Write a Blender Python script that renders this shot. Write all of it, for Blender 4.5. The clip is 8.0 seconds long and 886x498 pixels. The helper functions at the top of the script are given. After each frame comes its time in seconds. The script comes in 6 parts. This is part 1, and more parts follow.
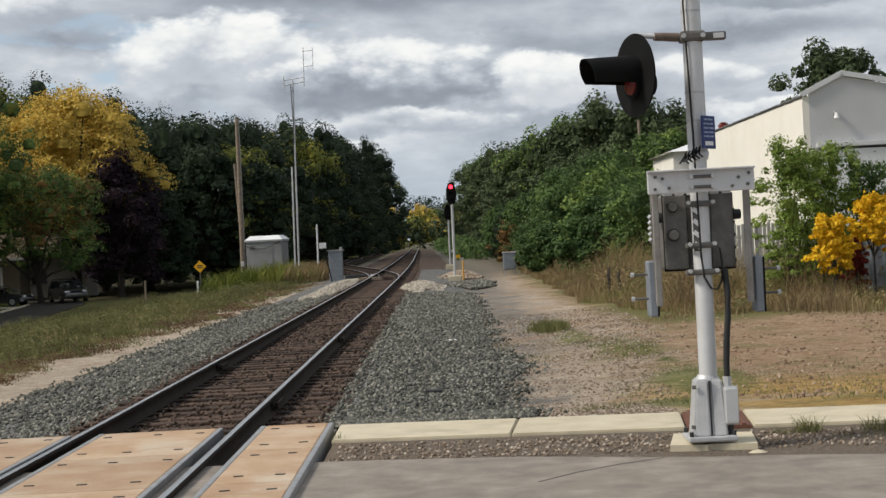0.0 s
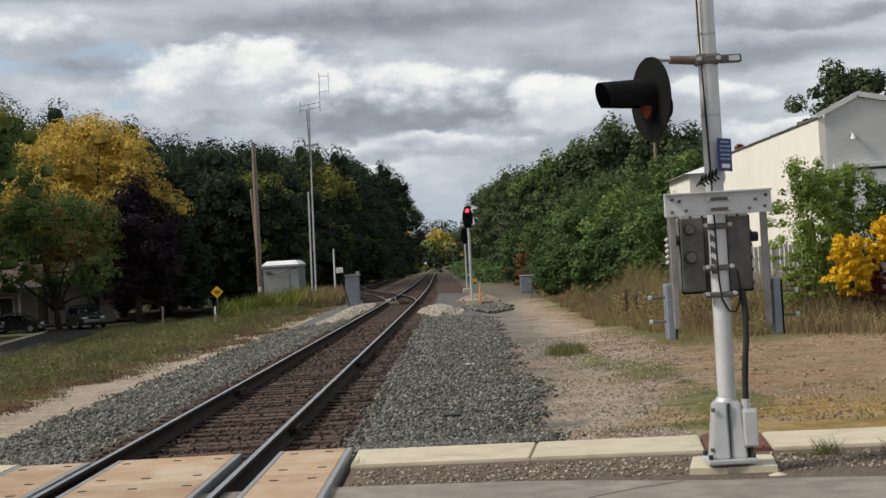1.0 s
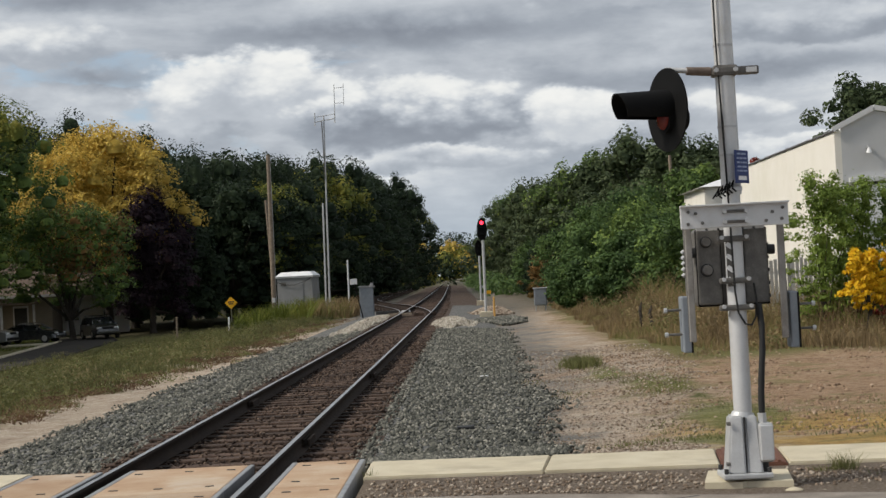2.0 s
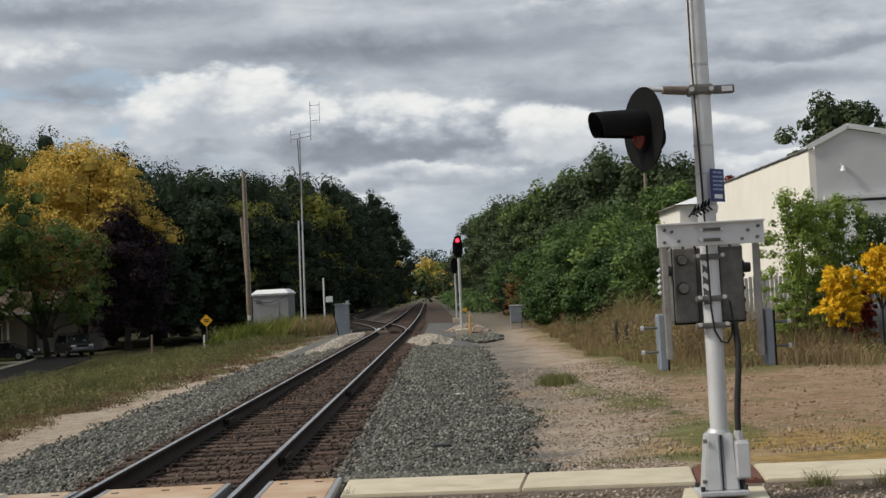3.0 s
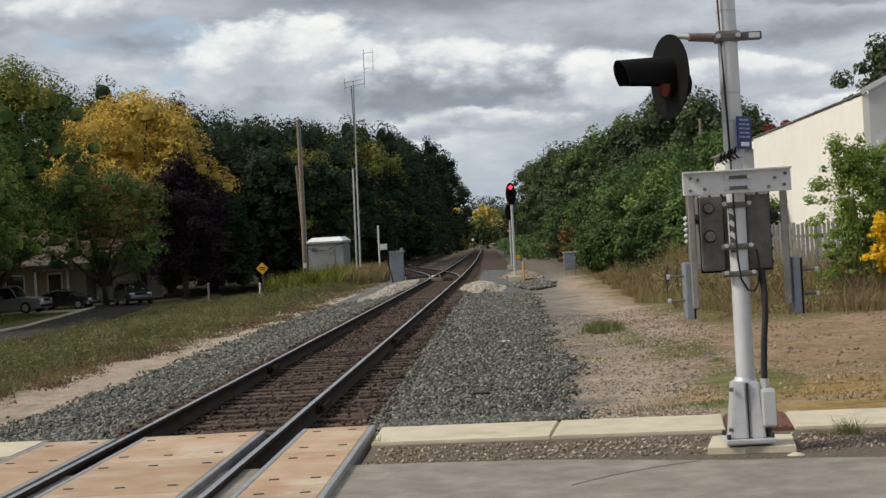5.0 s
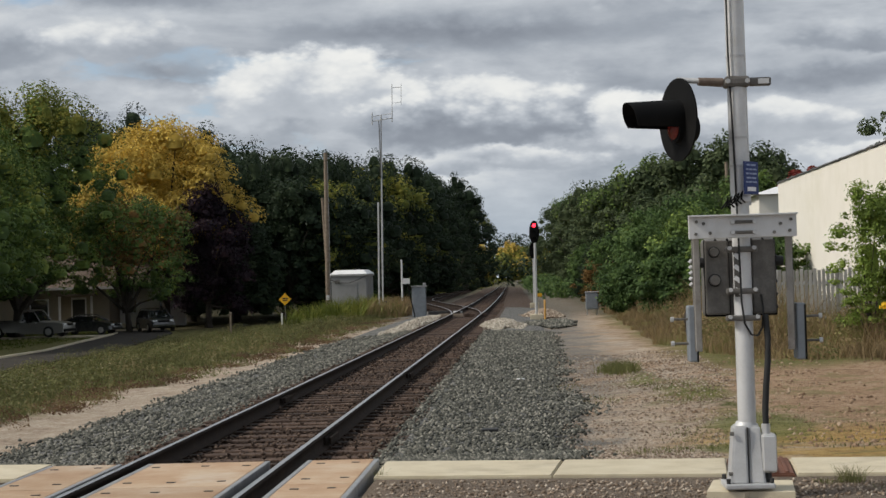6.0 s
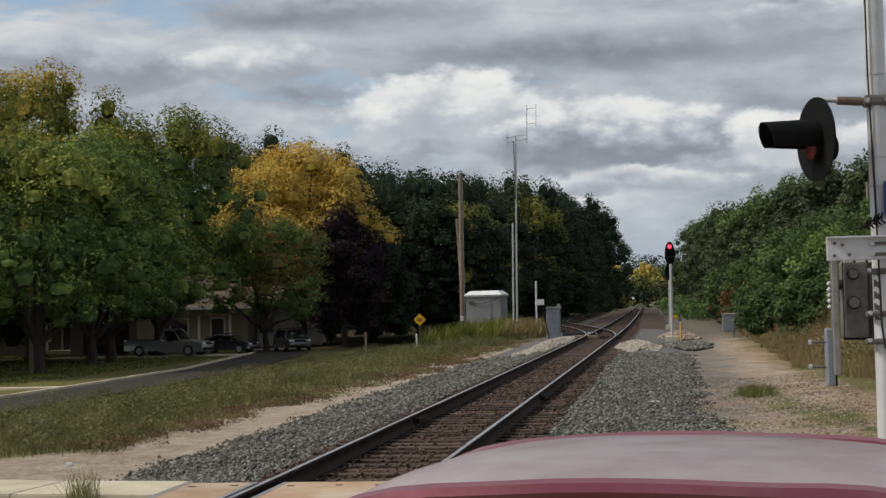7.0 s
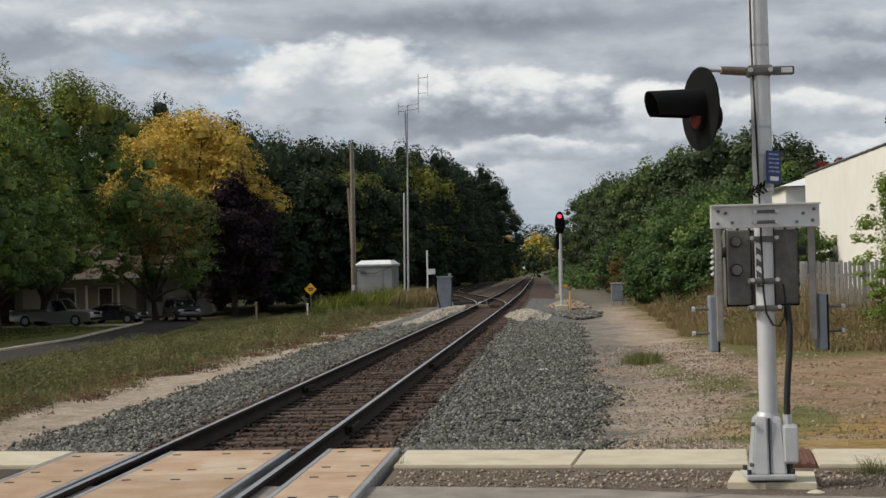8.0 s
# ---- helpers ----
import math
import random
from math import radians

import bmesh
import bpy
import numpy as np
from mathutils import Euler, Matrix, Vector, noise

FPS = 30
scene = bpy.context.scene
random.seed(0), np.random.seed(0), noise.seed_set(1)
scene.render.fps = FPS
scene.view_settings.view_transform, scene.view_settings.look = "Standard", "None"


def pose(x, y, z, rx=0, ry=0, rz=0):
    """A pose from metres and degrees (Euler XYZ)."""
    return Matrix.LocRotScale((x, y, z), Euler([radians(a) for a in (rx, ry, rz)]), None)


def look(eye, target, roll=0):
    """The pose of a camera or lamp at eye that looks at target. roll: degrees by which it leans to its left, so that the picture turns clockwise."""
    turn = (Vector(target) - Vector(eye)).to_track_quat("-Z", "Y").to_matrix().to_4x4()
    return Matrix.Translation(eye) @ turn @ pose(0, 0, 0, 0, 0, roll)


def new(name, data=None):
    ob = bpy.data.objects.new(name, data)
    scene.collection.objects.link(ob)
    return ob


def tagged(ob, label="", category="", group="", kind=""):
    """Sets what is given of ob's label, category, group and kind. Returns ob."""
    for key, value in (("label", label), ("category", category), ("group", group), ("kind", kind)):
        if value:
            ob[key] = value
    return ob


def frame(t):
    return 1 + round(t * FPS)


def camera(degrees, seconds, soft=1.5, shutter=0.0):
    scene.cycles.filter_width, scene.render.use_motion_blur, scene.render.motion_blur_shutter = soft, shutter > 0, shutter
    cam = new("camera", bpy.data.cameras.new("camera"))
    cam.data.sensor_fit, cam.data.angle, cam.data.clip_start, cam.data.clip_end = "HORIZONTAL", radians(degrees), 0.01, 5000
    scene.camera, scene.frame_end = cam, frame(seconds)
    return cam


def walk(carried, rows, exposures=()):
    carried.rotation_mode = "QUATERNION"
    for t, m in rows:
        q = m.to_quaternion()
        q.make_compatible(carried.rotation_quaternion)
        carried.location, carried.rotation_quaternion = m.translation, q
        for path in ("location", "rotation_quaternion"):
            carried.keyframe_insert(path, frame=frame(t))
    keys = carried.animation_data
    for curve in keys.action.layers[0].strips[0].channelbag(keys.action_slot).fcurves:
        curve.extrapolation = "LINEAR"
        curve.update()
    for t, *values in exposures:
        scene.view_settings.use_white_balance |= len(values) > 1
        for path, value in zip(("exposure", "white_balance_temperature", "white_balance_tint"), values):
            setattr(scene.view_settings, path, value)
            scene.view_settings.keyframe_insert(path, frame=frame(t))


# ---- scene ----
from collections import defaultdict

# camera: eye, then yaw to the left, pitch up and roll in degrees
PATH = [
    (0, (-0.000, 0.000, 1.676), -0.044, -0.339, -2.911),
    (0.5, (-0.002, -0.014, 1.676), -0.031, 0.151, -2.973),
    (1, (-0.005, -0.016, 1.681), 0.511, 0.553, -3.316),
    (1.2, (-0.014, 0.001, 1.677), 0.739, 0.715, -3.309),
    (2.3, (-0.008, 0.052, 1.674), 0.985, 1.091, -2.959),
    (2.5, (-0.015, 0.036, 1.676), 0.613, 1.169, -2.929),
    (3, (-0.022, 0.027, 1.680), 0.081, 1.602, -3.029),
    (3.5, (-0.029, 0.027, 1.683), 0.143, 1.709, -2.588),
    (4, (-0.006, 0.034, 1.682), 0.465, 1.069, -2.901),
    (4.5, (0.064, -0.029, 1.686), 2.011, 0.244, -3.749),
    (4.7, (0.132, 0.006, 1.687), 2.372, -0.207, -3.705),
    (5.8, (0.395, -0.061, 1.682), 1.924, 0.379, -1.418),
    (6, (0.397, -0.066, 1.682), 3.182, 1.126, -1.656),
    (6.5, (0.401, -0.060, 1.680), 6.669, 2.177, -1.845),
    (7, (0.411, -0.060, 1.681), 8.034, 2.013, -1.393),
    (7.5, (0.429, -0.068, 1.668), 6.404, 1.273, -1.206),
    (8, (0.440, -0.037, 1.663), 4.144, 0.822, -1.395),
]
cam = camera(31.283, 8.0)


def aim(eye, yaw, pitch, roll):
    a, b = radians(yaw), radians(pitch)
    ahead = Vector((-math.sin(a) * math.cos(b), math.cos(a) * math.cos(b), math.sin(b)))
    return look(eye, Vector(eye) + 50 * ahead, roll)


walk(cam, [(t, aim(eye, a, b, c)) for t, eye, a, b, c in PATH], [(0.0, 0.06), (1.2, 0.0), (3.0, -0.08), (4.5, 0.0), (6.0, -0.10), (6.6, -0.18), (7.2, -0.13), (8.0, -0.08)])


# daylight: broken cloud, the sun veiled in the west (the left)
SUN_DIR = Vector((-0.72, -0.14, 0.66)).normalized()
sun = new("sun", bpy.data.lights.new("sun", "SUN"))
sun.data.energy, sun.data.angle, sun.data.color = 3.3, radians(14.0), (1.0, 0.94, 0.84)
sun.matrix_world = look(SUN_DIR * 60, (0, 0, 0))

world = bpy.data.worlds.new("sky")
scene.world = world
world.use_nodes = True


class Net:
    """Short notation for node trees."""

    def __init__(self, tree):
        self.tree = tree
        tree.nodes.clear()

    def node(self, kind, ins=None, **props):
        n = self.tree.nodes.new(kind)
        for key, value in props.items():
            setattr(n, key, value)
        for key, value in (ins or {}).items():
            if isinstance(value, bpy.types.NodeSocket):
                self.tree.links.new(value, n.inputs[key])
            else:
                n.inputs[key].default_value = value
        return n

    def math(self, op, a, b=0.0, c=0.0, clamp=False):
        return self.node("ShaderNodeMath", {0: a, 1: b, 2: c}, operation=op, use_clamp=clamp).outputs[0]

    def noise(self, vec, scale, detail=3.0, rough=0.55, distort=0.0):
        return self.node("ShaderNodeTexNoise", {"Vector": vec, "Scale": scale, "Detail": detail, "Roughness": rough, "Distortion": distort}).outputs[0]

    def ramp(self, fac, stops):
        n = self.node("ShaderNodeValToRGB", {0: fac})
        e = n.color_ramp.elements
        while len(e) < len(stops):
            e.new(0.5)
        for k, (p, c) in zip(e, stops):
            k.position, k.color = p, (*c, 1) if len(c) == 3 else c
        return n.outputs[0]

    def mix(self, fac, a, b, kind="MIX"):
        n = self.node("ShaderNodeMix", data_type="RGBA", blend_type=kind)
        for i, v in ((0, fac), (6, a), (7, b)):
            if isinstance(v, bpy.types.NodeSocket):
                self.tree.links.new(v, n.inputs[i])
            else:
                n.inputs[i].default_value = (*v, 1) if isinstance(v, tuple) and len(v) == 3 else v
        return n.outputs[2]

    def smooth(self, v, lo, hi):
        return self.node("ShaderNodeMapRange", {0: v, 1: lo, 2: hi, 3: 0.0, 4: 1.0}, interpolation_type="SMOOTHSTEP").outputs[0]


# heaped clouds ahead: azimuth, height, half width, half depth (radians), tone at the crown and at the base
CLOUDS = (
    (-0.050, 0.158, 0.150, 0.017, 0.42, 0.14), (-0.225, 0.137, 0.060, 0.012, 0.48, 0.28), (-0.360, 0.150, 0.090, 0.022, 0.66, 0.36), (-0.220, 0.187, 0.110, 0.014, 0.50, 0.20),
    (0.110, 0.174, 0.100, 0.012, 0.78, 0.48), (0.225, 0.142, 0.080, 0.016, 0.66, 0.34), (0.180, 0.119, 0.125, 0.012, 0.46, 0.20), (-0.256, 0.152, 0.050, 0.018, 0.90, 0.46),
    (-0.176, 0.099, 0.070, 0.013, 0.70, 0.46), (-0.138, 0.124, 0.078, 0.028, 1.02, 0.62), (-0.030, 0.104, 0.092, 0.025, 0.98, 0.26), (0.140, 0.092, 0.070, 0.015, 0.92, 0.56),
    (0.076, 0.097, 0.042, 0.021, 1.02, 0.70), (-0.003, 0.077, 0.056, 0.010, 0.88, 0.48), (-0.085, 0.072, 0.062, 0.008, 0.74, 0.48), (0.205, 0.070, 0.060, 0.010, 0.92, 0.60),
)


def build_sky():
    g = Net(world.node_tree)
    sky = g.node("ShaderNodeTexSky", sky_type="NISHITA", sun_disc=False, sun_elevation=math.asin(SUN_DIR.z), sun_rotation=math.atan2(SUN_DIR.x, SUN_DIR.y), altitude=250)
    vec = g.node("ShaderNodeTexCoord").outputs["Generated"]
    x, y, z = g.node("ShaderNodeSeparateXYZ", {0: vec}).outputs
    az, el = g.math("ARCTAN2", x, y), g.math("ARCSINE", z)
    flat = g.node("ShaderNodeVectorMath", {0: vec, 1: (1.0, 1.0, 1.9)}, operation="MULTIPLY").outputs[0]
    # billows: the outlines of the heaps wander and break into puffs
    wander = g.node("ShaderNodeTexNoise", {"Vector": flat, "Scale": 15.0, "Detail": 7.0, "Roughness": 0.58}).outputs["Color"]
    wx, wy, wz = g.node("ShaderNodeSeparateColor", {0: wander}).outputs
    az = g.math("ADD", az, g.math("MULTIPLY", g.math("SUBTRACT", wx, 0.5), 0.075))
    el = g.math("ADD", el, g.math("MULTIPLY", g.math("SUBTRACT", wy, 0.5), 0.030))
    puff = g.node("ShaderNodeTexVoronoi", {"Vector": flat, "Scale": 34.0, "Detail": 3.0, "Roughness": 0.55, "Smoothness": 0.5}, feature="SMOOTH_F1").outputs["Distance"]
    fine = g.math("ADD", g.math("MULTIPLY", g.math("SUBTRACT", 0.5, puff), 0.45), g.math("MULTIPLY", g.math("SUBTRACT", g.noise(flat, 40.0, 6.0, 0.6), 0.5), 0.5))
    # the deck behind, in long grey rolls, open here and there
    long = g.node("ShaderNodeVectorMath", {0: vec, 1: (4.5, 4.5, 17.0)}, operation="MULTIPLY").outputs[0]
    deck = g.noise(long, 1.6, 7.0, 0.58, 0.2)
    tone = g.math("ADD", g.math("ADD", 0.58, g.math("MULTIPLY", g.math("SUBTRACT", deck, 0.5), 1.3)), g.math("MULTIPLY", fine, 0.22))
    cover = g.smooth(g.noise(long, 1.0, 6.0, 0.6, 0.3), 0.36, 0.46)
    for a, b, w, h, crown, foot in CLOUDS:
        u = g.math("DIVIDE", g.math("SUBTRACT", az, a), w)
        v = g.math("DIVIDE", g.math("SUBTRACT", el, b), h)
        d = g.math("ADD", g.math("SQRT", g.math("ADD", g.math("MULTIPLY", u, u), g.math("MULTIPLY", v, v))), g.math("MULTIPLY", fine, -0.55))
        mask = g.smooth(d, 1.12, 0.80) if crown > 0.6 else g.smooth(d, 1.45, 0.15)
        own = g.math("ADD", g.math("ADD", foot, g.math("MULTIPLY", g.smooth(g.math("ADD", v, g.math("MULTIPLY", fine, 1.3)), -0.75, 0.55), crown - foot)), g.math("MULTIPLY", fine, 0.26))
        tone = g.math("ADD", tone, g.math("MULTIPLY", mask, g.math("SUBTRACT", own, tone)))
        cover = g.math("MAXIMUM", cover, mask)
    cloud = g.ramp(tone, [(0.08, (0.235, 0.262, 0.310)), (0.35, (0.370, 0.408, 0.462)), (0.60, (0.560, 0.598, 0.645)), (0.82, (0.79, 0.81, 0.815)), (1.0, (0.92, 0.925, 0.90))])
    blue = g.mix(1.0, sky.outputs[0], (0.12, 0.12, 0.12), "MULTIPLY")
    pale = g.mix(g.math("MULTIPLY", g.smooth(z, 0.30, 0.0), 0.75), blue, (0.48, 0.61, 0.76))
    col = g.mix(cover, pale, cloud)
    # thin pale veil towards the horizon
    col = g.mix(g.math("MULTIPLY", g.smooth(z, 0.085, 0.01), 0.62), col, (0.53, 0.61, 0.69))
    out = g.node("ShaderNodeBackground", {0: col, 1: 1.0})
    g.node("ShaderNodeOutputWorld", {0: out.outputs[0]})


build_sky()


# materials
def surface(name, stops, scale=6.0, fine=60.0, rough=0.85, bump=0.3, metal=0.0, vary=0.0, detail=5.0, coords="Object", spec=0.3, dist=0.01, grime=None):
    """A procedural surface: a colour ramp over coarse noise, fine grain, bump, and a tint for each object."""
    m = bpy.data.materials.new(name)
    m.use_nodes = True
    g = Net(m.node_tree)
    vec = g.node("ShaderNodeTexCoord").outputs[coords]
    coarse, grain = g.noise(vec, scale, detail, 0.6), g.noise(vec, fine, 3.0, 0.6)
    col = g.ramp(g.math("ADD", g.math("MULTIPLY", coarse, 0.72), g.math("MULTIPLY", grain, 0.28)), stops)
    if grime:
        col = g.mix(g.math("MULTIPLY", g.smooth(g.noise(vec, scale * 0.35, 6.0, 0.7), 0.5, 0.7), 0.75), col, grime)
    if vary:
        tint = g.node("ShaderNodeObjectInfo").outputs["Random"]
        k = g.math("ADD", 1.0 - vary, g.math("MULTIPLY", tint, 2 * vary))
        col = g.mix(1.0, col, g.node("ShaderNodeCombineXYZ", {0: k, 1: k, 2: k}).outputs[0], "MULTIPLY")
    b = g.node("ShaderNodeBump", {"Strength": bump, "Distance": dist, "Height": g.math("ADD", grain, coarse)})
    r = g.math("ADD", rough - 0.08, g.math("MULTIPLY", coarse, 0.16))
    s = g.node("ShaderNodeBsdfPrincipled", {"Base Color": col, "Roughness": r, "Metallic": metal, "Specular IOR Level": spec, "Normal": b.outputs[0]})
    g.node("ShaderNodeOutputMaterial", {0: s.outputs[0]})
    return m


def leafy(name, stops, shine=0.12, through_light=0.26):
    """Leaves: each one its own colour, some light let through."""
    m = bpy.data.materials.new(name)
    m.use_nodes = True
    g = Net(m.node_tree)
    isle = g.node("ShaderNodeNewGeometry").outputs["Random Per Island"]
    vec = g.node("ShaderNodeTexCoord").outputs["Object"]
    patch = g.noise(vec, 0.45, 3.0, 0.6)
    col = g.ramp(g.math("ADD", g.math("MULTIPLY", isle, 0.42), g.math("MULTIPLY", g.smooth(patch, 0.3, 0.7), 0.58)), stops)
    d = g.node("ShaderNodeBsdfPrincipled", {"Base Color": col, "Roughness": 0.55, "Specular IOR Level": shine})
    t = g.node("ShaderNodeBsdfTranslucent", {0: col})
    mx = g.node("ShaderNodeMixShader", {0: through_light, 1: d.outputs[0], 2: t.outputs[0]})
    g.node("ShaderNodeOutputMaterial", {0: mx.outputs[0]})
    return m


def glow(name, colour, strength):
    m = bpy.data.materials.new(name)
    m.use_nodes = True
    g = Net(m.node_tree)
    s = g.node("ShaderNodeBsdfPrincipled", {"Base Color": (*colour, 1), "Roughness": 0.3, "Emission Color": (*colour, 1), "Emission Strength": strength})
    g.node("ShaderNodeOutputMaterial", {0: s.outputs[0]})
    return m


def glass(name, colour, rough=0.04):
    m = bpy.data.materials.new(name)
    m.use_nodes = True
    g = Net(m.node_tree)
    s = g.node("ShaderNodeBsdfPrincipled", {"Base Color": (*colour, 1), "Roughness": rough, "Specular IOR Level": 0.6, "Coat Weight": 0.6})
    g.node("ShaderNodeOutputMaterial", {0: s.outputs[0]})
    return m


def grey(*v):
    return [(p, (c, c, c)) for p, c in v]


ASPHALT = surface("asphalt", [(0.3, (0.16, 0.138, 0.115)), (0.5, (0.245, 0.213, 0.180)), (0.7, (0.36, 0.315, 0.270))], 3.0, 95, 0.92, 0.5, dist=0.010, grime=(0.25, 0.215, 0.18), spec=0.2, detail=9.0)
TAR = surface("old_tar", grey((0.3, 0.055), (0.7, 0.085)), 6, 80, 0.9, 0.1, spec=0.1)
CONCRETE = surface("pale_concrete", [(0.3, (0.43, 0.37, 0.265)), (0.5, (0.54, 0.475, 0.345)), (0.7, (0.61, 0.55, 0.42))], 2.5, 160, 0.9, 0.2, vary=0.05, grime=(0.36, 0.31, 0.23), dist=0.004)
PANEL = surface("rust_stained_concrete", [(0.3, (0.30, 0.180, 0.105)), (0.48, (0.40, 0.27, 0.170)), (0.7, (0.49, 0.39, 0.285))], 1.7, 110, 0.85, 0.3, vary=0.10, grime=(0.50, 0.43, 0.345), dist=0.006, detail=8.0)
RUBBER = surface("worn_steel_edge", grey((0.3, 0.24), (0.7, 0.42)), 5, 90, 0.5, 0.15, metal=0.5)
RAIL_SIDE = surface("rusty_rail_steel", [(0.3, (0.016, 0.012, 0.010)), (0.55, (0.032, 0.023, 0.018)), (0.75, (0.062, 0.040, 0.028))], 4, 90, 0.85, 0.2, spec=0.1)
RAIL_TOP = surface("polished_rail_head", grey((0.3, 0.40), (0.7, 0.60)), 3, 40, 0.30, 0.05, metal=0.9)
TIE = surface("weathered_timber_tie", [(0.3, (0.028, 0.018, 0.013)), (0.5, (0.062, 0.039, 0.028)), (0.7, (0.120, 0.082, 0.060))], 5, 60, 0.9, 0.5, vary=0.45, dist=0.02)
BALLAST = surface("ballast_bed", [(0.3, (0.055, 0.055, 0.055)), (0.5, (0.13, 0.128, 0.12)), (0.7, (0.23, 0.22, 0.205))], 3.2, 26, 0.95, 0.9, dist=0.05)
BROWN_BALLAST = surface("rust_dusted_ballast", [(0.3, (0.032, 0.021, 0.015)), (0.5, (0.075, 0.050, 0.036)), (0.7, (0.14, 0.098, 0.072))], 12, 40, 0.95, 0.9, dist=0.04)
GALV = surface("galvanised_steel", grey((0.3, 0.42), (0.5, 0.50), (0.7, 0.58)), 4, 70, 0.5, 0.08, metal=0.35, vary=0.06)
SILVER = surface("aluminium_paint", grey((0.3, 0.52), (0.5, 0.60), (0.7, 0.66)), 3, 60, 0.48, 0.06, metal=0.25, grime=(0.44, 0.42, 0.38))
GREYBOX = surface("grey_enamel", [(0.3, (0.085, 0.080, 0.074)), (0.5, (0.130, 0.122, 0.112)), (0.7, (0.20, 0.19, 0.175))], 7, 80, 0.55, 0.10, grime=(0.060, 0.053, 0.046))
WORNSTEEL = surface("worn_grey_steel", [(0.3, (0.17, 0.155, 0.14)), (0.5, (0.25, 0.235, 0.215)), (0.7, (0.33, 0.31, 0.29))], 6, 80, 0.6, 0.1, grime=(0.13, 0.105, 0.085))
SLATE = surface("slate_grey_paint", [(0.3, (0.16, 0.18, 0.20)), (0.7, (0.24, 0.26, 0.285))], 4, 80, 0.6, 0.08)
BLACK = surface("matt_black_paint", grey((0.3, 0.004), (0.5, 0.006), (0.7, 0.011)), 5, 80, 0.7, 0.08, spec=0.12)
RUSTARM = surface("rust_stained_steel", [(0.3, (0.10, 0.070, 0.052)), (0.6, (0.20, 0.155, 0.125)), (0.8, (0.30, 0.26, 0.23))], 9, 80, 0.65, 0.15)
DARK = surface("dark_grease", grey((0.3, 0.02), (0.7, 0.05)), 6, 80, 0.6, 0.2)
CABLE = surface("black_cable", grey((0.3, 0.015), (0.7, 0.03)), 6, 80, 0.6, 0.05)
BLUE = surface("blue_sign_face", [(0.3, (0.008, 0.022, 0.11)), (0.7, (0.012, 0.032, 0.15))], 5, 60, 0.45, 0.03)
SIGNGREY = surface("faded_sign_writing", [(0.3, (0.22, 0.27, 0.42)), (0.7, (0.32, 0.37, 0.50))], 5, 60, 0.5, 0.02)
WHITE = surface("white_paint", grey((0.3, 0.70), (0.7, 0.82)), 3, 60, 0.55, 0.05)
BRICKRED = surface("red_brown_edging", [(0.3, (0.10, 0.045, 0.03)), (0.7, (0.19, 0.085, 0.055))], 8, 60, 0.85, 0.3)
LENS_RED = surface("dark_red_lens", [(0.3, (0.10, 0.012, 0.010)), (0.7, (0.17, 0.022, 0.016))], 8, 60, 0.25, 0.1)
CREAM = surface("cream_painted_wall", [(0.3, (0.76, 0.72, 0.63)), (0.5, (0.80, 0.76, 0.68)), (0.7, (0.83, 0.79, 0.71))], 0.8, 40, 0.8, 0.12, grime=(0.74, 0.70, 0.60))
# gable grey, darker than the cream: the front's shade is in the colour
SHADED_GABLE = surface("shaded_grey_siding", grey((0.3, 0.50), (0.5, 0.55), (0.7, 0.60)), 0.9, 40, 0.75, 0.1)
ROOFING = surface("weathered_roofing", grey((0.3, 0.09), (0.7, 0.16)), 3, 50, 0.85, 0.3)
TRIM = surface("pale_trim", grey((0.3, 0.56), (0.7, 0.68)), 3, 50, 0.7, 0.1)
TINROOF = surface("white_metal_roof", grey((0.3, 0.66), (0.7, 0.80)), 1.5, 50, 0.5, 0.05)
POLE = surface("weathered_pole_wood", [(0.3, (0.15, 0.115, 0.085)), (0.5, (0.23, 0.18, 0.135)), (0.7, (0.31, 0.255, 0.20))], 6, 40, 0.9, 0.4)
BARK = surface("dark_bark", [(0.3, (0.030, 0.025, 0.020)), (0.7, (0.075, 0.062, 0.050))], 6, 40, 0.95, 0.8, dist=0.03)
HUTSKIN = surface("hut_aluminium", grey((0.3, 0.21), (0.5, 0.25), (0.7, 0.29)), 1.5, 40, 0.6, 0.05, grime=(0.20, 0.18, 0.15))
YELLOW = surface("yellow_sign_face", [(0.3, (0.72, 0.36, 0.01)), (0.7, (0.82, 0.44, 0.02))], 4, 40, 0.5, 0.03)
SIGNAL_ON = glow("lit_red_lamp", (1.0, 0.02, 0.04), 6.0)
PIPE = surface("orange_stake", [(0.3, (0.55, 0.30, 0.08)), (0.7, (0.65, 0.38, 0.12))], 4, 40, 0.6, 0.03)
STREET = surface("old_street_asphalt", [(0.3, (0.046, 0.042, 0.037)), (0.7, (0.072, 0.066, 0.058))], 1.0, 120, 0.98, 0.3, spec=0.02)


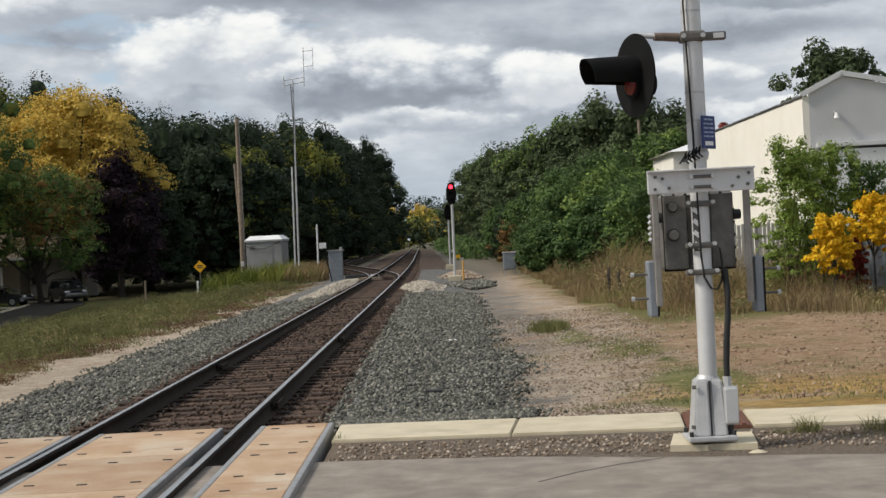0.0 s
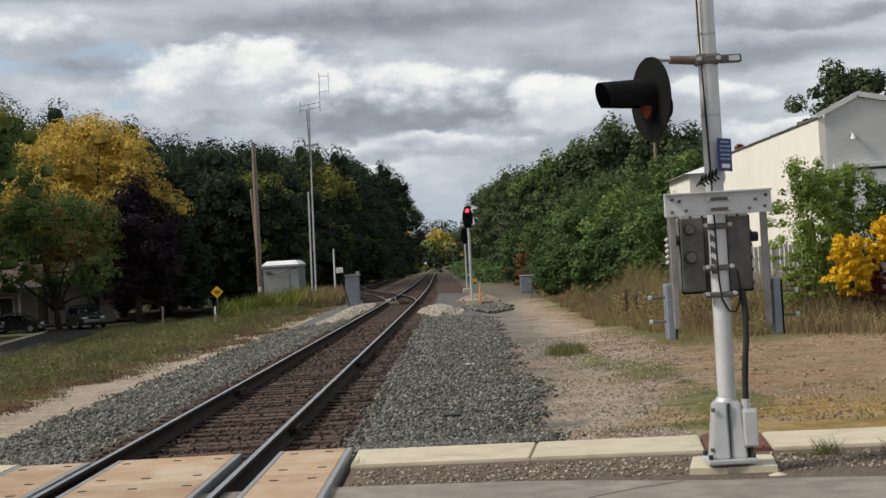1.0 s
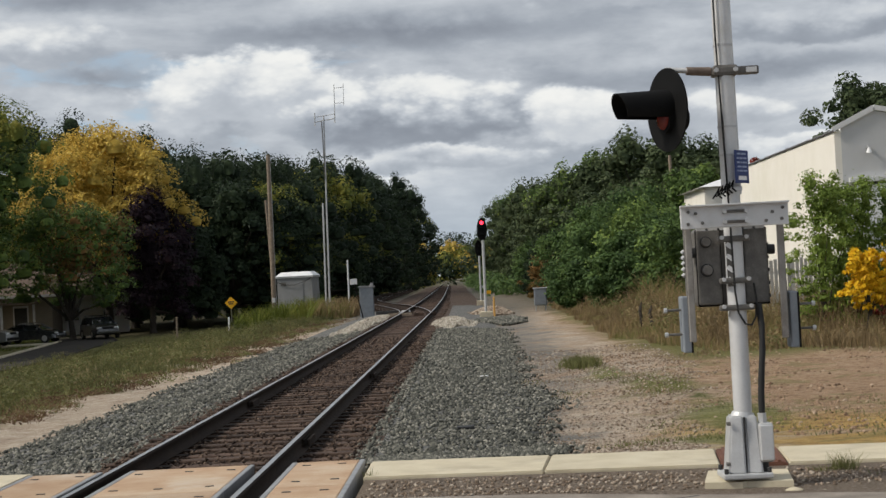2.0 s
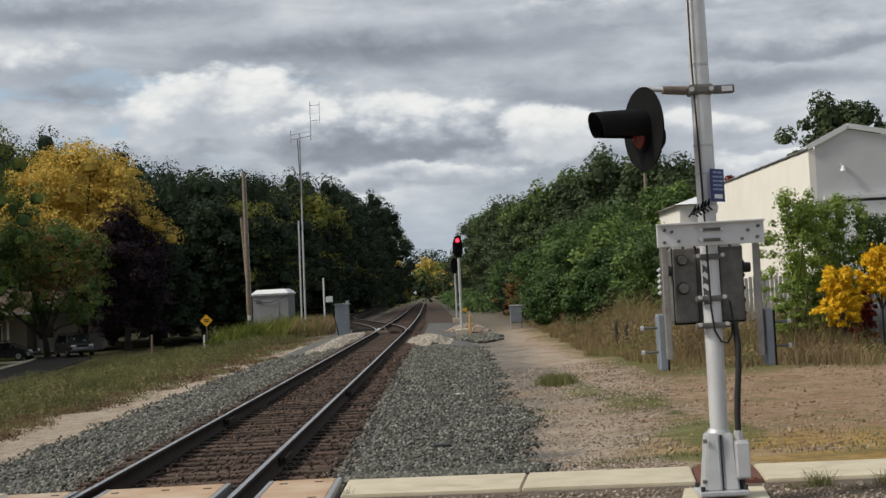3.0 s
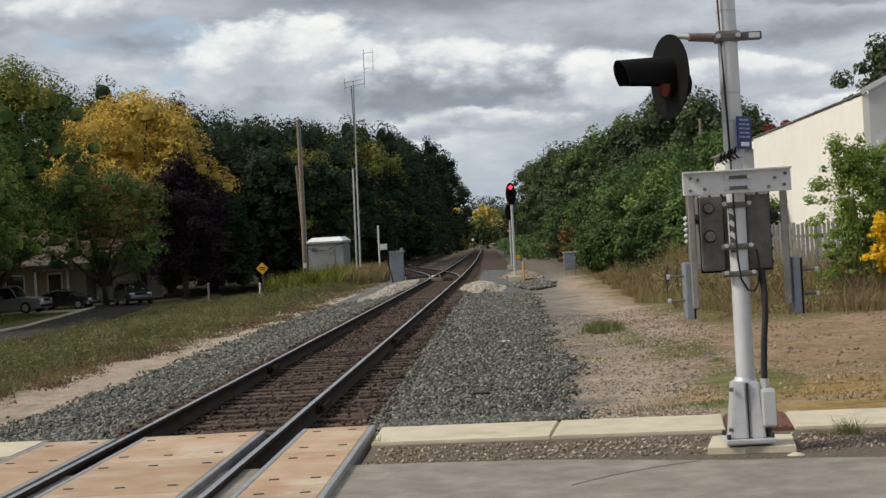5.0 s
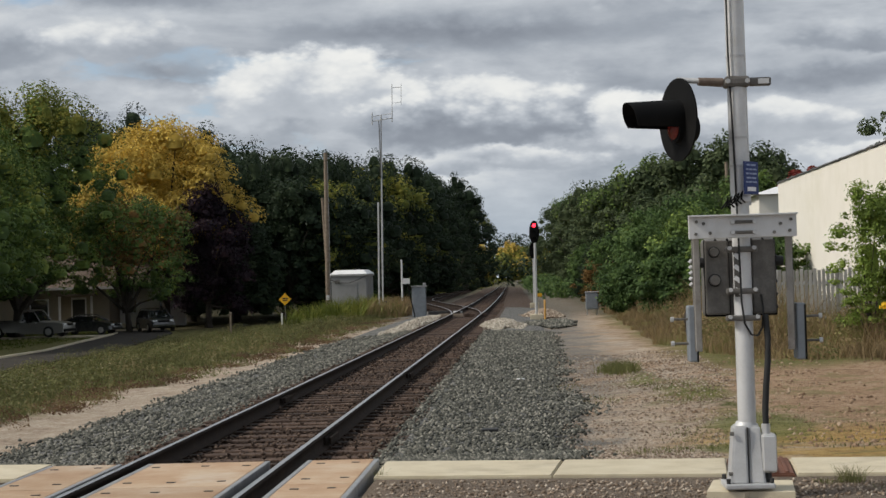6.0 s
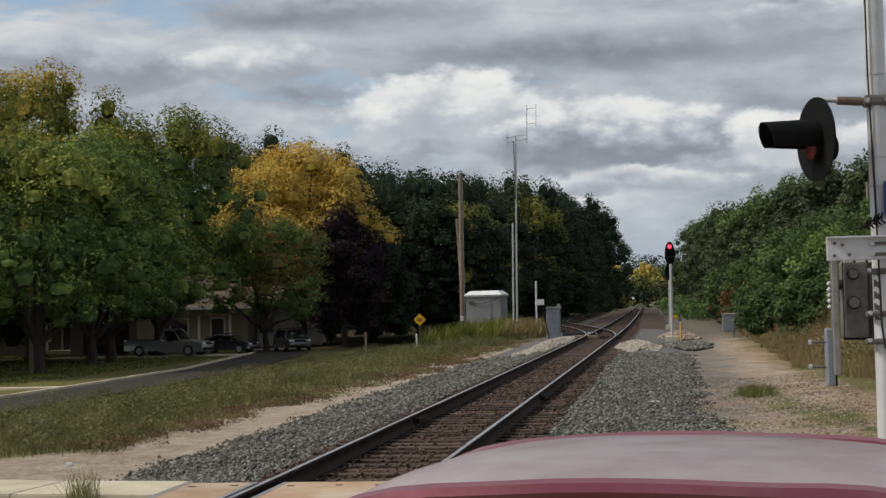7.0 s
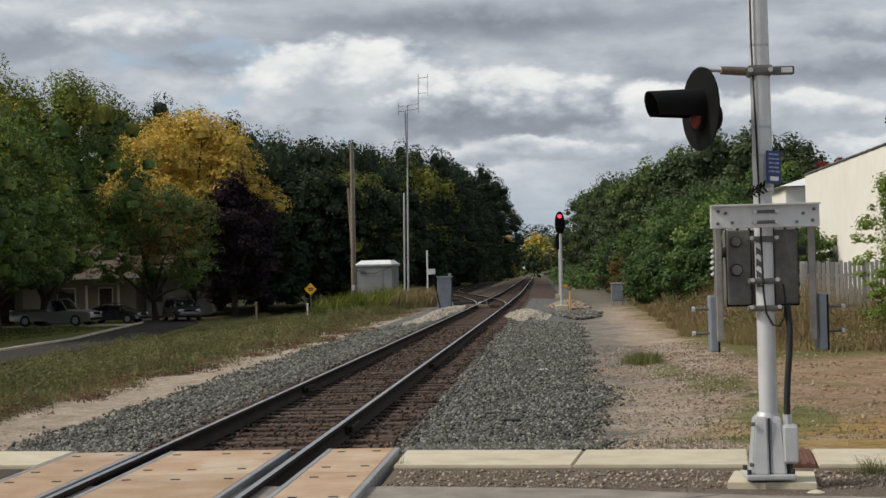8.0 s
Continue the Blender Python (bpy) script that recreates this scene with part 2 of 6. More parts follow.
def ground_material():
    """Soil, sand, gravel and turf in bands along the line, with ragged edges."""
    m = bpy.data.materials.new("ground_soil")
    m.use_nodes = True
    g = Net(m.node_tree)
    vec = g.node("ShaderNodeTexCoord").outputs["Object"]
    sep = g.node("ShaderNodeSeparateXYZ", {0: vec})
    x, y = sep.outputs[0], sep.outputs[1]
    wob = g.math("MULTIPLY", g.math("SUBTRACT", g.noise(vec, 0.45, 4.0, 0.65), 0.5), 3.2)
    wob2 = g.math("MULTIPLY", g.math("SUBTRACT", g.noise(vec, 1.7, 4.0, 0.65), 0.5), 1.4)
    xs = g.math("ADD", g.math("ADD", x, wob), wob2)
    fine, mid = g.noise(vec, 15.0, 6.0, 0.75), g.noise(vec, 1.6, 7.0, 0.72)
    clod = g.noise(vec, 5.0, 5.0, 0.7)
    tone = g.math("ADD", g.math("MULTIPLY", fine, 0.42), g.math("ADD", g.math("MULTIPLY", mid, 0.33), g.math("MULTIPLY", clod, 0.25)))
    sand = g.ramp(tone, [(0.39, (0.20, 0.145, 0.105)), (0.47, (0.38, 0.30, 0.225)), (0.53, (0.46, 0.38, 0.295)), (0.61, (0.62, 0.54, 0.44))])
    dirt = g.ramp(tone, [(0.38, (0.13, 0.078, 0.048)), (0.46, (0.30, 0.195, 0.120)), (0.53, (0.385, 0.265, 0.170)), (0.62, (0.54, 0.41, 0.285))])
    gravel = g.ramp(g.noise(vec, 32.0, 3.0, 0.75), [(0.3, (0.09, 0.085, 0.075)), (0.5, (0.17, 0.16, 0.145)), (0.72, (0.30, 0.28, 0.25))])
    shoulder = g.ramp(g.noise(vec, 30.0, 3.0, 0.75), [(0.3, (0.10, 0.075, 0.055)), (0.5, (0.19, 0.15, 0.115)), (0.72, (0.31, 0.26, 0.21))])
    turf = g.ramp(tone, [(0.3, (0.07, 0.075, 0.025)), (0.5, (0.15, 0.14, 0.05)), (0.7, (0.24, 0.20, 0.085))])
    green = g.ramp(tone, [(0.38, (0.06, 0.075, 0.020)), (0.50, (0.145, 0.160, 0.042)), (0.62, (0.28, 0.26, 0.095))])
    straw = g.ramp(tone, [(0.39, (0.20, 0.130, 0.045)), (0.49, (0.42, 0.265, 0.085)), (0.60, (0.56, 0.40, 0.155))])
    # from the left: turf, sand, gravel by the line, sandy path, brown lot
    col = g.mix(g.math("MAXIMUM", g.smooth(xs, -9.2, -8.0), g.math("MULTIPLY", g.smooth(g.math("ADD", y, wob2), 24.6, 22.8), g.smooth(x, -30.0, -24.0))), turf, sand)
    col = g.mix(g.smooth(xs, -6.6, -5.7), col, gravel)
    col = g.mix(g.smooth(xs, 0.75, 1.7), col, sand)
    col = g.mix(g.smooth(g.math("ADD", xs, g.math("MULTIPLY", wob, 0.6)), 2.2, 4.2), col, dirt)
    # a gravelly lane beside the line, farther on
    lane = g.math("MULTIPLY", g.math("MULTIPLY", g.smooth(y, 24.0, 31.0), g.smooth(y, 150.0, 80.0)), g.math("SUBTRACT", 1.0, g.smooth(xs, 1.8, 2.9)))
    lane = g.math("MULTIPLY", lane, g.smooth(xs, -0.5, 0.3))
    blot = g.smooth(g.noise(vec, 0.35, 5.0, 0.7), 0.42, 0.60)
    col = g.mix(g.math("MULTIPLY", lane, g.math("ADD", 0.62, g.math("MULTIPLY", blot, 0.33))), col, gravel)
    worn = g.math("MULTIPLY", g.smooth(g.noise(vec, 0.9, 5.0, 0.72), 0.50, 0.62), g.math("MULTIPLY", g.smooth(xs, 0.9, 1.6), g.math("SUBTRACT", 1.0, g.smooth(xs, 3.5, 6.0))))
    col = g.mix(g.math("MULTIPLY", worn, 0.55), col, dirt)
    # thin yellowed grass on the lot near the walk
    patch = g.math("MULTIPLY", g.smooth(g.noise(vec, 0.55, 5.0, 0.75), 0.34, 0.52), g.math("MULTIPLY", g.smooth(xs, 2.0, 3.0), g.math("SUBTRACT", 1.0, g.smooth(g.math("ADD", y, wob2), 18.2, 21.0))))
    col = g.mix(g.math("MULTIPLY", patch, 0.92), col, straw)
    lawn = g.math("MULTIPLY", g.smooth(g.noise(vec, 0.8, 4.0, 0.7), 0.52, 0.60), g.math("MULTIPLY", g.smooth(x, 1.4, 2.2), g.math("SUBTRACT", 1.0, g.smooth(y, 30.0, 34.0))))
    col = g.mix(g.math("MULTIPLY", lawn, 0.6), col, turf)
    for px, py, pw, pd in ((3.05, 26.6, 0.55, 2.6), (3.25, 20.6, 0.75, 2.4), (2.55, 17.0, 0.42, 1.6), (2.45, 30.4, 0.40, 2.0)):
        dx, dy = g.math("DIVIDE", g.math("SUBTRACT", x, px), pw), g.math("DIVIDE", g.math("SUBTRACT", y, py), pd)
        d = g.math("ADD", g.math("SQRT", g.math("ADD", g.math("MULTIPLY", dx, dx), g.math("MULTIPLY", dy, dy))), g.math("MULTIPLY", g.math("SUBTRACT", mid, 0.5), 2.6))
        col = g.mix(g.math("MULTIPLY", g.smooth(d, 1.1, 0.5), 0.8), col, green)
    # brush floor beyond the lot
    brush = g.math("MULTIPLY", g.smooth(g.math("ADD", y, wob), 31.0, 34.0), g.smooth(xs, 3.0, 4.5))
    col = g.mix(brush, col, turf)
    # gravel shoulder of the street
    strip = g.math("SUBTRACT", 1.0, g.smooth(g.math("ADD", y, g.math("MULTIPLY", x, 0.15)), 14.2, 14.5))
    col = g.mix(strip, col, shoulder)
    far = g.math("ADD", g.smooth(y, 230.0, 300.0), g.math("ADD", g.smooth(x, 45.0, 60.0), g.math("SUBTRACT", 1.0, g.smooth(x, -48.0, -19.0))), clamp=True)
    col = g.mix(far, col, turf)
    # woods floor: dark colour standing in for the shade under the trees
    dark_floor = g.ramp(tone, [(0.3, (0.028, 0.024, 0.012)), (0.7, (0.075, 0.065, 0.03))])
    wood = g.math("MULTIPLY", g.smooth(g.math("ADD", y, wob), 108.0, 120.0), g.math("SUBTRACT", 1.0, g.smooth(xs, -15.5, -12.0)))
    wood = g.math("MAXIMUM", wood, g.math("MULTIPLY", g.smooth(y, 60.0, 70.0), g.smooth(xs, 5.0, 6.5)))
    col = g.mix(wood, col, dark_floor)
    # darker ground along the line, farther on
    far_dark = g.math("MULTIPLY", g.smooth(g.math("ADD", y, g.math("MULTIPLY", wob, 6.0)), 66.0, 92.0), g.math("MULTIPLY", g.smooth(x, -13.0, -11.0), g.smooth(x, 8.0, 5.0)))
    col = g.mix(g.math("MULTIPLY", far_dark, 0.8), col, g.mix(0.5, dark_floor, gravel))
    b = g.node("ShaderNodeBump", {"Strength": 0.9, "Distance": 0.07, "Height": g.math("ADD", fine, clod)})
    s = g.node("ShaderNodeBsdfPrincipled", {"Base Color": col, "Roughness": 0.95, "Specular IOR Level": 0.15, "Normal": b.outputs[0]})
    g.node("ShaderNodeOutputMaterial", {0: s.outputs[0]})
    return m


GROUND = ground_material()


# building helpers
def finish(bm, name, material, smooth=False):
    me = bpy.data.meshes.new(name)
    bmesh.ops.recalc_face_normals(bm, faces=bm.faces)
    bm.to_mesh(me)
    bm.free()
    for mm in material if isinstance(material, (list, tuple)) else [material]:
        me.materials.append(mm)
    if smooth:
        me.polygons.foreach_set("use_smooth", [True] * len(me.polygons))
        me.set_sharp_from_angle(angle=radians(40))
    return me


def part(name, bm, material, parent=None, label="", smooth=False):
    ob = new(name, finish(bm, name, material, smooth))
    ob.parent = parent
    return tagged(ob, label) if label else ob


def thing(name, label, category, at=(0, 0, 0), turn=0.0, group="", kind=""):
    ob = new(name)
    ob.matrix_basis = pose(*at, 0, 0, turn)
    return tagged(ob, label, category, group, kind)


def box(bm, centre, size, turn=0.0, bevel=0.0, tilt=0.0):
    m = Matrix.Translation(centre) @ pose(0, 0, 0, 0, tilt, turn) @ Matrix.Diagonal((*size, 1))
    made = bmesh.ops.create_cube(bm, size=1.0, matrix=m)["verts"]
    if bevel:
        edges = {e for v in made for e in v.link_edges}
        bmesh.ops.bevel(bm, geom=list(edges), offset=bevel, segments=2, affect="EDGES", profile=0.5)
    return bm


def boxed(*args, **kw):
    return box(bmesh.new(), *args, **kw)


def rod(bm, a, b, r0, r1=None, seg=12, caps=True):
    a, b = Vector(a), Vector(b)
    turn = (b - a).to_track_quat("Z", "Y").to_matrix().to_4x4()
    m = Matrix.Translation((a + b) / 2) @ turn
    bmesh.ops.create_cone(bm, cap_ends=caps, segments=seg, radius1=r0, radius2=r0 if r1 is None else r1, depth=(b - a).length, matrix=m)
    return bm


def rodded(*args, **kw):
    return rod(bmesh.new(), *args, **kw)


def tube(bm, pts, r, seg=8):
    """A bent pipe or cable through points."""
    pts = [Vector(p) for p in pts]
    rings = []
    for i, p in enumerate(pts):
        d = (pts[min(i + 1, len(pts) - 1)] - pts[max(i - 1, 0)]).normalized()
        q = d.to_track_quat("Z", "Y")
        rings.append([bm.verts.new(p + q @ Vector((r * math.cos(k * math.tau / seg), r * math.sin(k * math.tau / seg), 0))) for k in range(seg)])
    for a, b in zip(rings, rings[1:]):
        for k in range(seg):
            bm.faces.new((a[k], a[(k + 1) % seg], b[(k + 1) % seg], b[k]))
    bm.faces.new(rings[0])
    bm.faces.new(rings[-1][::-1])
    return bm


def prism(bm, outline, z0, z1):
    """An upright prism over an outline of (x, y)."""
    lo = [bm.verts.new((x, y, z0)) for x, y in outline]
    hi = [bm.verts.new((x, y, z1)) for x, y in outline]
    n = len(outline)
    for k in range(n):
        bm.faces.new((lo[k], lo[(k + 1) % n], hi[(k + 1) % n], hi[k]))
    bm.faces.new(lo[::-1])
    bm.faces.new(hi)
    return bm


def raw_mesh(name, verts, faces, material):
    """A mesh from numpy arrays: verts (n, 3), faces (m, 3 or 4)."""
    me = bpy.data.meshes.new(name)
    n, k = faces.shape
    me.vertices.add(len(verts))
    me.vertices.foreach_set("co", np.ascontiguousarray(verts, np.float32).ravel())
    me.loops.add(n * k)
    me.loops.foreach_set("vertex_index", np.ascontiguousarray(faces, np.int32).ravel())
    me.polygons.add(n)
    me.polygons.foreach_set("loop_start", np.arange(0, n * k, k, dtype=np.int32))
    me.update(calc_edges=True)
    for mm in material if isinstance(material, (list, tuple)) else [material]:
        me.materials.append(mm)
    return me


def bend(y):
    """Sideways shift of the line where it curves gently to the left, far off."""
    y = np.asarray(y, float) - 100.0
    return -0.0129 * (np.sqrt(y * y + 1600.0) + y) / 2 + 0.005


def ease(v, lo, hi):
    k = np.clip((np.asarray(v, float) - lo) / (hi - lo), 0, 1)
    return k * k * (3 - 2 * k)


def ground_height(x, y):
    x, y = np.asarray(x, float), np.asarray(y, float)
    z = -0.36 + 0.0 * x + 0.0 * y
    z = z - 0.14 * ease(-x, 5.0, 7.5) - 0.95 * ease(-x, 8.5, 18.5)
    z = z + 0.10 * ease(x, 1.0, 4.0)
    # up to the level of the street at the crossing
    near = 1 - ease(y, 14.2, 19.0)
    z = z * (1 - near) + near * (-0.065 - 0.25 * ease(-x, 4.5, 9.0))
    rough = 0.03 * np.sin(x * 1.3 + 0.7 * y) * np.sin(0.9 * y - 0.4 * x) + 0.02 * np.sin(3.1 * x + 1.0) * np.sin(2.3 * y)
    return z + rough * ease(y, 15.0, 20.0)


# setting: ground, streets, walk, crossing, line
C_LINE, HALF = -2.717, 0.7525


def build_ground():
    xs = np.unique(np.concatenate([np.linspace(-3000, -60, 12), np.arange(-60, -12, 1.2), np.arange(-12, 12, 0.4), np.arange(12, 60, 1.5), np.linspace(60, 3000, 12), [-4.42, -4.38, -1.08, -1.04]]))
    ys = np.unique(np.concatenate([np.linspace(-600, -20, 10), np.arange(-20, 10, 2.0), np.arange(10, 60, 0.5), np.arange(60, 240, 3.0), np.linspace(240, 4000, 20), [14.98, 15.06]]))
    gx, gy = np.meshgrid(xs, ys)
    z = ground_height(gx, gy)
    z = np.where((gx > -4.4) & (gx < -1.06), np.minimum(z, -0.46), z)
    verts = np.stack([gx, gy, z], -1).reshape(-1, 3)
    n = len(xs)
    i = (np.arange(len(ys) - 1)[:, None] * n + np.arange(n - 1)[None]).ravel()
    me = raw_mesh("ground", verts, np.stack([i, i + 1, i + n + 1, i + n], 1), GROUND)
    me.polygons.foreach_set("use_smooth", [True] * len(me.polygons))
    return tagged(new("ground", me), "sandy soil, thin turf and gravel along a railway", "ground", kind="structure")


build_ground()


def road_far(x):
    return 12.52 - 0.13 * x - 0.03 * math.sin(x * 1.7) - 0.10 * min(max(0.0, x - 0.8), 8.0) ** 1.2 - 0.26 * float(ease(x, 0.2, 1.9))


def build_road():
    bm = bmesh.new()
    xs = [-150, -60, -30, -15] + [k * 0.5 for k in range(-20, 25)] + [15, 30, 60, 150]
    edge = [(x, road_far(x) + (0.05 * noise.noise((x * 2.1, 0, 3)) if abs(x) < 14 else 0)) for x in xs]
    prism(bm, edge + [(x, road_far(x) - 10.6) for x in reversed(xs)], -0.40, -0.056)
    tagged(part("road", bm, ASPHALT), "grey worn asphalt street over the crossing", "road", kind="structure")
    # sealed crack and the end of a painted line
    bm = bmesh.new()
    tube(bm, [(0.6, 11.1, -0.058), (0.9, 11.45, -0.057), (1.25, 11.75, -0.058), (1.6, 11.95, -0.058)], 0.012, 5)
    bmesh.ops.scale(bm, vec=(1, 1, 0.35), verts=bm.verts, space=Matrix.Translation((0, 0, 0.057)))
    tagged(part("crack_seal", bm, TAR), "dark tar seal along a crack in asphalt", "crack seal", kind="structure")
    bm = boxed((3.45, 11.45, -0.053), (0.5, 0.12, 0.006), turn=-60)
    tagged(part("road_line", bm, WHITE), "worn white painted stop line on asphalt", "road marking", kind="structure")


build_road()


def build_walk():
    walkway = thing("pavement", "narrow pale concrete walk of cast slabs", "pavement", kind="structure")

    def slab(x0, x1, material=CONCRETE, name="slab"):
        far0, far1 = 14.95 - 0.115 * x0, 14.95 - 0.115 * x1
        bm = bmesh.new()
        k0, k1 = (0.0 if abs(x0 + 1.06) < 0.01 else 0.12), (0.0 if abs(x1 + 4.40) < 0.01 else 0.12)
        prism(bm, [(x0 + 0.006, far0 - 1.16), (x1 - 0.006, far1 - 1.16), (x1 - 0.006 + k1, far1 - 0.115 * k1), (x0 + 0.006 + k0, far0 - 0.115 * k0)], -0.22, -0.035)
        top = [e for e in bm.edges if all(v.co.z > -0.1 for v in e.verts)]
        bmesh.ops.bevel(bm, geom=top, offset=0.012, segments=2, affect="EDGES")
        return part(name, bm, material, walkway)

    for x0, x1 in ((-1.06, 0.52), (0.52, 2.02), (2.58, 4.1), (4.1, 5.7), (5.7, 7.3), (7.3, 8.9), (-5.9, -4.40), (-7.5, -5.9), (-9.1, -7.5), (-10.7, -9.1)):
        slab(x0, x1)
    plate = slab(2.02, 2.58, BRICKRED, "warning_plate")
    plate["label"] = "red-brown ribbed warning plate"
    for k in range(6):
        x = 2.09 + 0.083 * k
        bm = bmesh.new()
        y1 = 14.95 - 0.115 * x
        box(bm, (x + 0.06, y1 - 0.585, -0.029), (0.03, 1.11, 0.016), turn=-6)
        part("rib", bm, BRICKRED, plate)


build_walk()


def build_crossing():
    deck = thing("crossing_deck", "rust-stained concrete crossing panels between worn rails", "crossing deck", kind="structure")
    hole = finish(boxed((0, 0, 0), (0.075, 0.028, 0.008)), "lag_hole", DARK)
    rng = random.Random(4)
    for x0, x1 in ((-4.32, -3.60), (-3.34, -2.16), (-1.80, -1.11)):
        y = 15.04
        while y > 2.2:
            ln = 1.82
            bm = boxed(((x0 + x1) / 2, y - ln / 2, -0.11), (x1 - x0 - 0.10, ln - 0.030, 0.21), bevel=0.012)
            p = part("panel", bm, PANEL, deck)
            for s in (x0 + 0.025, x1 - 0.025):
                part("steel_edge", boxed((s, y - ln / 2, -0.108), (0.048, ln - 0.014, 0.208), bevel=0.008), RUBBER, p)
            for i in range(2 if x1 - x0 < 1 else 3):
                for j in range(2):
                    o = new("lag_hole", hole)
                    o.parent = p
                    o.matrix_basis = pose(x0 + 0.18 + i * (x1 - x0 - 0.36) / (1 if x1 - x0 < 1 else 2) + rng.uniform(-0.03, 0.03), y - 0.32 - j * 1.15 + rng.uniform(-0.05, 0.05), -0.003, 0, 0, rng.uniform(-8, 8))
            y -= ln
    # flangeway fillers beside the rails
    for x in (C_LINE - HALF + 0.085, C_LINE + HALF - 0.10):
        part("flangeway", boxed((x, 8.7, -0.12), (0.07, 12.7, 0.12)), DARK, deck)


build_crossing()

RAIL = [(-0.070, -0.18), (0.070, -0.18), (0.070, -0.168), (0.012, -0.150), (0.010, -0.052), (0.035, -0.040), (0.036, -0.010), (0.026, 0.0), (-0.026, 0.0), (-0.036, -0.010), (-0.035, -0.040), (-0.010, -0.052), (-0.012, -0.150), (-0.070, -0.168)]


def sweep_rail(points):
    """A rail of true section along points (x, y, z)."""
    n, k = len(points), len(RAIL)
    verts = np.array([(x + a, y, z + b) for x, y, z in points for a, b in RAIL])
    faces = np.array([(i * k + j, i * k + (j + 1) % k, (i + 1) * k + (j + 1) % k, (i + 1) * k + j) for i in range(n - 1) for j in range(k)])
    me = raw_mesh("rail", verts, faces, [RAIL_SIDE, RAIL_TOP])
    me.polygons.foreach_set("material_index", [1 if f % k == 7 else 0 for f in range(len(faces))])
    return me


def build_line():
    line = thing("railway_track", "single railway line on timber ties and stone ballast", "railway track", kind="structure")
    ys = [-40, 0, 10, 15, 20] + list(range(25, 100, 5)) + list(range(100, 400, 10)) + [450, 500, 600]
    for s in (-HALF, HALF):
        o = new("rail", sweep_rail([(C_LINE + s + float(bend(y)), y, 0) for y in ys]))
        o.parent = line
    # ties: the near ones singly
    rng = random.Random(2)
    meshes = []
    for k in range(5):
        bm = boxed((0, 0, -0.09), (2.62 + 0.05 * k, 0.20 + 0.008 * k, 0.18), bevel=0.015)
        for v in bm.verts:
            v.co += Vector((0, 0.012, 0.008)) * noise.noise((v.co.x * 3 + k, v.co.y * 9, v.co.z * 5))
        meshes.append(finish(bm, "tie", TIE))
    y = 15.30
    while y < 118:
        o = new("tie", meshes[rng.randrange(5)])
        o.parent = line
        o.matrix_basis = pose(C_LINE + float(bend(y)) + rng.uniform(-0.06, 0.06), y, -0.185 + rng.uniform(-0.012, 0.006), 0, rng.uniform(-0.4, 0.4), rng.uniform(-1.2, 1.2))
        y += 0.52 + rng.uniform(-0.03, 0.03)
    bm = bmesh.new()
    while y < 330:
        box(bm, (C_LINE + float(bend(y)), y, -0.275), (2.6, 0.24, 0.18))
        y += 0.62
    tagged(part("far_ties", bm, TIE, line), kind="stuff")
    # joint bars and tie plates
    for s, y in ((HALF, 18.1), (-HALF, 24.4), (HALF, 29.9)):
        for side in (-1, 1):
            part("joint_bar", boxed((C_LINE + s + side * 0.03, y, -0.095), (0.03, 0.7, 0.075), bevel=0.008), RAIL_SIDE, line)
    plate = finish(boxed((0, 0, 0), (0.30, 0.18, 0.015)), "tie_plate", RAIL_SIDE)
    for k in range(70):
        for s in (-HALF, HALF):
            o = new("tie_plate", plate)
            o.parent = line
            o.matrix_basis = pose(C_LINE + s, 15.3 + 0.52 * k, -0.184)
    # siding that leaves by a switch and runs on beside the line
    side_ys = list(range(74, 140, 3)) + list(range(140, 330, 10))
    for s in (-HALF, HALF):
        o = new("rail", sweep_rail([(C_LINE + s + float(bend(y)) - 6.2 * float(ease(y, 74, 150)), y, -0.02) for y in side_ys]))
        o.parent = line
    bm = bmesh.new()
    y = 80.0
    while y < 320:
        box(bm, (C_LINE + float(bend(y)) - 6.2 * float(ease(y, 74, 150)), y, -0.285), (2.6, 0.24, 0.18))
        y += 0.6
    tagged(part("siding_ties", bm, TIE, line), kind="stuff")
    for k, (x, y) in enumerate(((-2.1, 77.5), (-3.3, 77.9), (-2.7, 77.2), (-3.9, 78.0))):
        part("switch_rod", boxed((x, y, -0.07), (0.5, 0.28, 0.16), bevel=0.02), POLE if k % 2 else TIE, line)


build_line()


def bed_height(x, y):
    d = np.abs(np.asarray(x, float) - C_LINE)
    z = -0.235 - 0.30 * ease(-np.asarray(x, float), 4.3, 6.6) - 0.10 * ease(x, -0.8, 1.4)
    g = ground_height(x, y) + 0.025
    return np.where(d < 1.62, -0.216, np.maximum(z, np.minimum(g, -0.05)) - 0.02 * ease(x, 1.0, 1.4))


def ballast_edge(y):
    """Ragged right edge of the ballast, with a tongue of spilt stone."""
    y = np.asarray(y, float)
    return 0.86 + 0.55 * np.exp(-(((y - 25.0) / 2.2) ** 2)) + 0.10 * np.sin(1.9 * y) + 0.07 * np.sin(4.3 * y + 1) + 0.25 * ease(y, 27, 34)


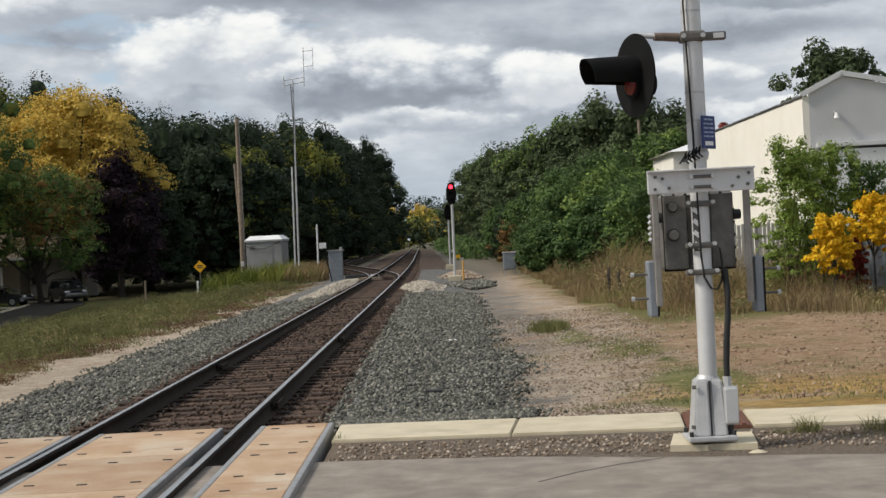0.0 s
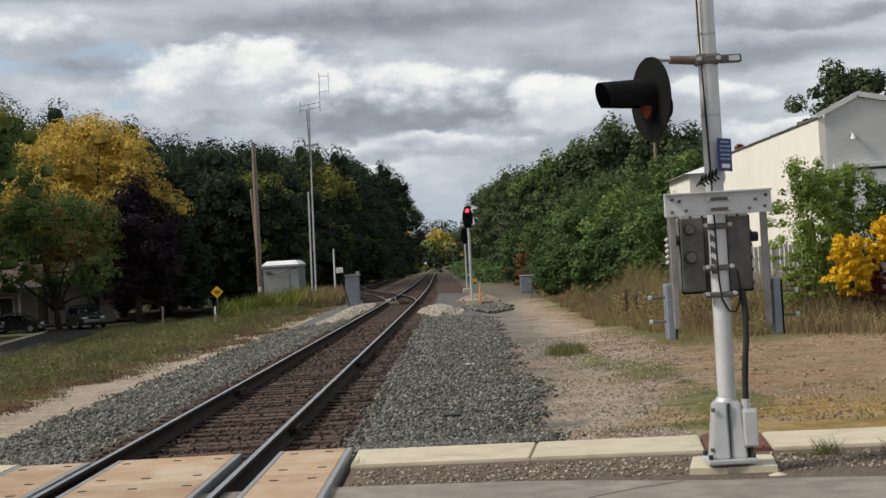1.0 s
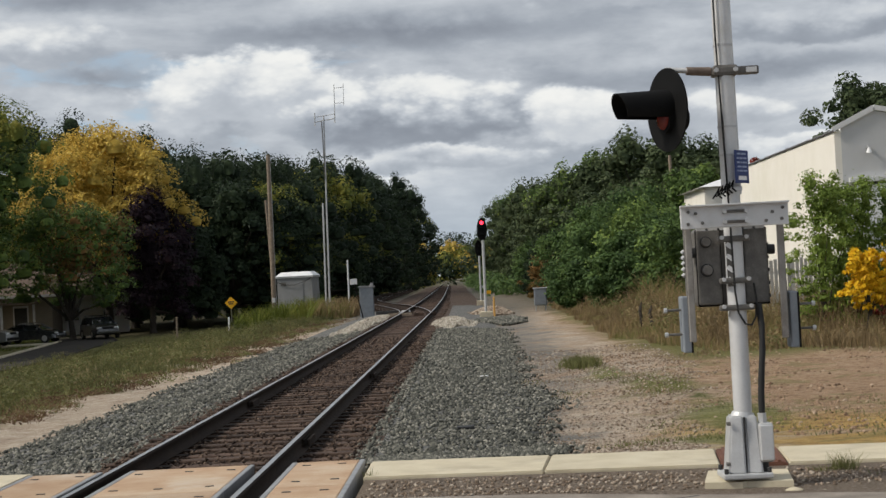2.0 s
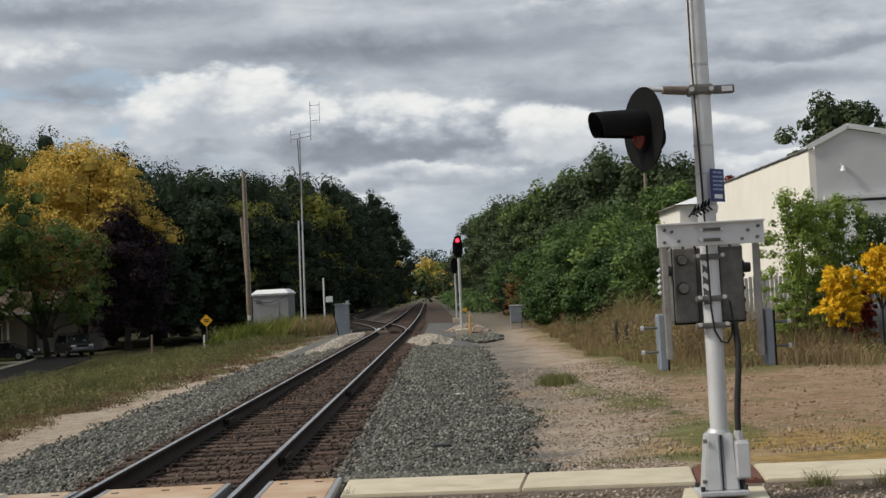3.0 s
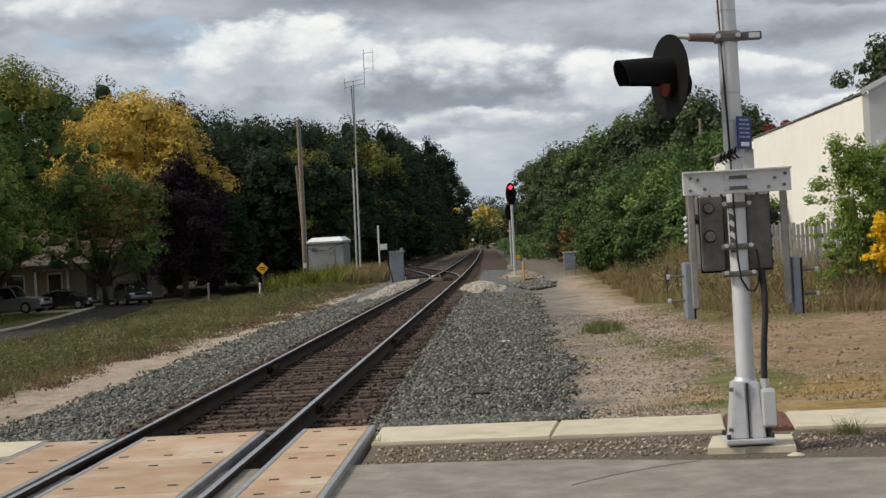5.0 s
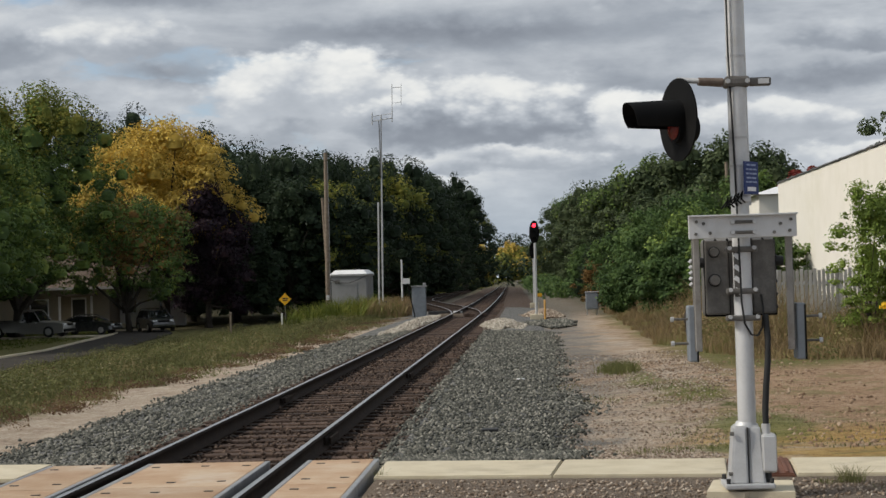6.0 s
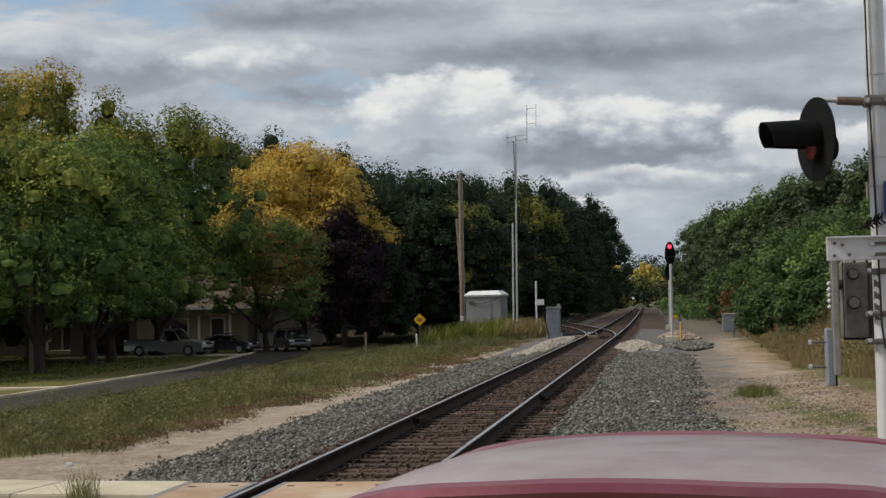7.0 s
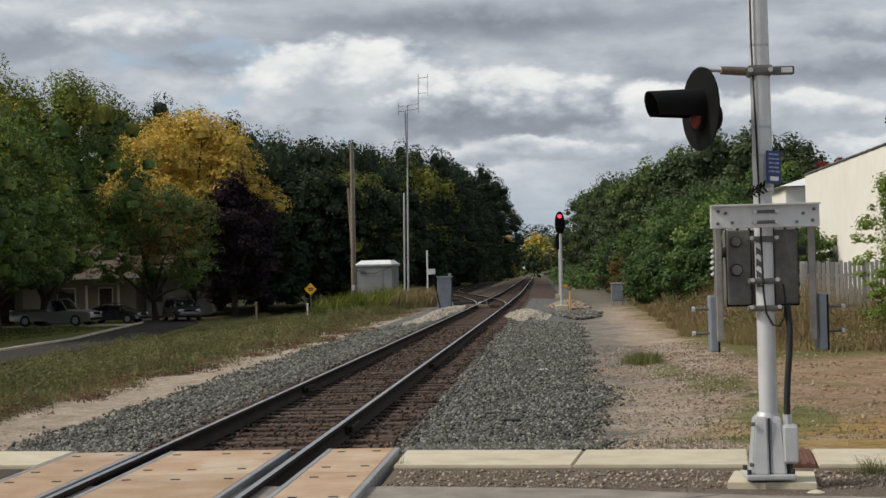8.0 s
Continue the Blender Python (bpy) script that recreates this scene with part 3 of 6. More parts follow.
def build_bed():
    xs = np.concatenate([np.linspace(-6.7, -4.4, 8), np.linspace(-4.33, -1.10, 12), np.linspace(-1.02, 1.45, 9)])
    ys = np.concatenate([np.arange(15.05, 60, 0.6), np.arange(60, 340, 4.0)])
    gx, gy = np.meshgrid(xs, ys)
    z = bed_height(gx, gy) + 0.012 * np.sin(gx * 7.3 + gy * 3.1)
    z = np.where((gx < -6.6) | (gx > 1.4), z - 0.14, z) - 0.20 * ease(gx - ballast_edge(gy), -0.25, 0.15)
    n = len(xs)
    i = (np.arange(len(ys) - 1)[:, None] * n + np.arange(n - 1)[None]).ravel()
    me = raw_mesh("ballast_bed", np.stack([gx + bend(gy), gy, z], -1).reshape(-1, 3), np.stack([i, i + 1, i + n + 1, i + n], 1), [BALLAST, BROWN_BALLAST])
    mid = gx.ravel()[i] + (xs[1] - xs[0]) / 2
    me.polygons.foreach_set("material_index", [int(abs(v - C_LINE) < 1.5 or far > 100) for v, far in zip(mid, gy.ravel()[i])])
    tagged(new("ballast_bed", me), "crushed stone ballast bed under the line", "ballast", kind="structure")


build_bed()


def stones_mesh(name, centres, sizes, material, seed):
    """Many small angular stones in one mesh."""
    rng = np.random.default_rng(seed)
    base = np.array([(1, 0, 0), (-1, 0, 0), (0, 1, 0), (0, -1, 0), (0, 0, 1), (0, 0, -1)], float)
    tri = np.array([(0, 2, 4), (2, 1, 4), (1, 3, 4), (3, 0, 4), (2, 0, 5), (1, 2, 5), (3, 1, 5), (0, 3, 5)])
    n = len(centres)
    a = rng.uniform(0, math.tau, n)
    v = base[None] * rng.uniform(0.65, 1.25, (n, 6, 1)) + rng.uniform(-0.25, 0.25, (n, 6, 3))
    v = v * sizes[:, None, None] * np.array([1.0, 1.0, 0.75])
    c, s = np.cos(a)[:, None], np.sin(a)[:, None]
    v = np.stack([v[..., 0] * c - v[..., 1] * s, v[..., 0] * s + v[..., 1] * c, v[..., 2]], -1) + centres[:, None]
    f = tri[None] + 6 * np.arange(n)[:, None, None]
    return raw_mesh(name, v.reshape(-1, 3), f.reshape(-1, 3), material)


def stone_material(name, stops):
    m = bpy.data.materials.new(name)
    m.use_nodes = True
    g = Net(m.node_tree)
    isle = g.node("ShaderNodeNewGeometry").outputs["Random Per Island"]
    vec = g.node("ShaderNodeTexCoord").outputs["Object"]
    t = g.math("ADD", g.math("MULTIPLY", isle, 0.75), g.math("MULTIPLY", g.noise(vec, 0.8, 3.0), 0.25))
    s = g.node("ShaderNodeBsdfPrincipled", {"Base Color": g.ramp(t, stops), "Roughness": 0.9, "Specular IOR Level": 0.2})
    g.node("ShaderNodeOutputMaterial", {0: s.outputs[0]})
    return m


STONE = stone_material("grey_crushed_stone", [(0.08, (0.034, 0.035, 0.030)), (0.4, (0.084, 0.085, 0.072)), (0.7, (0.160, 0.155, 0.130)), (0.95, (0.37, 0.35, 0.295))])
RUST_STONE = stone_material("rust_dusted_stone", [(0.1, (0.024, 0.016, 0.012)), (0.5, (0.062, 0.041, 0.030)), (0.9, (0.18, 0.130, 0.098))])
PALE_STONE = stone_material("pale_limestone", [(0.1, (0.22, 0.19, 0.15)), (0.5, (0.36, 0.32, 0.26)), (0.9, (0.50, 0.46, 0.39))])
BROWN_STONE = stone_material("brown_pebbles", [(0.1, (0.12, 0.085, 0.06)), (0.5, (0.27, 0.205, 0.15)), (0.9, (0.50, 0.43, 0.35))])


CLOD = stone_material("brown_clods", [(0.1, (0.13, 0.080, 0.050)), (0.6, (0.30, 0.20, 0.13)), (0.95, (0.46, 0.36, 0.26))])


def scatter(n, x0, x1, y0, y1, seed, power=1.6):
    """Places, denser near the crossing."""
    rng = np.random.default_rng(seed)
    return rng.uniform(x0, x1, n), y0 + (y1 - y0) * rng.uniform(0, 1, n) ** power


def build_ballast_stones():
    for name, n, x0, x1, y1, mat, seed, lo, hi, label in (
        ("ballast_stones", 30000, -1.25, 1.75, 58, STONE, 1, 0.015, 0.036, "loose grey crushed stone beside the line"),
        ("shoulder_stones", 17000, -6.5, -4.0, 60, STONE, 2, 0.015, 0.036, "loose grey crushed stone on the bank"),
        ("crib_stones", 11000, -4.1, -1.3, 52, RUST_STONE, 3, 0.016, 0.034, "rust-dusted stone between the ties"),
    ):
        x, y = scatter(n, x0, x1, 15.12, y1, seed)
        rng = np.random.default_rng(seed + 50)
        x = x + (0.10 + 0.09 * (np.abs(x + 1.4) > 2.0)) * rng.normal(size=n) * (np.abs(x - C_LINE) > 1.5)
        keep = (np.abs(x - C_LINE) > 1.33) if seed < 3 else (np.abs(np.abs(x - C_LINE) - HALF) > 0.08)
        if seed == 1:
            keep &= x < ballast_edge(y) + 0.13 * rng.normal(size=n)
        x, y = x[keep], y[keep]
        size = rng.uniform(lo, hi, len(x)) * (1 + 0.012 * (y - 15))
        z = bed_height(x, y) + size * 0.3 + (0.036 * (rng.uniform(size=len(x)) < 0.16) if seed == 3 else 0.0)
        tagged(new(name, stones_mesh(name, np.stack([x + bend(y), y, z], 1), size, mat, seed)), label, "ballast stones", kind="stuff")
    x, y = scatter(2600, -1.0, 7.0, 0.0, 1.0, 9, 1.0)
    y = road_far(0) - 0.13 * x + 0.02 + y * 1.05
    size = np.random.default_rng(8).uniform(0.006, 0.022, len(x))
    z = np.full(len(x), -0.062) + size * 0.2
    tagged(new("shoulder_gravel", stones_mesh("shoulder_gravel", np.stack([x, y, z], 1), size, BROWN_STONE, 9)), "loose brown gravel between street and walk", "gravel", kind="stuff")
    x, y = scatter(11000, 0.7, 4.2, 14.9, 40, 12, 1.5)
    keep = x < 1.9 + 0.16 * (y - 15) + 0.25 * np.sin(2.1 * y)
    x, y = x[keep], y[keep]
    size = np.random.default_rng(13).uniform(0.007, 0.024, len(x)) * (1 + 0.012 * (y - 15))
    tagged(new("path_gravel", stones_mesh("path_gravel", np.stack([x, y, ground_height(x, y) + size * 0.2], 1), size, BROWN_STONE, 12)), "scattered pebbles on the sandy path", "gravel", kind="stuff")
    x, y = scatter(7000, 2.6, 13.0, 16.5, 36, 15, 1.2)
    lump = np.sin(1.7 * x + 0.9 * y) * np.sin(1.1 * y - 0.7 * x) + 0.6 * np.random.default_rng(16).normal(size=len(x)) > 0.1
    x, y = x[lump], y[lump]
    size = np.random.default_rng(17).uniform(0.010, 0.045, len(x))
    tagged(new("earth_clods", stones_mesh("earth_clods", np.stack([x, y, ground_height(x, y) + size * 0.05], 1), size, CLOD, 18)), "small brown clods on the bare lot", "earth clods", kind="stuff")


build_ballast_stones()


# the gate mechanism with flashing light beside the street
def disc_of(bm, centre, normal, r, thick, seg=40):
    c, n = Vector(centre), Vector(normal).normalized()
    return rod(bm, c - n * thick / 2, c + n * thick / 2, r, seg=seg)


def build_crossing_signal():
    top = thing("crossing_signal", "silver crossing signal mast with gate mechanism and one hooded red lamp", "crossing signal", (2.04, 12.42, 0.0))
    o = Vector((2.04, 12.42, 0.0))

    def add(name, bm, mat, parent=top, label="", smooth=False):
        bmesh.ops.translate(bm, verts=bm.verts, vec=-o)
        return part(name, bm, mat, parent, label, smooth)

    add("foundation", prism(bmesh.new(), [(1.70, 12.32), (1.98, 12.25), (2.02, 12.28), (2.36, 12.20), (2.45, 12.90), (1.83, 13.02)], -0.30, -0.015), CONCRETE, label="cracked concrete foundation")
    add("mast", rodded((2.04, 12.42, 0.02), (2.04, 12.42, 5.2), 0.071, seg=28), SILVER, smooth=True)
    # split base casting: two flared halves bolted along the seam
    bm = boxed((2.03, 12.42, 0.025), (0.38, 0.36, 0.045), bevel=0.012)
    base = add("base_casting", bm, GALV, label="flared grey split casting")
    add("collar", rodded((2.035, 12.42, 0.47), (2.04, 12.42, 0.505), 0.096, 0.084, seg=24), GALV, base)
    for x0, x1, t0, t1 in ((1.885, 2.018, 1.925, 2.020), (2.034, 2.150, 2.032, 2.125)):
        bm = bmesh.new()
        lo = [bm.verts.new(p) for p in ((x0, 12.275, 0.04), (x1, 12.255, 0.04), (x1, 12.56, 0.04), (x0, 12.56, 0.04))]
        hi = [bm.verts.new(p) for p in ((t0, 12.325, 0.485), (t1, 12.310, 0.485), (t1, 12.52, 0.485), (t0, 12.52, 0.485))]
        for k in range(4):
            bm.faces.new((lo[k], lo[(k + 1) % 4], hi[(k + 1) % 4], hi[k]))
        bm.faces.new(hi)
        bm.faces.new(lo[::-1])
        bmesh.ops.bevel(bm, geom=bm.edges[:], offset=0.014, segments=2, affect="EDGES")
        add("casting_half", bm, GALV, base)
    add("base_seam", boxed((2.026, 12.40, 0.26), (0.012, 0.22, 0.43), bevel=0.002), DARK, base)
    for z in (0.12, 0.43):
        add("seam_bolt", rodded((1.895 + 0.06 * z, 12.30, z), (1.865 + 0.06 * z, 12.30, z), 0.016, seg=6), GREYBOX, base)
    for dx, dy in ((-0.165, -0.15), (0.165, -0.15), (-0.165, 0.15), (0.165, 0.15)):
        add("bolt", rodded((2.03 + dx, 12.42 + dy, 0.04), (2.03 + dx, 12.42 + dy, 0.085), 0.018, seg=6), DARK, base)
    jb = add("junction_box", boxed((2.185, 12.33, 0.275), (0.115, 0.14, 0.30), bevel=0.022), GALV)
    add("box_lid", boxed((2.185, 12.255, 0.275), (0.098, 0.014, 0.27), bevel=0.006), SILVER, jb)
    add("drain_plug", rodded((2.18, 12.32, 0.04), (2.18, 12.32, 0.14), 0.022, seg=10), DARK, jb)
    # conduit and its gland
    pts = [(2.17, 12.33, 0.42), (2.172, 12.33, 0.62), (2.185, 12.335, 0.80), (2.205, 12.345, 0.98), (2.212, 12.36, 1.16), (2.205, 12.40, 1.34)]
    add("conduit", tube(bmesh.new(), pts, 0.025, 12), CABLE, label="dark flexible conduit", smooth=True)
    add("gland", rodded((2.17, 12.33, 0.42), (2.17, 12.33, 0.50), 0.034, seg=8), GALV)
    # cable down the mast with a loop below the mechanism
    x = 2.005
    pts = [(x - 0.035, 12.35, 5.0), (x - 0.03, 12.35, 3.4), (x - 0.01, 12.35, 2.7), (x, 12.33, 2.1), (x + 0.005, 12.32, 1.75), (x + 0.01, 12.32, 1.45), (x + 0.03, 12.33, 1.28), (x + 0.08, 12.34, 1.19), (x + 0.13, 12.35, 1.18), (x + 0.17, 12.38, 1.24), (x + 0.19, 12.42, 1.38), (x + 0.18, 12.45, 1.50)]
    add("cable", tube(bmesh.new(), pts, 0.008, 6), CABLE)
    for z in (3.36, 2.72, 2.50):
        add("cable_clip", rodded((2.04, 12.42, z), (2.04, 12.42, z + 0.015), 0.076, seg=24), GALV)
    add("conduit_riser", rodded((2.115, 12.45, 2.2), (2.10, 12.45, 5.0), 0.016, seg=10), SILVER)
    # gate mechanism case: two covers round the mast
    case = add("mechanism_case", boxed((2.03, 12.64, 1.64), (0.55, 0.26, 0.62), bevel=0.035), GREYBOX)
    for cx, w in ((1.852, 0.185), (2.215, 0.185)):
        add("gasket", boxed((cx, 12.505, 1.635), (w + 0.014, 0.02, 0.605), bevel=0.008), BLACK, case)
        add("cover", boxed((cx, 12.488, 1.64), (w, 0.03, 0.585), bevel=0.014), GREYBOX, case)
    for z, r in ((1.84, 0.038), (1.62, 0.044)):
        k = add("shaft_cap", rodded((1.83, 12.49, z), (1.83, 12.41, z), r, r * 0.85, seg=20), GREYBOX, case, smooth=True)
        add("cap_rim", rodded((1.83, 12.475, z - 0.002), (1.83, 12.462, z - 0.002), r + 0.008, seg=20), DARK, k)
    bm = bmesh.new()
    for k in range(6):
        box(bm, (1.80 + 0.092 * k, 12.50, 1.945), (0.07, 0.05, 0.035), bevel=0.004)
    box(bm, (2.03, 12.50, 1.962), (0.56, 0.05, 0.012))
    add("comb_bracket", bm, SILVER, case)
    for s in (1.735, 2.328):
        add("main_shaft", rodded((s - 0.05, 12.55, 1.76), (s + 0.05, 12.55, 1.76), 0.045, 0.038, seg=18), DARK, case, smooth=True)
    for k in range(5):
        add("vent_nut", rodded((2.305, 12.50, 1.40 + 0.1 * k), (2.322, 12.50, 1.40 + 0.1 * k), 0.014, seg=6), DARK, case)
    # bands that clamp the case to the mast
    for z, w in ((1.855, 0.25), (1.53, 0.25), (1.32, 0.27)):
        band = add("clamp_band", boxed((2.03, 12.36, z), (w, 0.07, 0.045), bevel=0.014), GREYBOX)
        for s in (-1, 1):
            add("clamp_bolt", rodded((2.03 + s * (w / 2 - 0.03), 12.35, z + 0.01), (2.03 + s * (w / 2 - 0.03), 12.30, z + 0.01), 0.016, seg=8), GALV, band)
    # striped strip of reflective tape on the mast
    add("tape_backing", boxed((1.996, 12.358, 1.665), (0.052, 0.006, 0.36)), GREYBOX)
    for k in range(4):
        add("tape", boxed((1.996, 12.351, 1.80 - 0.09 * k), (0.060, 0.005, 0.034), tilt=38), WHITE)
    # cross plate that carries the counterweight arms
    plate = add("cross_plate", boxed((2.035, 12.29, 2.03), (0.83, 0.035, 0.175), bevel=0.006), SILVER, label="pale bolted cross plate")
    add("plate_lip", boxed((2.035, 12.26, 2.118), (0.835, 0.07, 0.014), bevel=0.003), SILVER, plate)
    for dx, dz in ((-0.355, 0.045), (-0.30, 0.03), (-0.25, -0.045), (-0.36, -0.05), (0.37, 0.045), (0.29, 0.015), (0.36, -0.04), (0.24, -0.05)):
        add("plate_bolt", rodded((2.035 + dx, 12.275, 2.03 + dz), (2.035 + dx, 12.255, 2.03 + dz), 0.013, seg=8), GREYBOX, plate)
    for z in (1.985, 2.065):
        add("u_bolt", boxed((2.04, 12.262, z), (0.20, 0.022, 0.024), bevel=0.006), GREYBOX, plate)
        for s in (-0.085, 0.085):
            add("nut", rodded((2.04 + s, 12.262, z), (2.04 + s, 12.235, z), 0.018, seg=6), GALV, plate)
    for s, xa, xw in ((-1, 1.685, 1.645), (1, 2.40, 2.482)):
        arm = add("counterweight_arm", boxed((xa, 12.40, 1.53), (0.052, 0.03, 0.93), bevel=0.008), WORNSTEEL)
        add("arm_flange", boxed((xa + s * 0.025, 12.425, 1.53), (0.012, 0.06, 0.92), bevel=0.003), GREYBOX, arm)
        cw = add("counterweight", boxed((xw, 12.50, 1.205), (0.072, 0.20, 0.44), bevel=0.012), SLATE, label="slate grey counterweight plate")
        add("weight_edge", boxed((xw + 0.030, 12.394, 1.20), (0.014, 0.014, 0.43), bevel=0.003), BLACK, cw)
        for z in (1.32, 1.13):
            add("threaded_rod", rodded((xw, 12.46, z), (xw + s * 0.165, 12.46, z), 0.010, seg=8), GREYBOX, cw)
            add("nut", rodded((xw + s * 0.145, 12.46, z), (xw + s * 0.17, 12.46, z), 0.02, seg=6), GALV, cw)
    for k in range(5):
        add("spring_nut", rodded((1.635, 12.44, 1.58 + 0.045 * k), (1.655, 12.44, 1.60 + 0.045 * k), 0.016, seg=8), GALV)
    # wire guard of black hooks above the cross plate
    for k in range(5):
        a = 1.88 + 0.028 * k
        pts = [(a, 12.30, 2.17 + 0.012 * k), (a + 0.035, 12.30, 2.215 + 0.012 * k), (a + 0.055, 12.30, 2.255 + 0.012 * k), (a + 0.045, 12.31, 2.195 + 0.012 * k), (a + 0.075, 12.32, 2.17 + 0.012 * k)]
        add("wire_hook", tube(bmesh.new(), pts, 0.007, 6), BLACK)
    add("hook_clamp", boxed((2.05, 12.34, 2.24), (0.13, 0.05, 0.04), bevel=0.008), GALV)
    # light arm, clamp and stub
    add("light_arm", rodded((1.93, 12.40, 3.165), (1.74, 12.37, 3.175), 0.036, 0.032, seg=14), RUSTARM, smooth=True)
    add("light_arm", rodded((1.76, 12.37, 3.178), (1.58, 12.42, 3.20), 0.022, seg=12), GALV, smooth=True)
    clamp = add("arm_clamp", boxed((2.04, 12.42, 3.165), (0.20, 0.18, 0.085), bevel=0.025), GREYBOX)
    for s in (-0.075, 0.075):
        add("clamp_bolt", rodded((2.04 + s, 12.34, 3.165), (2.04 + s, 12.31, 3.165), 0.02, seg=6), GALV, clamp)
    stub = add("arm_stub", boxed((2.225, 12.43, 3.165), (0.17, 0.07, 0.065), bevel=0.012), GREYBOX)
    add("stub_label", boxed((2.25, 12.392, 3.165), (0.085, 0.006, 0.04), bevel=0.002), TRIM, stub)
    # the lamp: background disc, hood, lens, housing
    n = Vector((-0.935, -0.355, 0.0)).normalized()
    u = Vector((0, 0, 1)).cross(n).normalized()
    c = Vector((1.575, 12.36, 2.88))
    lamp = add("lamp_background", disc_of(bmesh.new(), c, n, 0.325, 0.012, 48), BLACK, label="black round lamp background")
    bm = bmesh.new()
    rows = []
    lens_c = c + n * 0.01 + Vector((0, 0, -0.065))
    hood_c = c + n * 0.005 + Vector((0, 0, 0.02))
    for j in range(2):
        for t in (0.0, 0.35, 0.7, 1.0):
            ring = []
            for k in range(25):
                a = radians(-38 + 256 * k / 24)
                r = (0.140 - 0.022 * t) - 0.006 * j
                reach = t * (0.405 + 0.035 * math.sin(a))
                ring.append(bm.verts.new(hood_c + n * reach + u * (r * math.cos(a)) + Vector((0, 0, r * math.sin(a) - 0.005 * t))))
            rows.append(ring)
    for a, b in list(zip(rows[:4], rows[1:4])) + list(zip(rows[4:], rows[5:])):
        for k in range(24):
            bm.faces.new((a[k], a[k + 1], b[k + 1], b[k]))
    for k in range(24):
        bm.faces.new((rows[3][k], rows[3][k + 1], rows[7][k + 1], rows[7][k]))
    for k in (0, 24):
        for i in range(3):
            bm.faces.new((rows[i][k], rows[i + 1][k], rows[i + 5][k], rows[i + 4][k]))
    add("hood", bm, BLACK, lamp, "long black lamp hood", True)
    bm = bmesh.new()
    bmesh.ops.create_uvsphere(bm, u_segments=24, v_segments=12, radius=0.092, matrix=Matrix.Translation(lens_c + n * 0.035) @ n.to_track_quat("Z", "Y").to_matrix().to_4x4() @ Matrix.Diagonal((1, 1, 0.30, 1)))
    add("lens", bm, LENS_RED, lamp, "unlit dark red lens", True)
    add("lens_ring", rodded(lens_c - n * 0.02, lens_c + n * 0.03, 0.118, seg=32), BLACK, lamp)
    add("housing", rodded(lens_c - n * 0.02, lens_c - n * 0.15, 0.16, 0.10, seg=24), BLACK, lamp, smooth=True)
    add("hinge", boxed(c - n * 0.05 + u * 0.0 + Vector((0, 0, 0.28)), (0.05, 0.05, 0.08), bevel=0.01), GALV, lamp)
    # small blue notice with lines of writing too small to read
    sign = add("notice_sign", boxed((2.115, 12.30, 2.405), (0.215, 0.006, 0.255), turn=52, bevel=0.002), BLUE, label="blue notice plate with white lines")
    d = Vector((math.cos(radians(52)), math.sin(radians(52)), 0))
    f = Vector((d.y, -d.x, 0)) * 0.0045
    for row, (words, z) in enumerate((((0.05, 0.07), 0.100), ((0.03, 0.045, 0.05), 0.066), ((0.045, 0.02, 0.06), 0.033), ((0.06, 0.07), 0.000), ((0.02, 0.05, 0.06), -0.032))):
        q = -(sum(words) + 0.014 * (len(words) - 1)) / 2
        for w in words:
            add("writing", boxed(Vector((2.115, 12.30, 2.405 + z)) + f + d * (q + w / 2), (w, 0.003, 0.013), turn=52), SIGNGREY, sign)
            q += w + 0.014
    add("writing_panel", boxed(Vector((2.115, 12.30, 2.318)) + f, (0.125, 0.003, 0.032), turn=52), WHITE, sign)
    return top


build_crossing_signal()


# along the right of the line
def build_line_signal(x, y, z0, head_z, lit, label):
    top = thing("railway_signal", label, "railway signal", (x, y, z0))
    part("base_block", boxed((0, 0, 0.05), (0.6, 0.6, 0.4), bevel=0.03), CONCRETE, top)
    part("mast", rodded((0, 0, 0.2), (0.02, 0, head_z - z0 - 0.5), 0.065, seg=14), GALV, top, smooth=True)
    h = head_z - z0
    bm = bmesh.new()
    pts = [(0.24 * math.cos(a), 0.56 * math.sin(a)) for a in [k * math.tau / 32 for k in range(32)]]
    pts = [(px, max(-0.56, min(0.56, pz))) for px, pz in pts]
    ring0, ring1 = ([bm.verts.new((px, yy, h + pz)) for px, pz in pts] for yy in (-0.02, 0.0))
    for k in range(32):
        bm.faces.new((ring0[k], ring0[(k + 1) % 32], ring1[(k + 1) % 32], ring1[k]))
    bm.faces.new(ring0)
    bm.faces.new(ring1[::-1])
    back = part("backing", bm, BLACK, top, "black oval backing plate")
    part("housing", boxed((0, 0.13, h), (0.26, 0.24, 0.85), bevel=0.04), BLACK, top)
    for k, dz in enumerate((0.33, 0.0, -0.33)):
        on = lit and k == 0
        part("lamp", rodded((0, -0.02, h + dz), (0, -0.05, h + dz), 0.088 if on else 0.09, seg=20), SIGNAL_ON if on else BLACK, back, "lit red lamp" if on else "")
        bm = bmesh.new()
        rows = [[bm.verts.new((0.12 * math.cos(radians(a)), yy, h + dz + 0.12 * math.sin(radians(a)))) for a in range(0, 181, 15)] for yy in (-0.02, -0.24)]
        for i in range(12):
            bm.faces.new((rows[0][i], rows[0][i + 1], rows[1][i + 1], rows[1][i]))
        bmesh.ops.solidify(bm, geom=bm.faces[:], thickness=0.006)
        part("visor", bm, BLACK, back)
    part("ladder_plate", boxed((0.17, 0.0, 1.15), (0.22, 0.03, 0.16), bevel=0.01), YELLOW if lit else GALV, top)
    return top


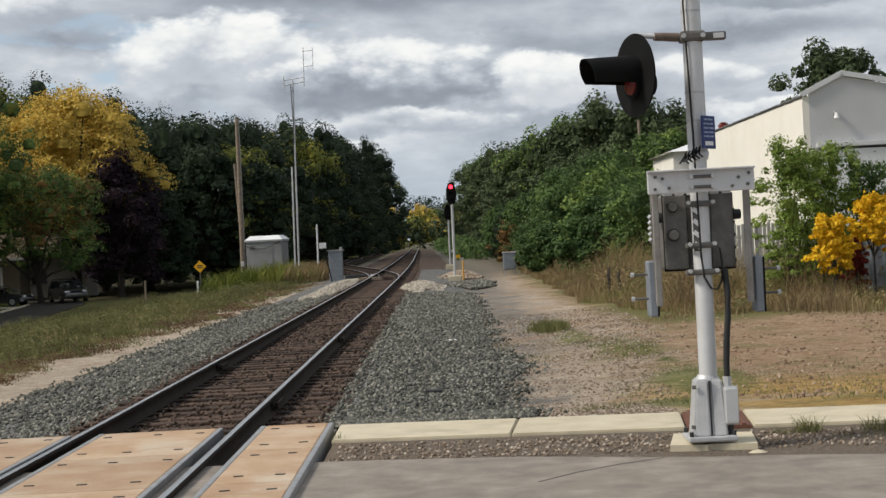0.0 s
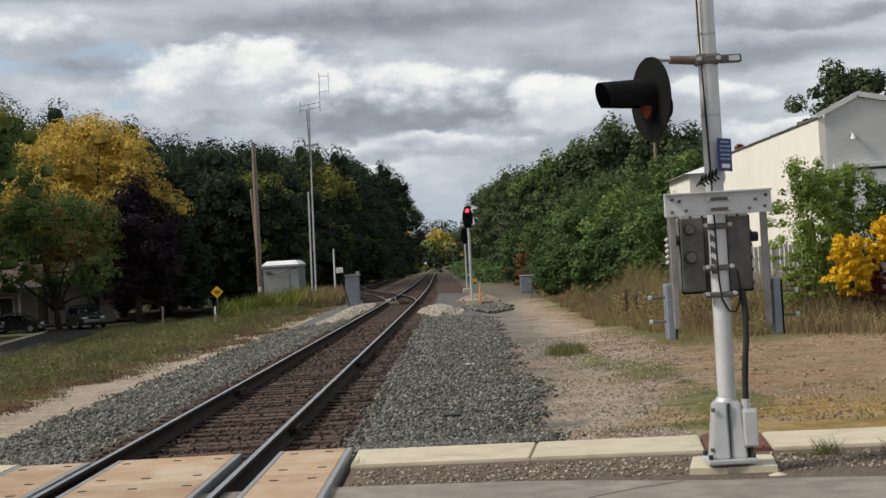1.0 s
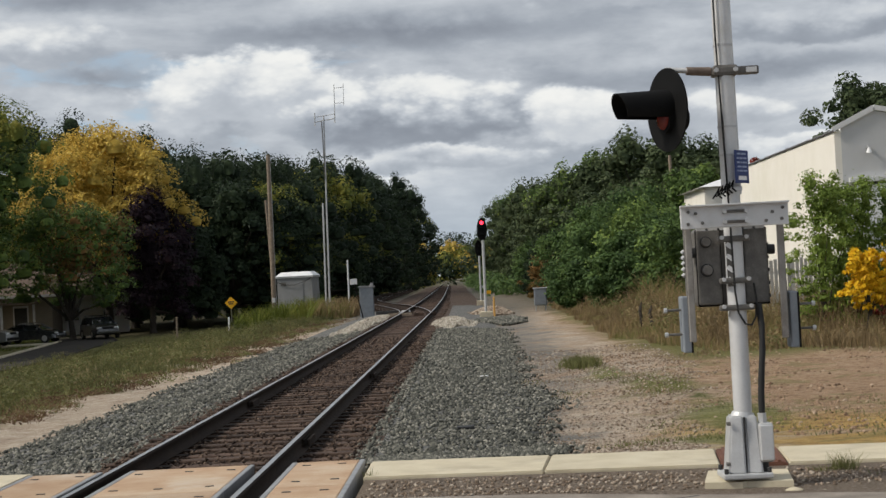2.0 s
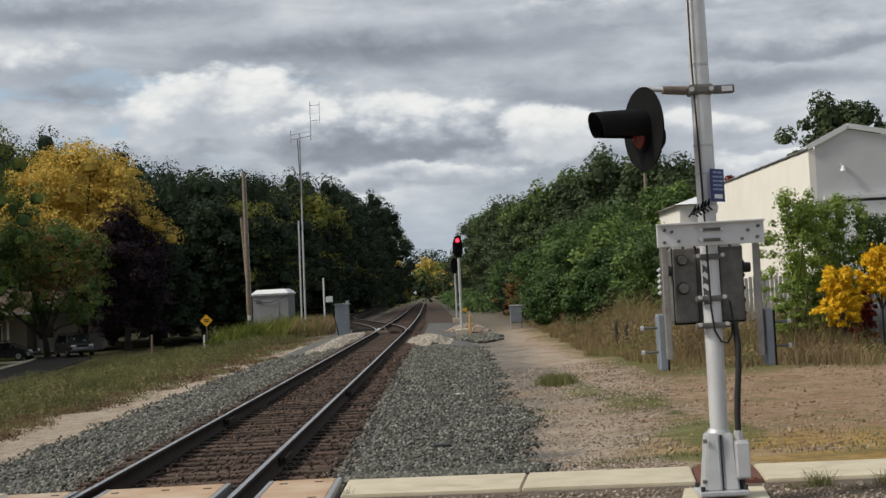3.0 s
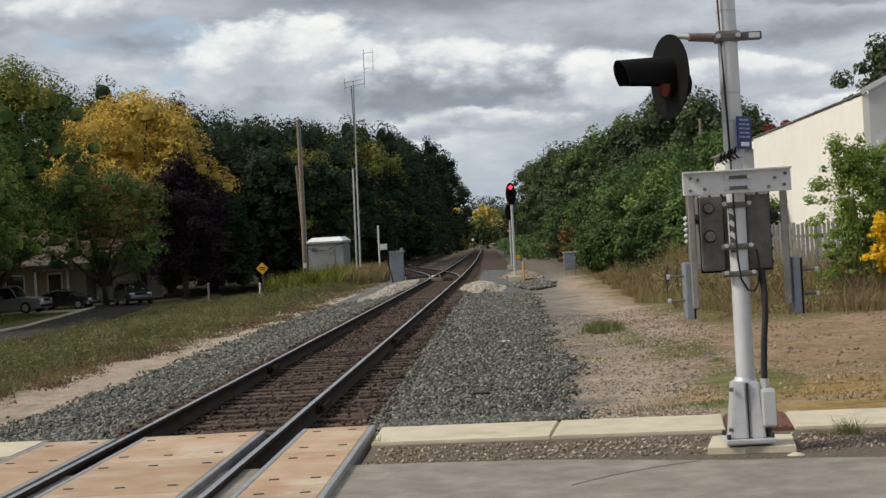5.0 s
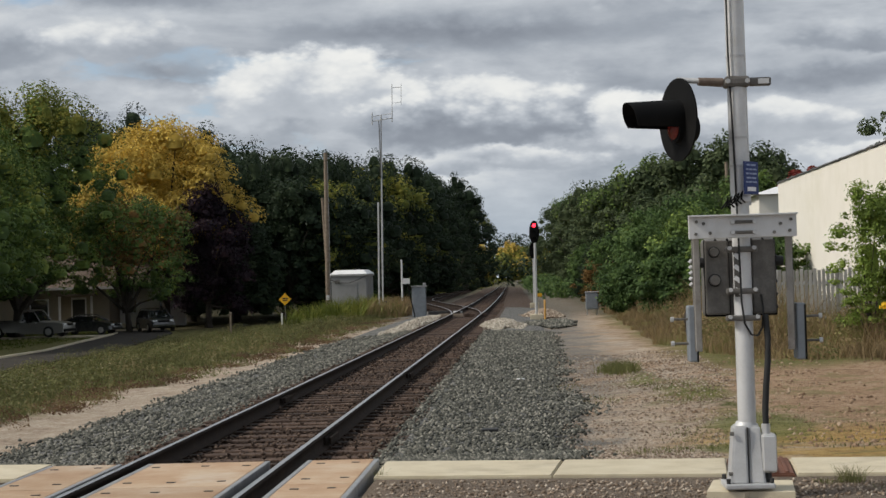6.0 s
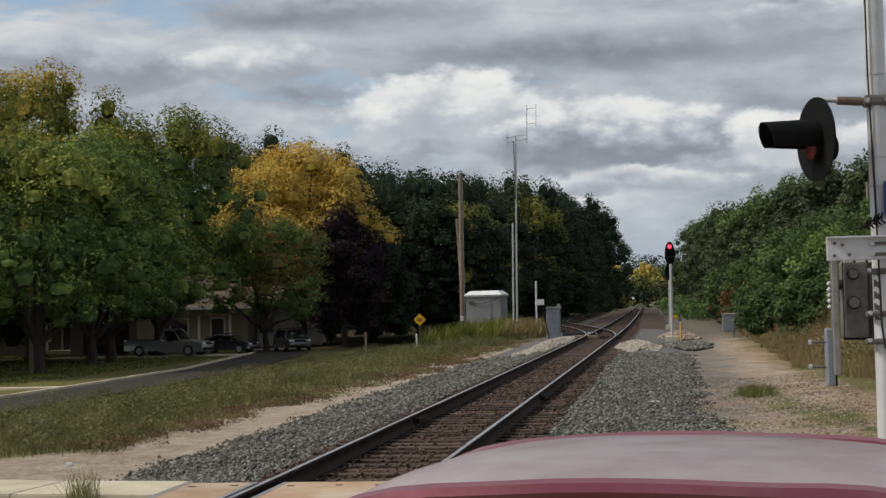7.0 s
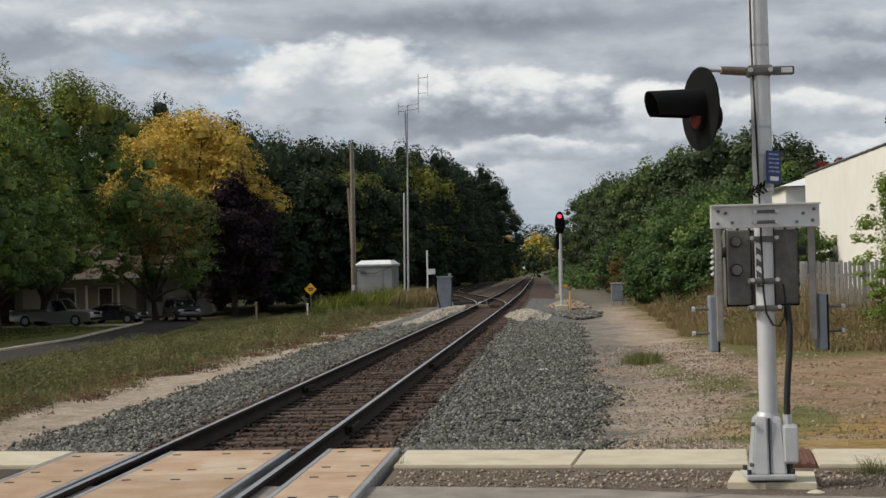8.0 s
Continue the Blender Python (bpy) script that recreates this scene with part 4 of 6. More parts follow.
build_line_signal(0.57, 75.0, -0.3, 3.82, True, "tall railway signal showing one red lamp on a silver mast")
build_line_signal(0.52, 105.0, -0.25, 3.45, False, "dark railway signal on a slim silver mast")


def build_mound(name, label, x, y, rx, ry, h, stone, seed):
    rng = np.random.default_rng(seed)
    n = 4200
    a, r = rng.uniform(0, math.tau, n), rng.uniform(0, 1, n) ** 0.6
    r = r * (1 + 0.18 * np.sin(3 * a + seed) + 0.10 * np.sin(7 * a))
    px, py = x + rx * r * np.cos(a), y + ry * r * np.sin(a)
    pz = np.maximum(ground_height(px, py), -0.30) + h * np.clip(1 - r**2, 0, 1) ** 1.3 + rng.uniform(-0.03, 0.03, n)
    pile = tagged(new(name, stones_mesh(name, np.stack([px, py, pz], 1), rng.uniform(0.03, 0.085, n), stone, seed)), label, "gravel pile", kind="stuff")
    return pile


build_mound("gravel_pile", "low pile of pale gravel beside the rail", -0.95, 65.0, 0.95, 6.5, 0.28, PALE_STONE, 21)
build_mound("gravel_pile", "pale gravel heaped along the rail", -4.75, 72.0, 0.75, 16.0, 0.22, PALE_STONE, 22)
build_mound("gravel_pile", "sandy heap at the foot of a signal", 0.9, 82.0, 1.1, 4.0, 0.30, BROWN_STONE, 23)
build_mound("gravel_pile", "dark broken stone on a low pad", 1.2, 68.0, 1.1, 5.0, 0.05, STONE, 24)


def build_stake():
    s = thing("marker_stake", "short orange marker stake in sandy soil", "stake", (0.98, 76.0, -0.3))
    part("post", rodded((0, 0, -0.1), (0, 0, 0.85), 0.05, seg=10), PIPE, s)
    part("cap", rodded((0, 0, 0.85), (0, 0, 0.9), 0.055, 0.03, seg=10), PIPE, s)


build_stake()


def build_cabinet(x, y, z, w, d, h, label, turn=0.0):
    c = thing("relay_cabinet", label, "cabinet", (x, y, z), turn)
    part("body", boxed((0, 0, 0.25 + h / 2), (w, d, h), bevel=0.02), SLATE, c)
    part("lid", boxed((0, 0, 0.27 + h), (w + 0.08, d + 0.08, 0.05), bevel=0.015), GALV, c)
    part("door", boxed((0, -d / 2 - 0.012, 0.25 + h / 2), (w * 0.86, 0.02, h * 0.9), bevel=0.006), SLATE, c)
    for s in (-1, 1):
        part("leg", boxed((s * w * 0.4, 0, 0.12), (0.06, 0.06, 0.36)), GALV, c)


build_cabinet(3.38, 80.0, -0.25, 0.62, 0.5, 0.85, "grey metal relay cabinet on short legs")


def build_warehouse():
    """A long cream building with its gable towards the street."""
    x0, y0, y1, z0, eave = 11.14, 48.0, 69.0, -0.4, 5.45
    ridge_x, ridge_z, x1, z1 = 12.35, 6.02, 19.5, 4.55
    w = thing("warehouse", "long cream building with a pale grey gable front", "building", (x0, y0, z0))
    o = Vector((x0, y0, z0))

    def add(name, bm, mat, parent=w, label=""):
        bmesh.ops.translate(bm, verts=bm.verts, vec=-o)
        return part(name, bm, mat, parent, label)

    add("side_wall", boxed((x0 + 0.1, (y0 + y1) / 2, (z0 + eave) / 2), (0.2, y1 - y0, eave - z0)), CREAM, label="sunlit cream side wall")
    add("far_wall", boxed((x1 - 0.1, (y0 + y1) / 2, (z0 + z1) / 2), (0.2, y1 - y0, z1 - z0)), CREAM)
    add("rear_wall", boxed(((x0 + x1) / 2, y1 - 0.1, (z0 + z1) / 2), (x1 - x0 - 0.4, 0.2, z1 - z0)), CREAM)
    bm = bmesh.new()
    out = [(x0 + 0.2, z0), (x1 - 0.2, z0), (x1 - 0.2, z1), (ridge_x, ridge_z), (x0 + 0.2, eave + 0.1)]
    a = [bm.verts.new((px, y0, pz)) for px, pz in out]
    b = [bm.verts.new((px, y0 + 0.2, pz)) for px, pz in out]
    for k in range(5):
        bm.faces.new((a[k], a[(k + 1) % 5], b[(k + 1) % 5], b[k]))
    bm.faces.new(a[::-1])
    bm.faces.new(b)
    gable = add("gable_wall", bm, SHADED_GABLE, label="pale grey gable with shade in its colour")
    for (ax, az), (bx, bz), (ra, rb) in (((x0 - 0.05, eave + 0.02), (ridge_x, ridge_z + 0.06), (eave - 0.04, eave + 0.02)), ((ridge_x, ridge_z + 0.06), (x1 + 0.2, z1 + 0.02), (eave + 0.02, z1 + 0.02))):
        ln, ang = math.hypot(bx - ax, rb - ra), math.degrees(math.atan2(rb - ra, bx - ax))
        slope = add("roof_slope", boxed(((ax + bx) / 2 + 0.05, (y0 + y1) / 2 + 0.3, (ra + rb) / 2), (ln, y1 - y0 - 0.2, 0.03), tilt=-ang), ROOFING)
        ln, ang = math.hypot(bx - ax, bz - az), math.degrees(math.atan2(bz - az, bx - ax))
        add("rake_board", boxed(((ax + bx) / 2, y0 - 0.06, (az + bz) / 2 + 0.03), (ln, 0.09, 0.15), tilt=-ang), TRIM, slope)
    bm = tube(bmesh.new(), [(x0 - 0.03, y0 - 0.1 + 0.5 * k, eave + 0.01 + 0.035 * noise.noise((0.9 * k, 2.0, 0.0))) for k in range(43)], 0.035, 6)
    add("eave_edge", bm, ROOFING, label="dark ragged roof edge")
    door = add("sliding_door", boxed((14.2, y0 - 0.06, 1.75), (5.0, 0.07, 4.1)), TINROOF, label="pale metal sliding door")
    add("door_track", boxed((14.3, y0 - 0.10, 3.95), (5.6, 0.16, 0.14), bevel=0.01), TRIM, door)
    add("door_gap", boxed((14.3, y0 - 0.05, 3.83), (5.4, 0.06, 0.08)), DARK, door)
    lamp = add("yard_lamp", rodded((12.12, y0 - 0.02, 4.92), (12.12, y0 - 0.16, 4.92), 0.06, seg=12), GALV, gable)
    add("lamp_bowl", rodded((12.12, y0 - 0.18, 4.9), (12.12, y0 - 0.18, 4.74), 0.035, 0.09, seg=16), WHITE, lamp)


build_warehouse()


def build_annex():
    a = thing("shed", "white low shed with a bright metal hip roof", "shed", (12.75, 77.0, -0.4))
    part("wall", boxed((0, 0, 2.8), (3.6, 7.0, 5.6)), CREAM, a)
    bm = bmesh.new()
    lo = [bm.verts.new(p) for p in ((-2.1, -3.8, 5.6), (2.1, -3.8, 5.6), (2.1, 3.8, 5.6), (-2.1, 3.8, 5.6))]
    hi = [bm.verts.new(p) for p in ((0, -1.8, 6.25), (0, 1.8, 6.25))]
    for f in ((lo[0], lo[1], hi[0]), (lo[1], lo[2], hi[1], hi[0]), (lo[2], lo[3], hi[1]), (lo[3], lo[0], hi[0], hi[1])):
        bm.faces.new(f)
    bm.faces.new(lo[::-1])
    part("roof", bm, TINROOF, a, "bright white metal roof")


build_annex()


FENCEWOOD = surface("weathered_fence_paint", [(0.3, (0.30, 0.29, 0.26)), (0.7, (0.44, 0.42, 0.38))], 4, 50, 0.85, 0.2, vary=0.2)


def build_fence():
    f = thing("picket_fence", "weathered white board fence behind the brush", "fence", (0, 46.0, -0.3))
    slat = finish(boxed((0, 0, 1.05), (0.10, 0.022, 2.1), bevel=0.004), "slat", FENCEWOOD)
    for k in range(30):
        s = new("slat", slat)
        s.parent = f
        s.matrix_basis = pose(7.4 + 0.125 * k, 0, -0.12 + 0.03 * math.sin(k * 2.3))
    for z in (0.5, 1.6):
        part("rail", boxed((9.25, 0.03, z), (3.8, 0.04, 0.09)), TRIM, f)
    for x in (7.45, 9.25, 11.0):
        part("post", boxed((x, 0.08, 1.0), (0.1, 0.1, 2.0)), TRIM, f)


build_fence()


def build_utility_pole(x, y, z, h, r, lean, label, extras=True):
    p = thing("utility_pole", label, "utility pole", (x, y, z))
    part("shaft", rodded((0, 0, -0.5), (lean, 0, h), r, r * 0.72, seg=14), POLE, p, smooth=True)
    if extras:
        part("ground_wire", tube(bmesh.new(), [(r + 0.01, -0.05, 0), (lean * 0.5 + r, -0.05, h * 0.5), (lean + r * 0.75, -0.05, h * 0.95)], 0.015, 5), GALV, p)
        part("meter_box", boxed((lean * 0.15 + 0.02, -r - 0.07, 1.6), (0.22, 0.14, 0.35), bevel=0.02), TRIM, p)
    return p


build_utility_pole(11.6, 90.0, -0.3, 8.2, 0.12, -0.05, "slim weathered wooden utility pole among the trees", False)


# along the left of the line
build_utility_pole(-13.75, 109.0, -0.9, 11.65, 0.18, 0.10, "tall weathered wooden pole behind the hut")
build_utility_pole(-13.75, 110.5, -0.9, 8.6, 0.13, -0.40, "shorter leaning wooden pole", False)


def build_hut():
    h = thing("equipment_hut", "pale aluminium equipment hut with a shallow roof", "hut", (-11.5, 104.5, -0.75), -6)
    part("body", boxed((0, 0, 1.55), (2.35, 2.2, 2.9), bevel=0.02), HUTSKIN, h)
    bm = bmesh.new()
    lo = [bm.verts.new(p) for p in ((-1.27, -1.2, 3.0), (1.27, -1.2, 3.0), (1.27, 1.2, 3.0), (-1.27, 1.2, 3.0))]
    hi = [bm.verts.new(p) for p in ((-0.95, -0.8, 3.28), (0.95, -0.8, 3.28), (0.95, 0.8, 3.28), (-0.95, 0.8, 3.28))]
    for k in range(4):
        bm.faces.new((lo[k], lo[(k + 1) % 4], hi[(k + 1) % 4], hi[k]))
    bm.faces.new(hi)
    bm.faces.new(lo[::-1])
    part("roof", bm, TINROOF, h, "bright shallow metal roof")
    part("roof_edge", boxed((0, 0, 2.93), (2.5, 2.36, 0.10), bevel=0.01), GALV, h)
    d = part("door", boxed((0.1, -1.115, 1.45), (0.9, 0.03, 2.1), bevel=0.005), HUTSKIN, h)
    part("handle", boxed((0.45, -1.14, 1.4), (0.04, 0.04, 0.16)), DARK, d)
    part("vent", boxed((-0.75, -1.11, 2.5), (0.35, 0.03, 0.25)), GREYBOX, h)
    part("service_line", tube(bmesh.new(), [(-1.2, -1.15, 2.65), (-0.6, -1.2, 2.45), (0, -1.22, 2.42), (0.6, -1.2, 2.6), (1.2, -1.15, 2.9)], 0.02, 5), CABLE, h)
    part("plinth", boxed((0, 0, 0.05), (2.2, 2.0, 0.3)), CONCRETE, h)


build_hut()


def build_tower():
    t = thing("antenna_mast", "slender galvanised radio mast with dipole arrays", "antenna mast", (-8.9, 98.0, -0.75))
    part("foot", boxed((0, 0, 0.15), (0.7, 0.7, 0.5), bevel=0.03), CONCRETE, t)
    part("shaft", rodded((0, 0, 0.2), (0.10, 0, 6.6), 0.062, 0.055, seg=12), GALV, t)
    part("upper_shaft", rodded((0.10, 0, 6.5), (0.22, 0, 12.8), 0.052, 0.040, seg=12), GALV, t)
    part("guy_tube", rodded((-0.24, 0.1, 0.2), (-0.12, 0.1, 7.4), 0.058, 0.052, seg=10), GALV, t)
    part("feed_line", rodded((0.12, -0.05, 8.9), (0.08, -0.05, 12.5), 0.03, seg=6), GREYBOX, t)
    part("crossarm", rodded((-0.35, 0, 12.45), (0.90, 0, 12.62), 0.03, seg=8), GALV, t)
    part("crossarm", rodded((-0.35, 0, 12.75), (0.90, 0, 12.90), 0.022, seg=8), GALV, t)
    for x, a, b in ((-0.35, 12.2, 13.0), (0.90, 12.35, 13.15)):
        part("dipole", rodded((x, 0, a), (x + 0.02, 0, b), 0.032, seg=8), GALV, t)
    part("side_mast", rodded((0.92, 0, 13.0), (0.95, 0, 14.75), 0.024, seg=8), GALV, t)
    for z in (13.55, 14.50):
        part("rung", rodded((0.93, 0, z), (1.52, 0, z + 0.03), 0.018, seg=6), GALV, t)
    part("side_dipole", rodded((1.50, 0, 13.4), (1.53, 0, 14.75), 0.016, seg=6), GALV, t)
    part("band", rodded((0.16, 0.05, 0.95), (0.16, 0.05, 1.25), 0.24, seg=12), DARK, t)


build_tower()


def build_switch_machine():
    s = thing("switch_stand", "grey switch machine case with a black lever post", "switch machine", (-6.05, 90.0, -0.5))
    part("case", boxed((0, 0, 0.95), (0.78, 0.55, 1.75), bevel=0.03), SLATE, s)
    part("lid", boxed((0.02, 0, 1.86), (0.9, 0.62, 0.09), bevel=0.02), HUTSKIN, s)
    part("vent", boxed((0.32, -0.1, 1.98), (0.18, 0.2, 0.16), bevel=0.02), HUTSKIN, s)
    part("lever", rodded((-0.22, -0.5, 0.05), (-0.62, -0.4, 2.05), 0.035, seg=8), BLACK, s)
    part("target", boxed((-0.68, -0.40, 2.18), (0.40, 0.03, 0.32), bevel=0.01), TRIM, s)
    part("throw_box", boxed((1.1, -0.2, 0.33), (1.2, 0.4, 0.2), bevel=0.03), DARK, s)
    part("marker", boxed((2.25, -1.6, 0.36), (0.5, 0.16, 0.14), bevel=0.03), WHITE, s)


build_switch_machine()


def build_post(x, y, z, h, r, mat, label):
    p = thing("marker_post", label, "post", (x, y, z))
    part("post", rodded((0, 0, -0.2), (0.03, 0, h), r, seg=10), mat, p)
    part("cap", rodded((0.03, 0, h), (0.03, 0, h + 0.05), r * 1.3, r * 0.7, seg=10), mat, p)


build_post(-7.85, 100.0, -0.7, 3.7, 0.055, TRIM, "slim pale marker post by the switch")
build_post(-18.1, 96.0, -1.3, 1.35, 0.06, POLE, "short grey wooden post in the verge")
build_post(-14.3, 92.0, -1.0, 0.95, 0.05, TRIM, "low white reflector post in the weeds")


def build_warning_sign():
    s = thing("warning_sign", "yellow diamond warning sign on a thin post", "road sign", (-15.33, 100.0, -1.25))
    part("post", rodded((0, 0.03, -0.2), (0, 0.03, 2.35), 0.035, seg=8), GREYBOX, s)
    bm = bmesh.new()
    box(bm, (0, 0, 0), (0.56, 0.012, 0.56), bevel=0.004)
    bmesh.ops.rotate(bm, verts=bm.verts, cent=(0, 0, 0), matrix=Euler((0, radians(45), 0)).to_matrix())
    bmesh.ops.translate(bm, verts=bm.verts, vec=(0, 0, 2.0))
    face = part("panel", bm, YELLOW, s)
    part("writing", boxed((0, -0.012, 2.06), (0.38, 0.006, 0.07)), DARK, face)
    part("writing", boxed((0, -0.012, 1.94), (0.30, 0.006, 0.07)), DARK, face)


build_warning_sign()


def build_street():
    bm = bmesh.new()
    z = -1.40
    prism(bm, [(-24.2, 20), (-20.5, 20), (-20.5, 62), (-21.0, 80), (-24.0, 106), (-36.0, 150), (-40.5, 150), (-28.0, 106), (-24.6, 80), (-24.1, 62)], z - 0.3, z + 0.02)
    tagged(part("street", bm, STREET), "quiet residential asphalt street below the bank", "street", kind="structure")
    kerb = thing("kerb", "pale concrete kerb along the street", "kerb", kind="structure")
    for k in range(26):
        y = 22 + 3.4 * k
        x = -24.3 - 0.5 * float(ease(y, 62, 80)) - 0.131 * max(0.0, y - 80)
        part("kerb_stone", boxed((x, y, z + 0.0), (0.18, 3.40, 0.20), turn=7.5 if y > 80 else 0, bevel=0.02), CONCRETE, kerb)
    bm = bmesh.new()
    for x0, x1, y in ((-42, -28.4, 105.5), (-40, -24.5, 63.5)):
        box(bm, ((x0 + x1) / 2, y, z - 0.02), (x1 - x0, 3.4 if y > 100 else 0.9, 0.10))
    tagged(part("driveway", bm, CONCRETE), "pale concrete driveways across the verge", "driveway", kind="structure")


build_street()

TYRE = surface("tyre_rubber", grey((0.3, 0.015), (0.7, 0.03)), 8, 60, 0.85, 0.1)
RIM = surface("alloy_rim", grey((0.3, 0.35), (0.7, 0.5)), 8, 60, 0.4, 0.05, metal=0.7)
CAR_GLASS = glass("dark_car_glass", (0.012, 0.014, 0.016))
HEADLIGHT = surface("clear_headlight", grey((0.3, 0.55), (0.7, 0.75)), 8, 60, 0.15, 0.02)
TAILLIGHT = surface("red_taillight", [(0.3, (0.25, 0.01, 0.01)), (0.7, (0.35, 0.02, 0.02))], 8, 60, 0.2, 0.02)


def car_paint(name, colour, rough=0.28):
    m = bpy.data.materials.new(name)
    m.use_nodes = True
    g = Net(m.node_tree)
    vec = g.node("ShaderNodeTexCoord").outputs["Object"]
    dust = g.smooth(g.noise(vec, 2.5, 5.0, 0.65), 0.35, 0.75)
    col = g.mix(g.math("MULTIPLY", dust, 0.18), colour, (0.30, 0.27, 0.24))
    r = g.math("ADD", rough, g.math("MULTIPLY", dust, 0.15))
    s = g.node("ShaderNodeBsdfPrincipled", {"Base Color": col, "Roughness": r, "Metallic": 0.45, "Specular IOR Level": 0.6, "Coat Weight": 1.0, "Coat Roughness": 0.16, "Coat IOR": 1.7})
    g.node("ShaderNodeOutputMaterial", {0: s.outputs[0]})
    return m


def loft(bm, stations):
    """A shell through cross-sections: rows of (x, half width, z low, z high, crown, shoulder)."""
    rows = []
    for x, w, z0, z1, crown, sh in stations:
        ring = []
        for a, b in ((1.0, 0.0), (1.0, 0.35), (0.99, 0.7), (0.96, 0.9), (0.82, 1.0)):
            ring.append((w * (a * (1 - sh * b)), z0 + (z1 - z0) * b))
        top = [(w * (1 - sh) * k, z1 + crown * (1 - (k / 0.82) ** 2)) for k in (0.6, 0.3, 0.0)]
        half = ring + top
        full = half + [(-y, z) for y, z in half[-2::-1]]
        rows.append([bm.verts.new((x, y, z)) for y, z in full])
    for a, b in zip(rows, rows[1:]):
        for k in range(len(a) - 1):
            bm.faces.new((a[k], a[k + 1], b[k + 1], b[k]))
        bm.faces.new((a[-1], a[0], b[0], b[-1]))
    bm.faces.new(rows[0])
    bm.faces.new(rows[-1][::-1])
    return bm


def rounded(pts, steps=5):
    """A smooth line through points."""
    p = [Vector(q) for q in pts]
    p = [2 * p[0] - p[1]] + p + [2 * p[-1] - p[-2]]
    out = []
    for a, b, c, d in zip(p, p[1:], p[2:], p[3:]):
        for k in range(steps):
            t = k / steps
            out.append(0.5 * (2 * b + (c - a) * t + (2 * a - 5 * b + 4 * c - d) * t * t + (3 * b - a - 3 * c + d) * t**3))
    return out + [p[-2]]


def quad(bm, *pts):
    return bm.faces.new([bm.verts.new(p) for p in pts])


def build_car(name, label, at, turn, paint, size=(4.7, 1.8, 1.42), cab=(-1.55, 1.25, -0.75, 0.55), hood_z=0.92, boot_z=0.98, bed=False, sheen_mat=None, edge=0.032):
    """A car that faces +x. cab: foot of the rear screen, foot of the windscreen, rear and front of the roof."""
    ln, wd, ht = size
    hl, hw = ln / 2, wd / 2
    c = thing(name, label, "truck" if bed else "car", at, turn)
    if bed:
        st = [(-hl, hw * 0.93, 0.48, boot_z, 0.0, 0.02), (-hl + 0.1, hw, 0.38, boot_z, 0.0, 0.02), (cab[0], hw, 0.36, boot_z, 0.0, 0.02)]
    else:
        st = [(-hl, hw * 0.80, 0.45, boot_z - 0.12, 0.0, 0.05), (-hl + 0.12, hw * 0.95, 0.30, boot_z - 0.02, 0.01, 0.08), (-hl + 0.6, hw, 0.24, boot_z, 0.02, 0.08), (cab[0], hw, 0.22, boot_z, 0.02, 0.07)]
    st += [(0, hw, 0.24, 0.93 + (boot_z - 0.93) * 0.5, 0.02, 0.06), (cab[1], hw, 0.24, hood_z, 0.03, 0.07), (hl - 0.5, hw * 0.98, 0.26, hood_z - 0.09, 0.03, 0.09), (hl - 0.1, hw * 0.92, 0.32, hood_z - 0.2, 0.02, 0.10), (hl, hw * 0.78, 0.42, hood_z - 0.3, 0.0, 0.1)]
    body = part("body", loft(bmesh.new(), st), paint, c, smooth=True)
    if bed:
        part("bed_floor", boxed(((-hl + cab[0]) / 2 + 0.05, 0, boot_z + 0.004), (cab[0] + hl - 0.25, wd - 0.22, 0.012)), BLACK, body)
    zt, zb = ht, 0.90
    # glass house, then the roof and pillars over it
    wt = hw * 0.70
    bm = bmesh.new()
    lo = [(cab[0], hw * 0.90, zb), (cab[1], hw * 0.90, zb)]
    hi = [(cab[2] + 0.10, wt * 0.96, zt - 0.17), (cab[3] - 0.10, wt * 0.96, zt - 0.17)]
    pts = [bm.verts.new((x, s * y, z)) for s in (1, -1) for x, y, z in lo + hi]
    for f in ((0, 1, 3, 2), (4, 6, 7, 5), (0, 2, 6, 4), (1, 5, 7, 3), (2, 3, 7, 6)):
        bm.faces.new([pts[k] for k in f])
    part("glazing", bm, CAR_GLASS, c, "dark glass")
    bm = bmesh.new()
    n, k = 15, 11
    grid = []
    for i in range(n):
        u = i / (n - 1)
        x = cab[2] - 0.03 + (cab[3] - cab[2] + 0.06) * u
        row = []
        for j in range(k):
            v = 2 * j / (k - 1) - 1
            drop = (0.06 if u > 0.5 else 0.13) * (abs(2 * u - 1) ** (2.6 if u > 0.5 else 3.4)) + 0.030 * abs(v) ** 3.0
            row.append(bm.verts.new((x - 0.17 * (abs(v) ** 2.6) * (2 * u - 1), v * (wt + 0.02), zt - drop)))
        grid.append(row)
    for a, b in zip(grid, grid[1:]):
        for j in range(k - 1):
            bm.faces.new((a[j], a[j + 1], b[j + 1], b[j]))
    bmesh.ops.solidify(bm, geom=bm.faces[:], thickness=0.05)
    roof = part("roof", bm, sheen_mat or paint, c, "maroon roof with pale sky sheen in its colour" if sheen_mat else "", smooth=True)
    for s in (-1, 1):
        rail = [(cab[0], s * hw * 0.91, zb + 0.01), (cab[2] + 0.08, s * (wt - 0.01), zt - 0.12), ((cab[2] * 2 + cab[3]) / 3, s * (wt + 0.02), zt - 0.052), ((cab[2] + cab[3] * 2) / 3, s * (wt + 0.02), zt - 0.052), (cab[3] - 0.06, s * (wt - 0.01), zt - 0.105), (cab[1], s * hw * 0.91, zb + 0.01)]
        part("drip_rail", tube(bmesh.new(), rounded(rail), edge, 8), paint, roof, smooth=True)
        trim = [(x, y + s * 0.012, z - edge - 0.013) for x, y, z in rail[1:5]]
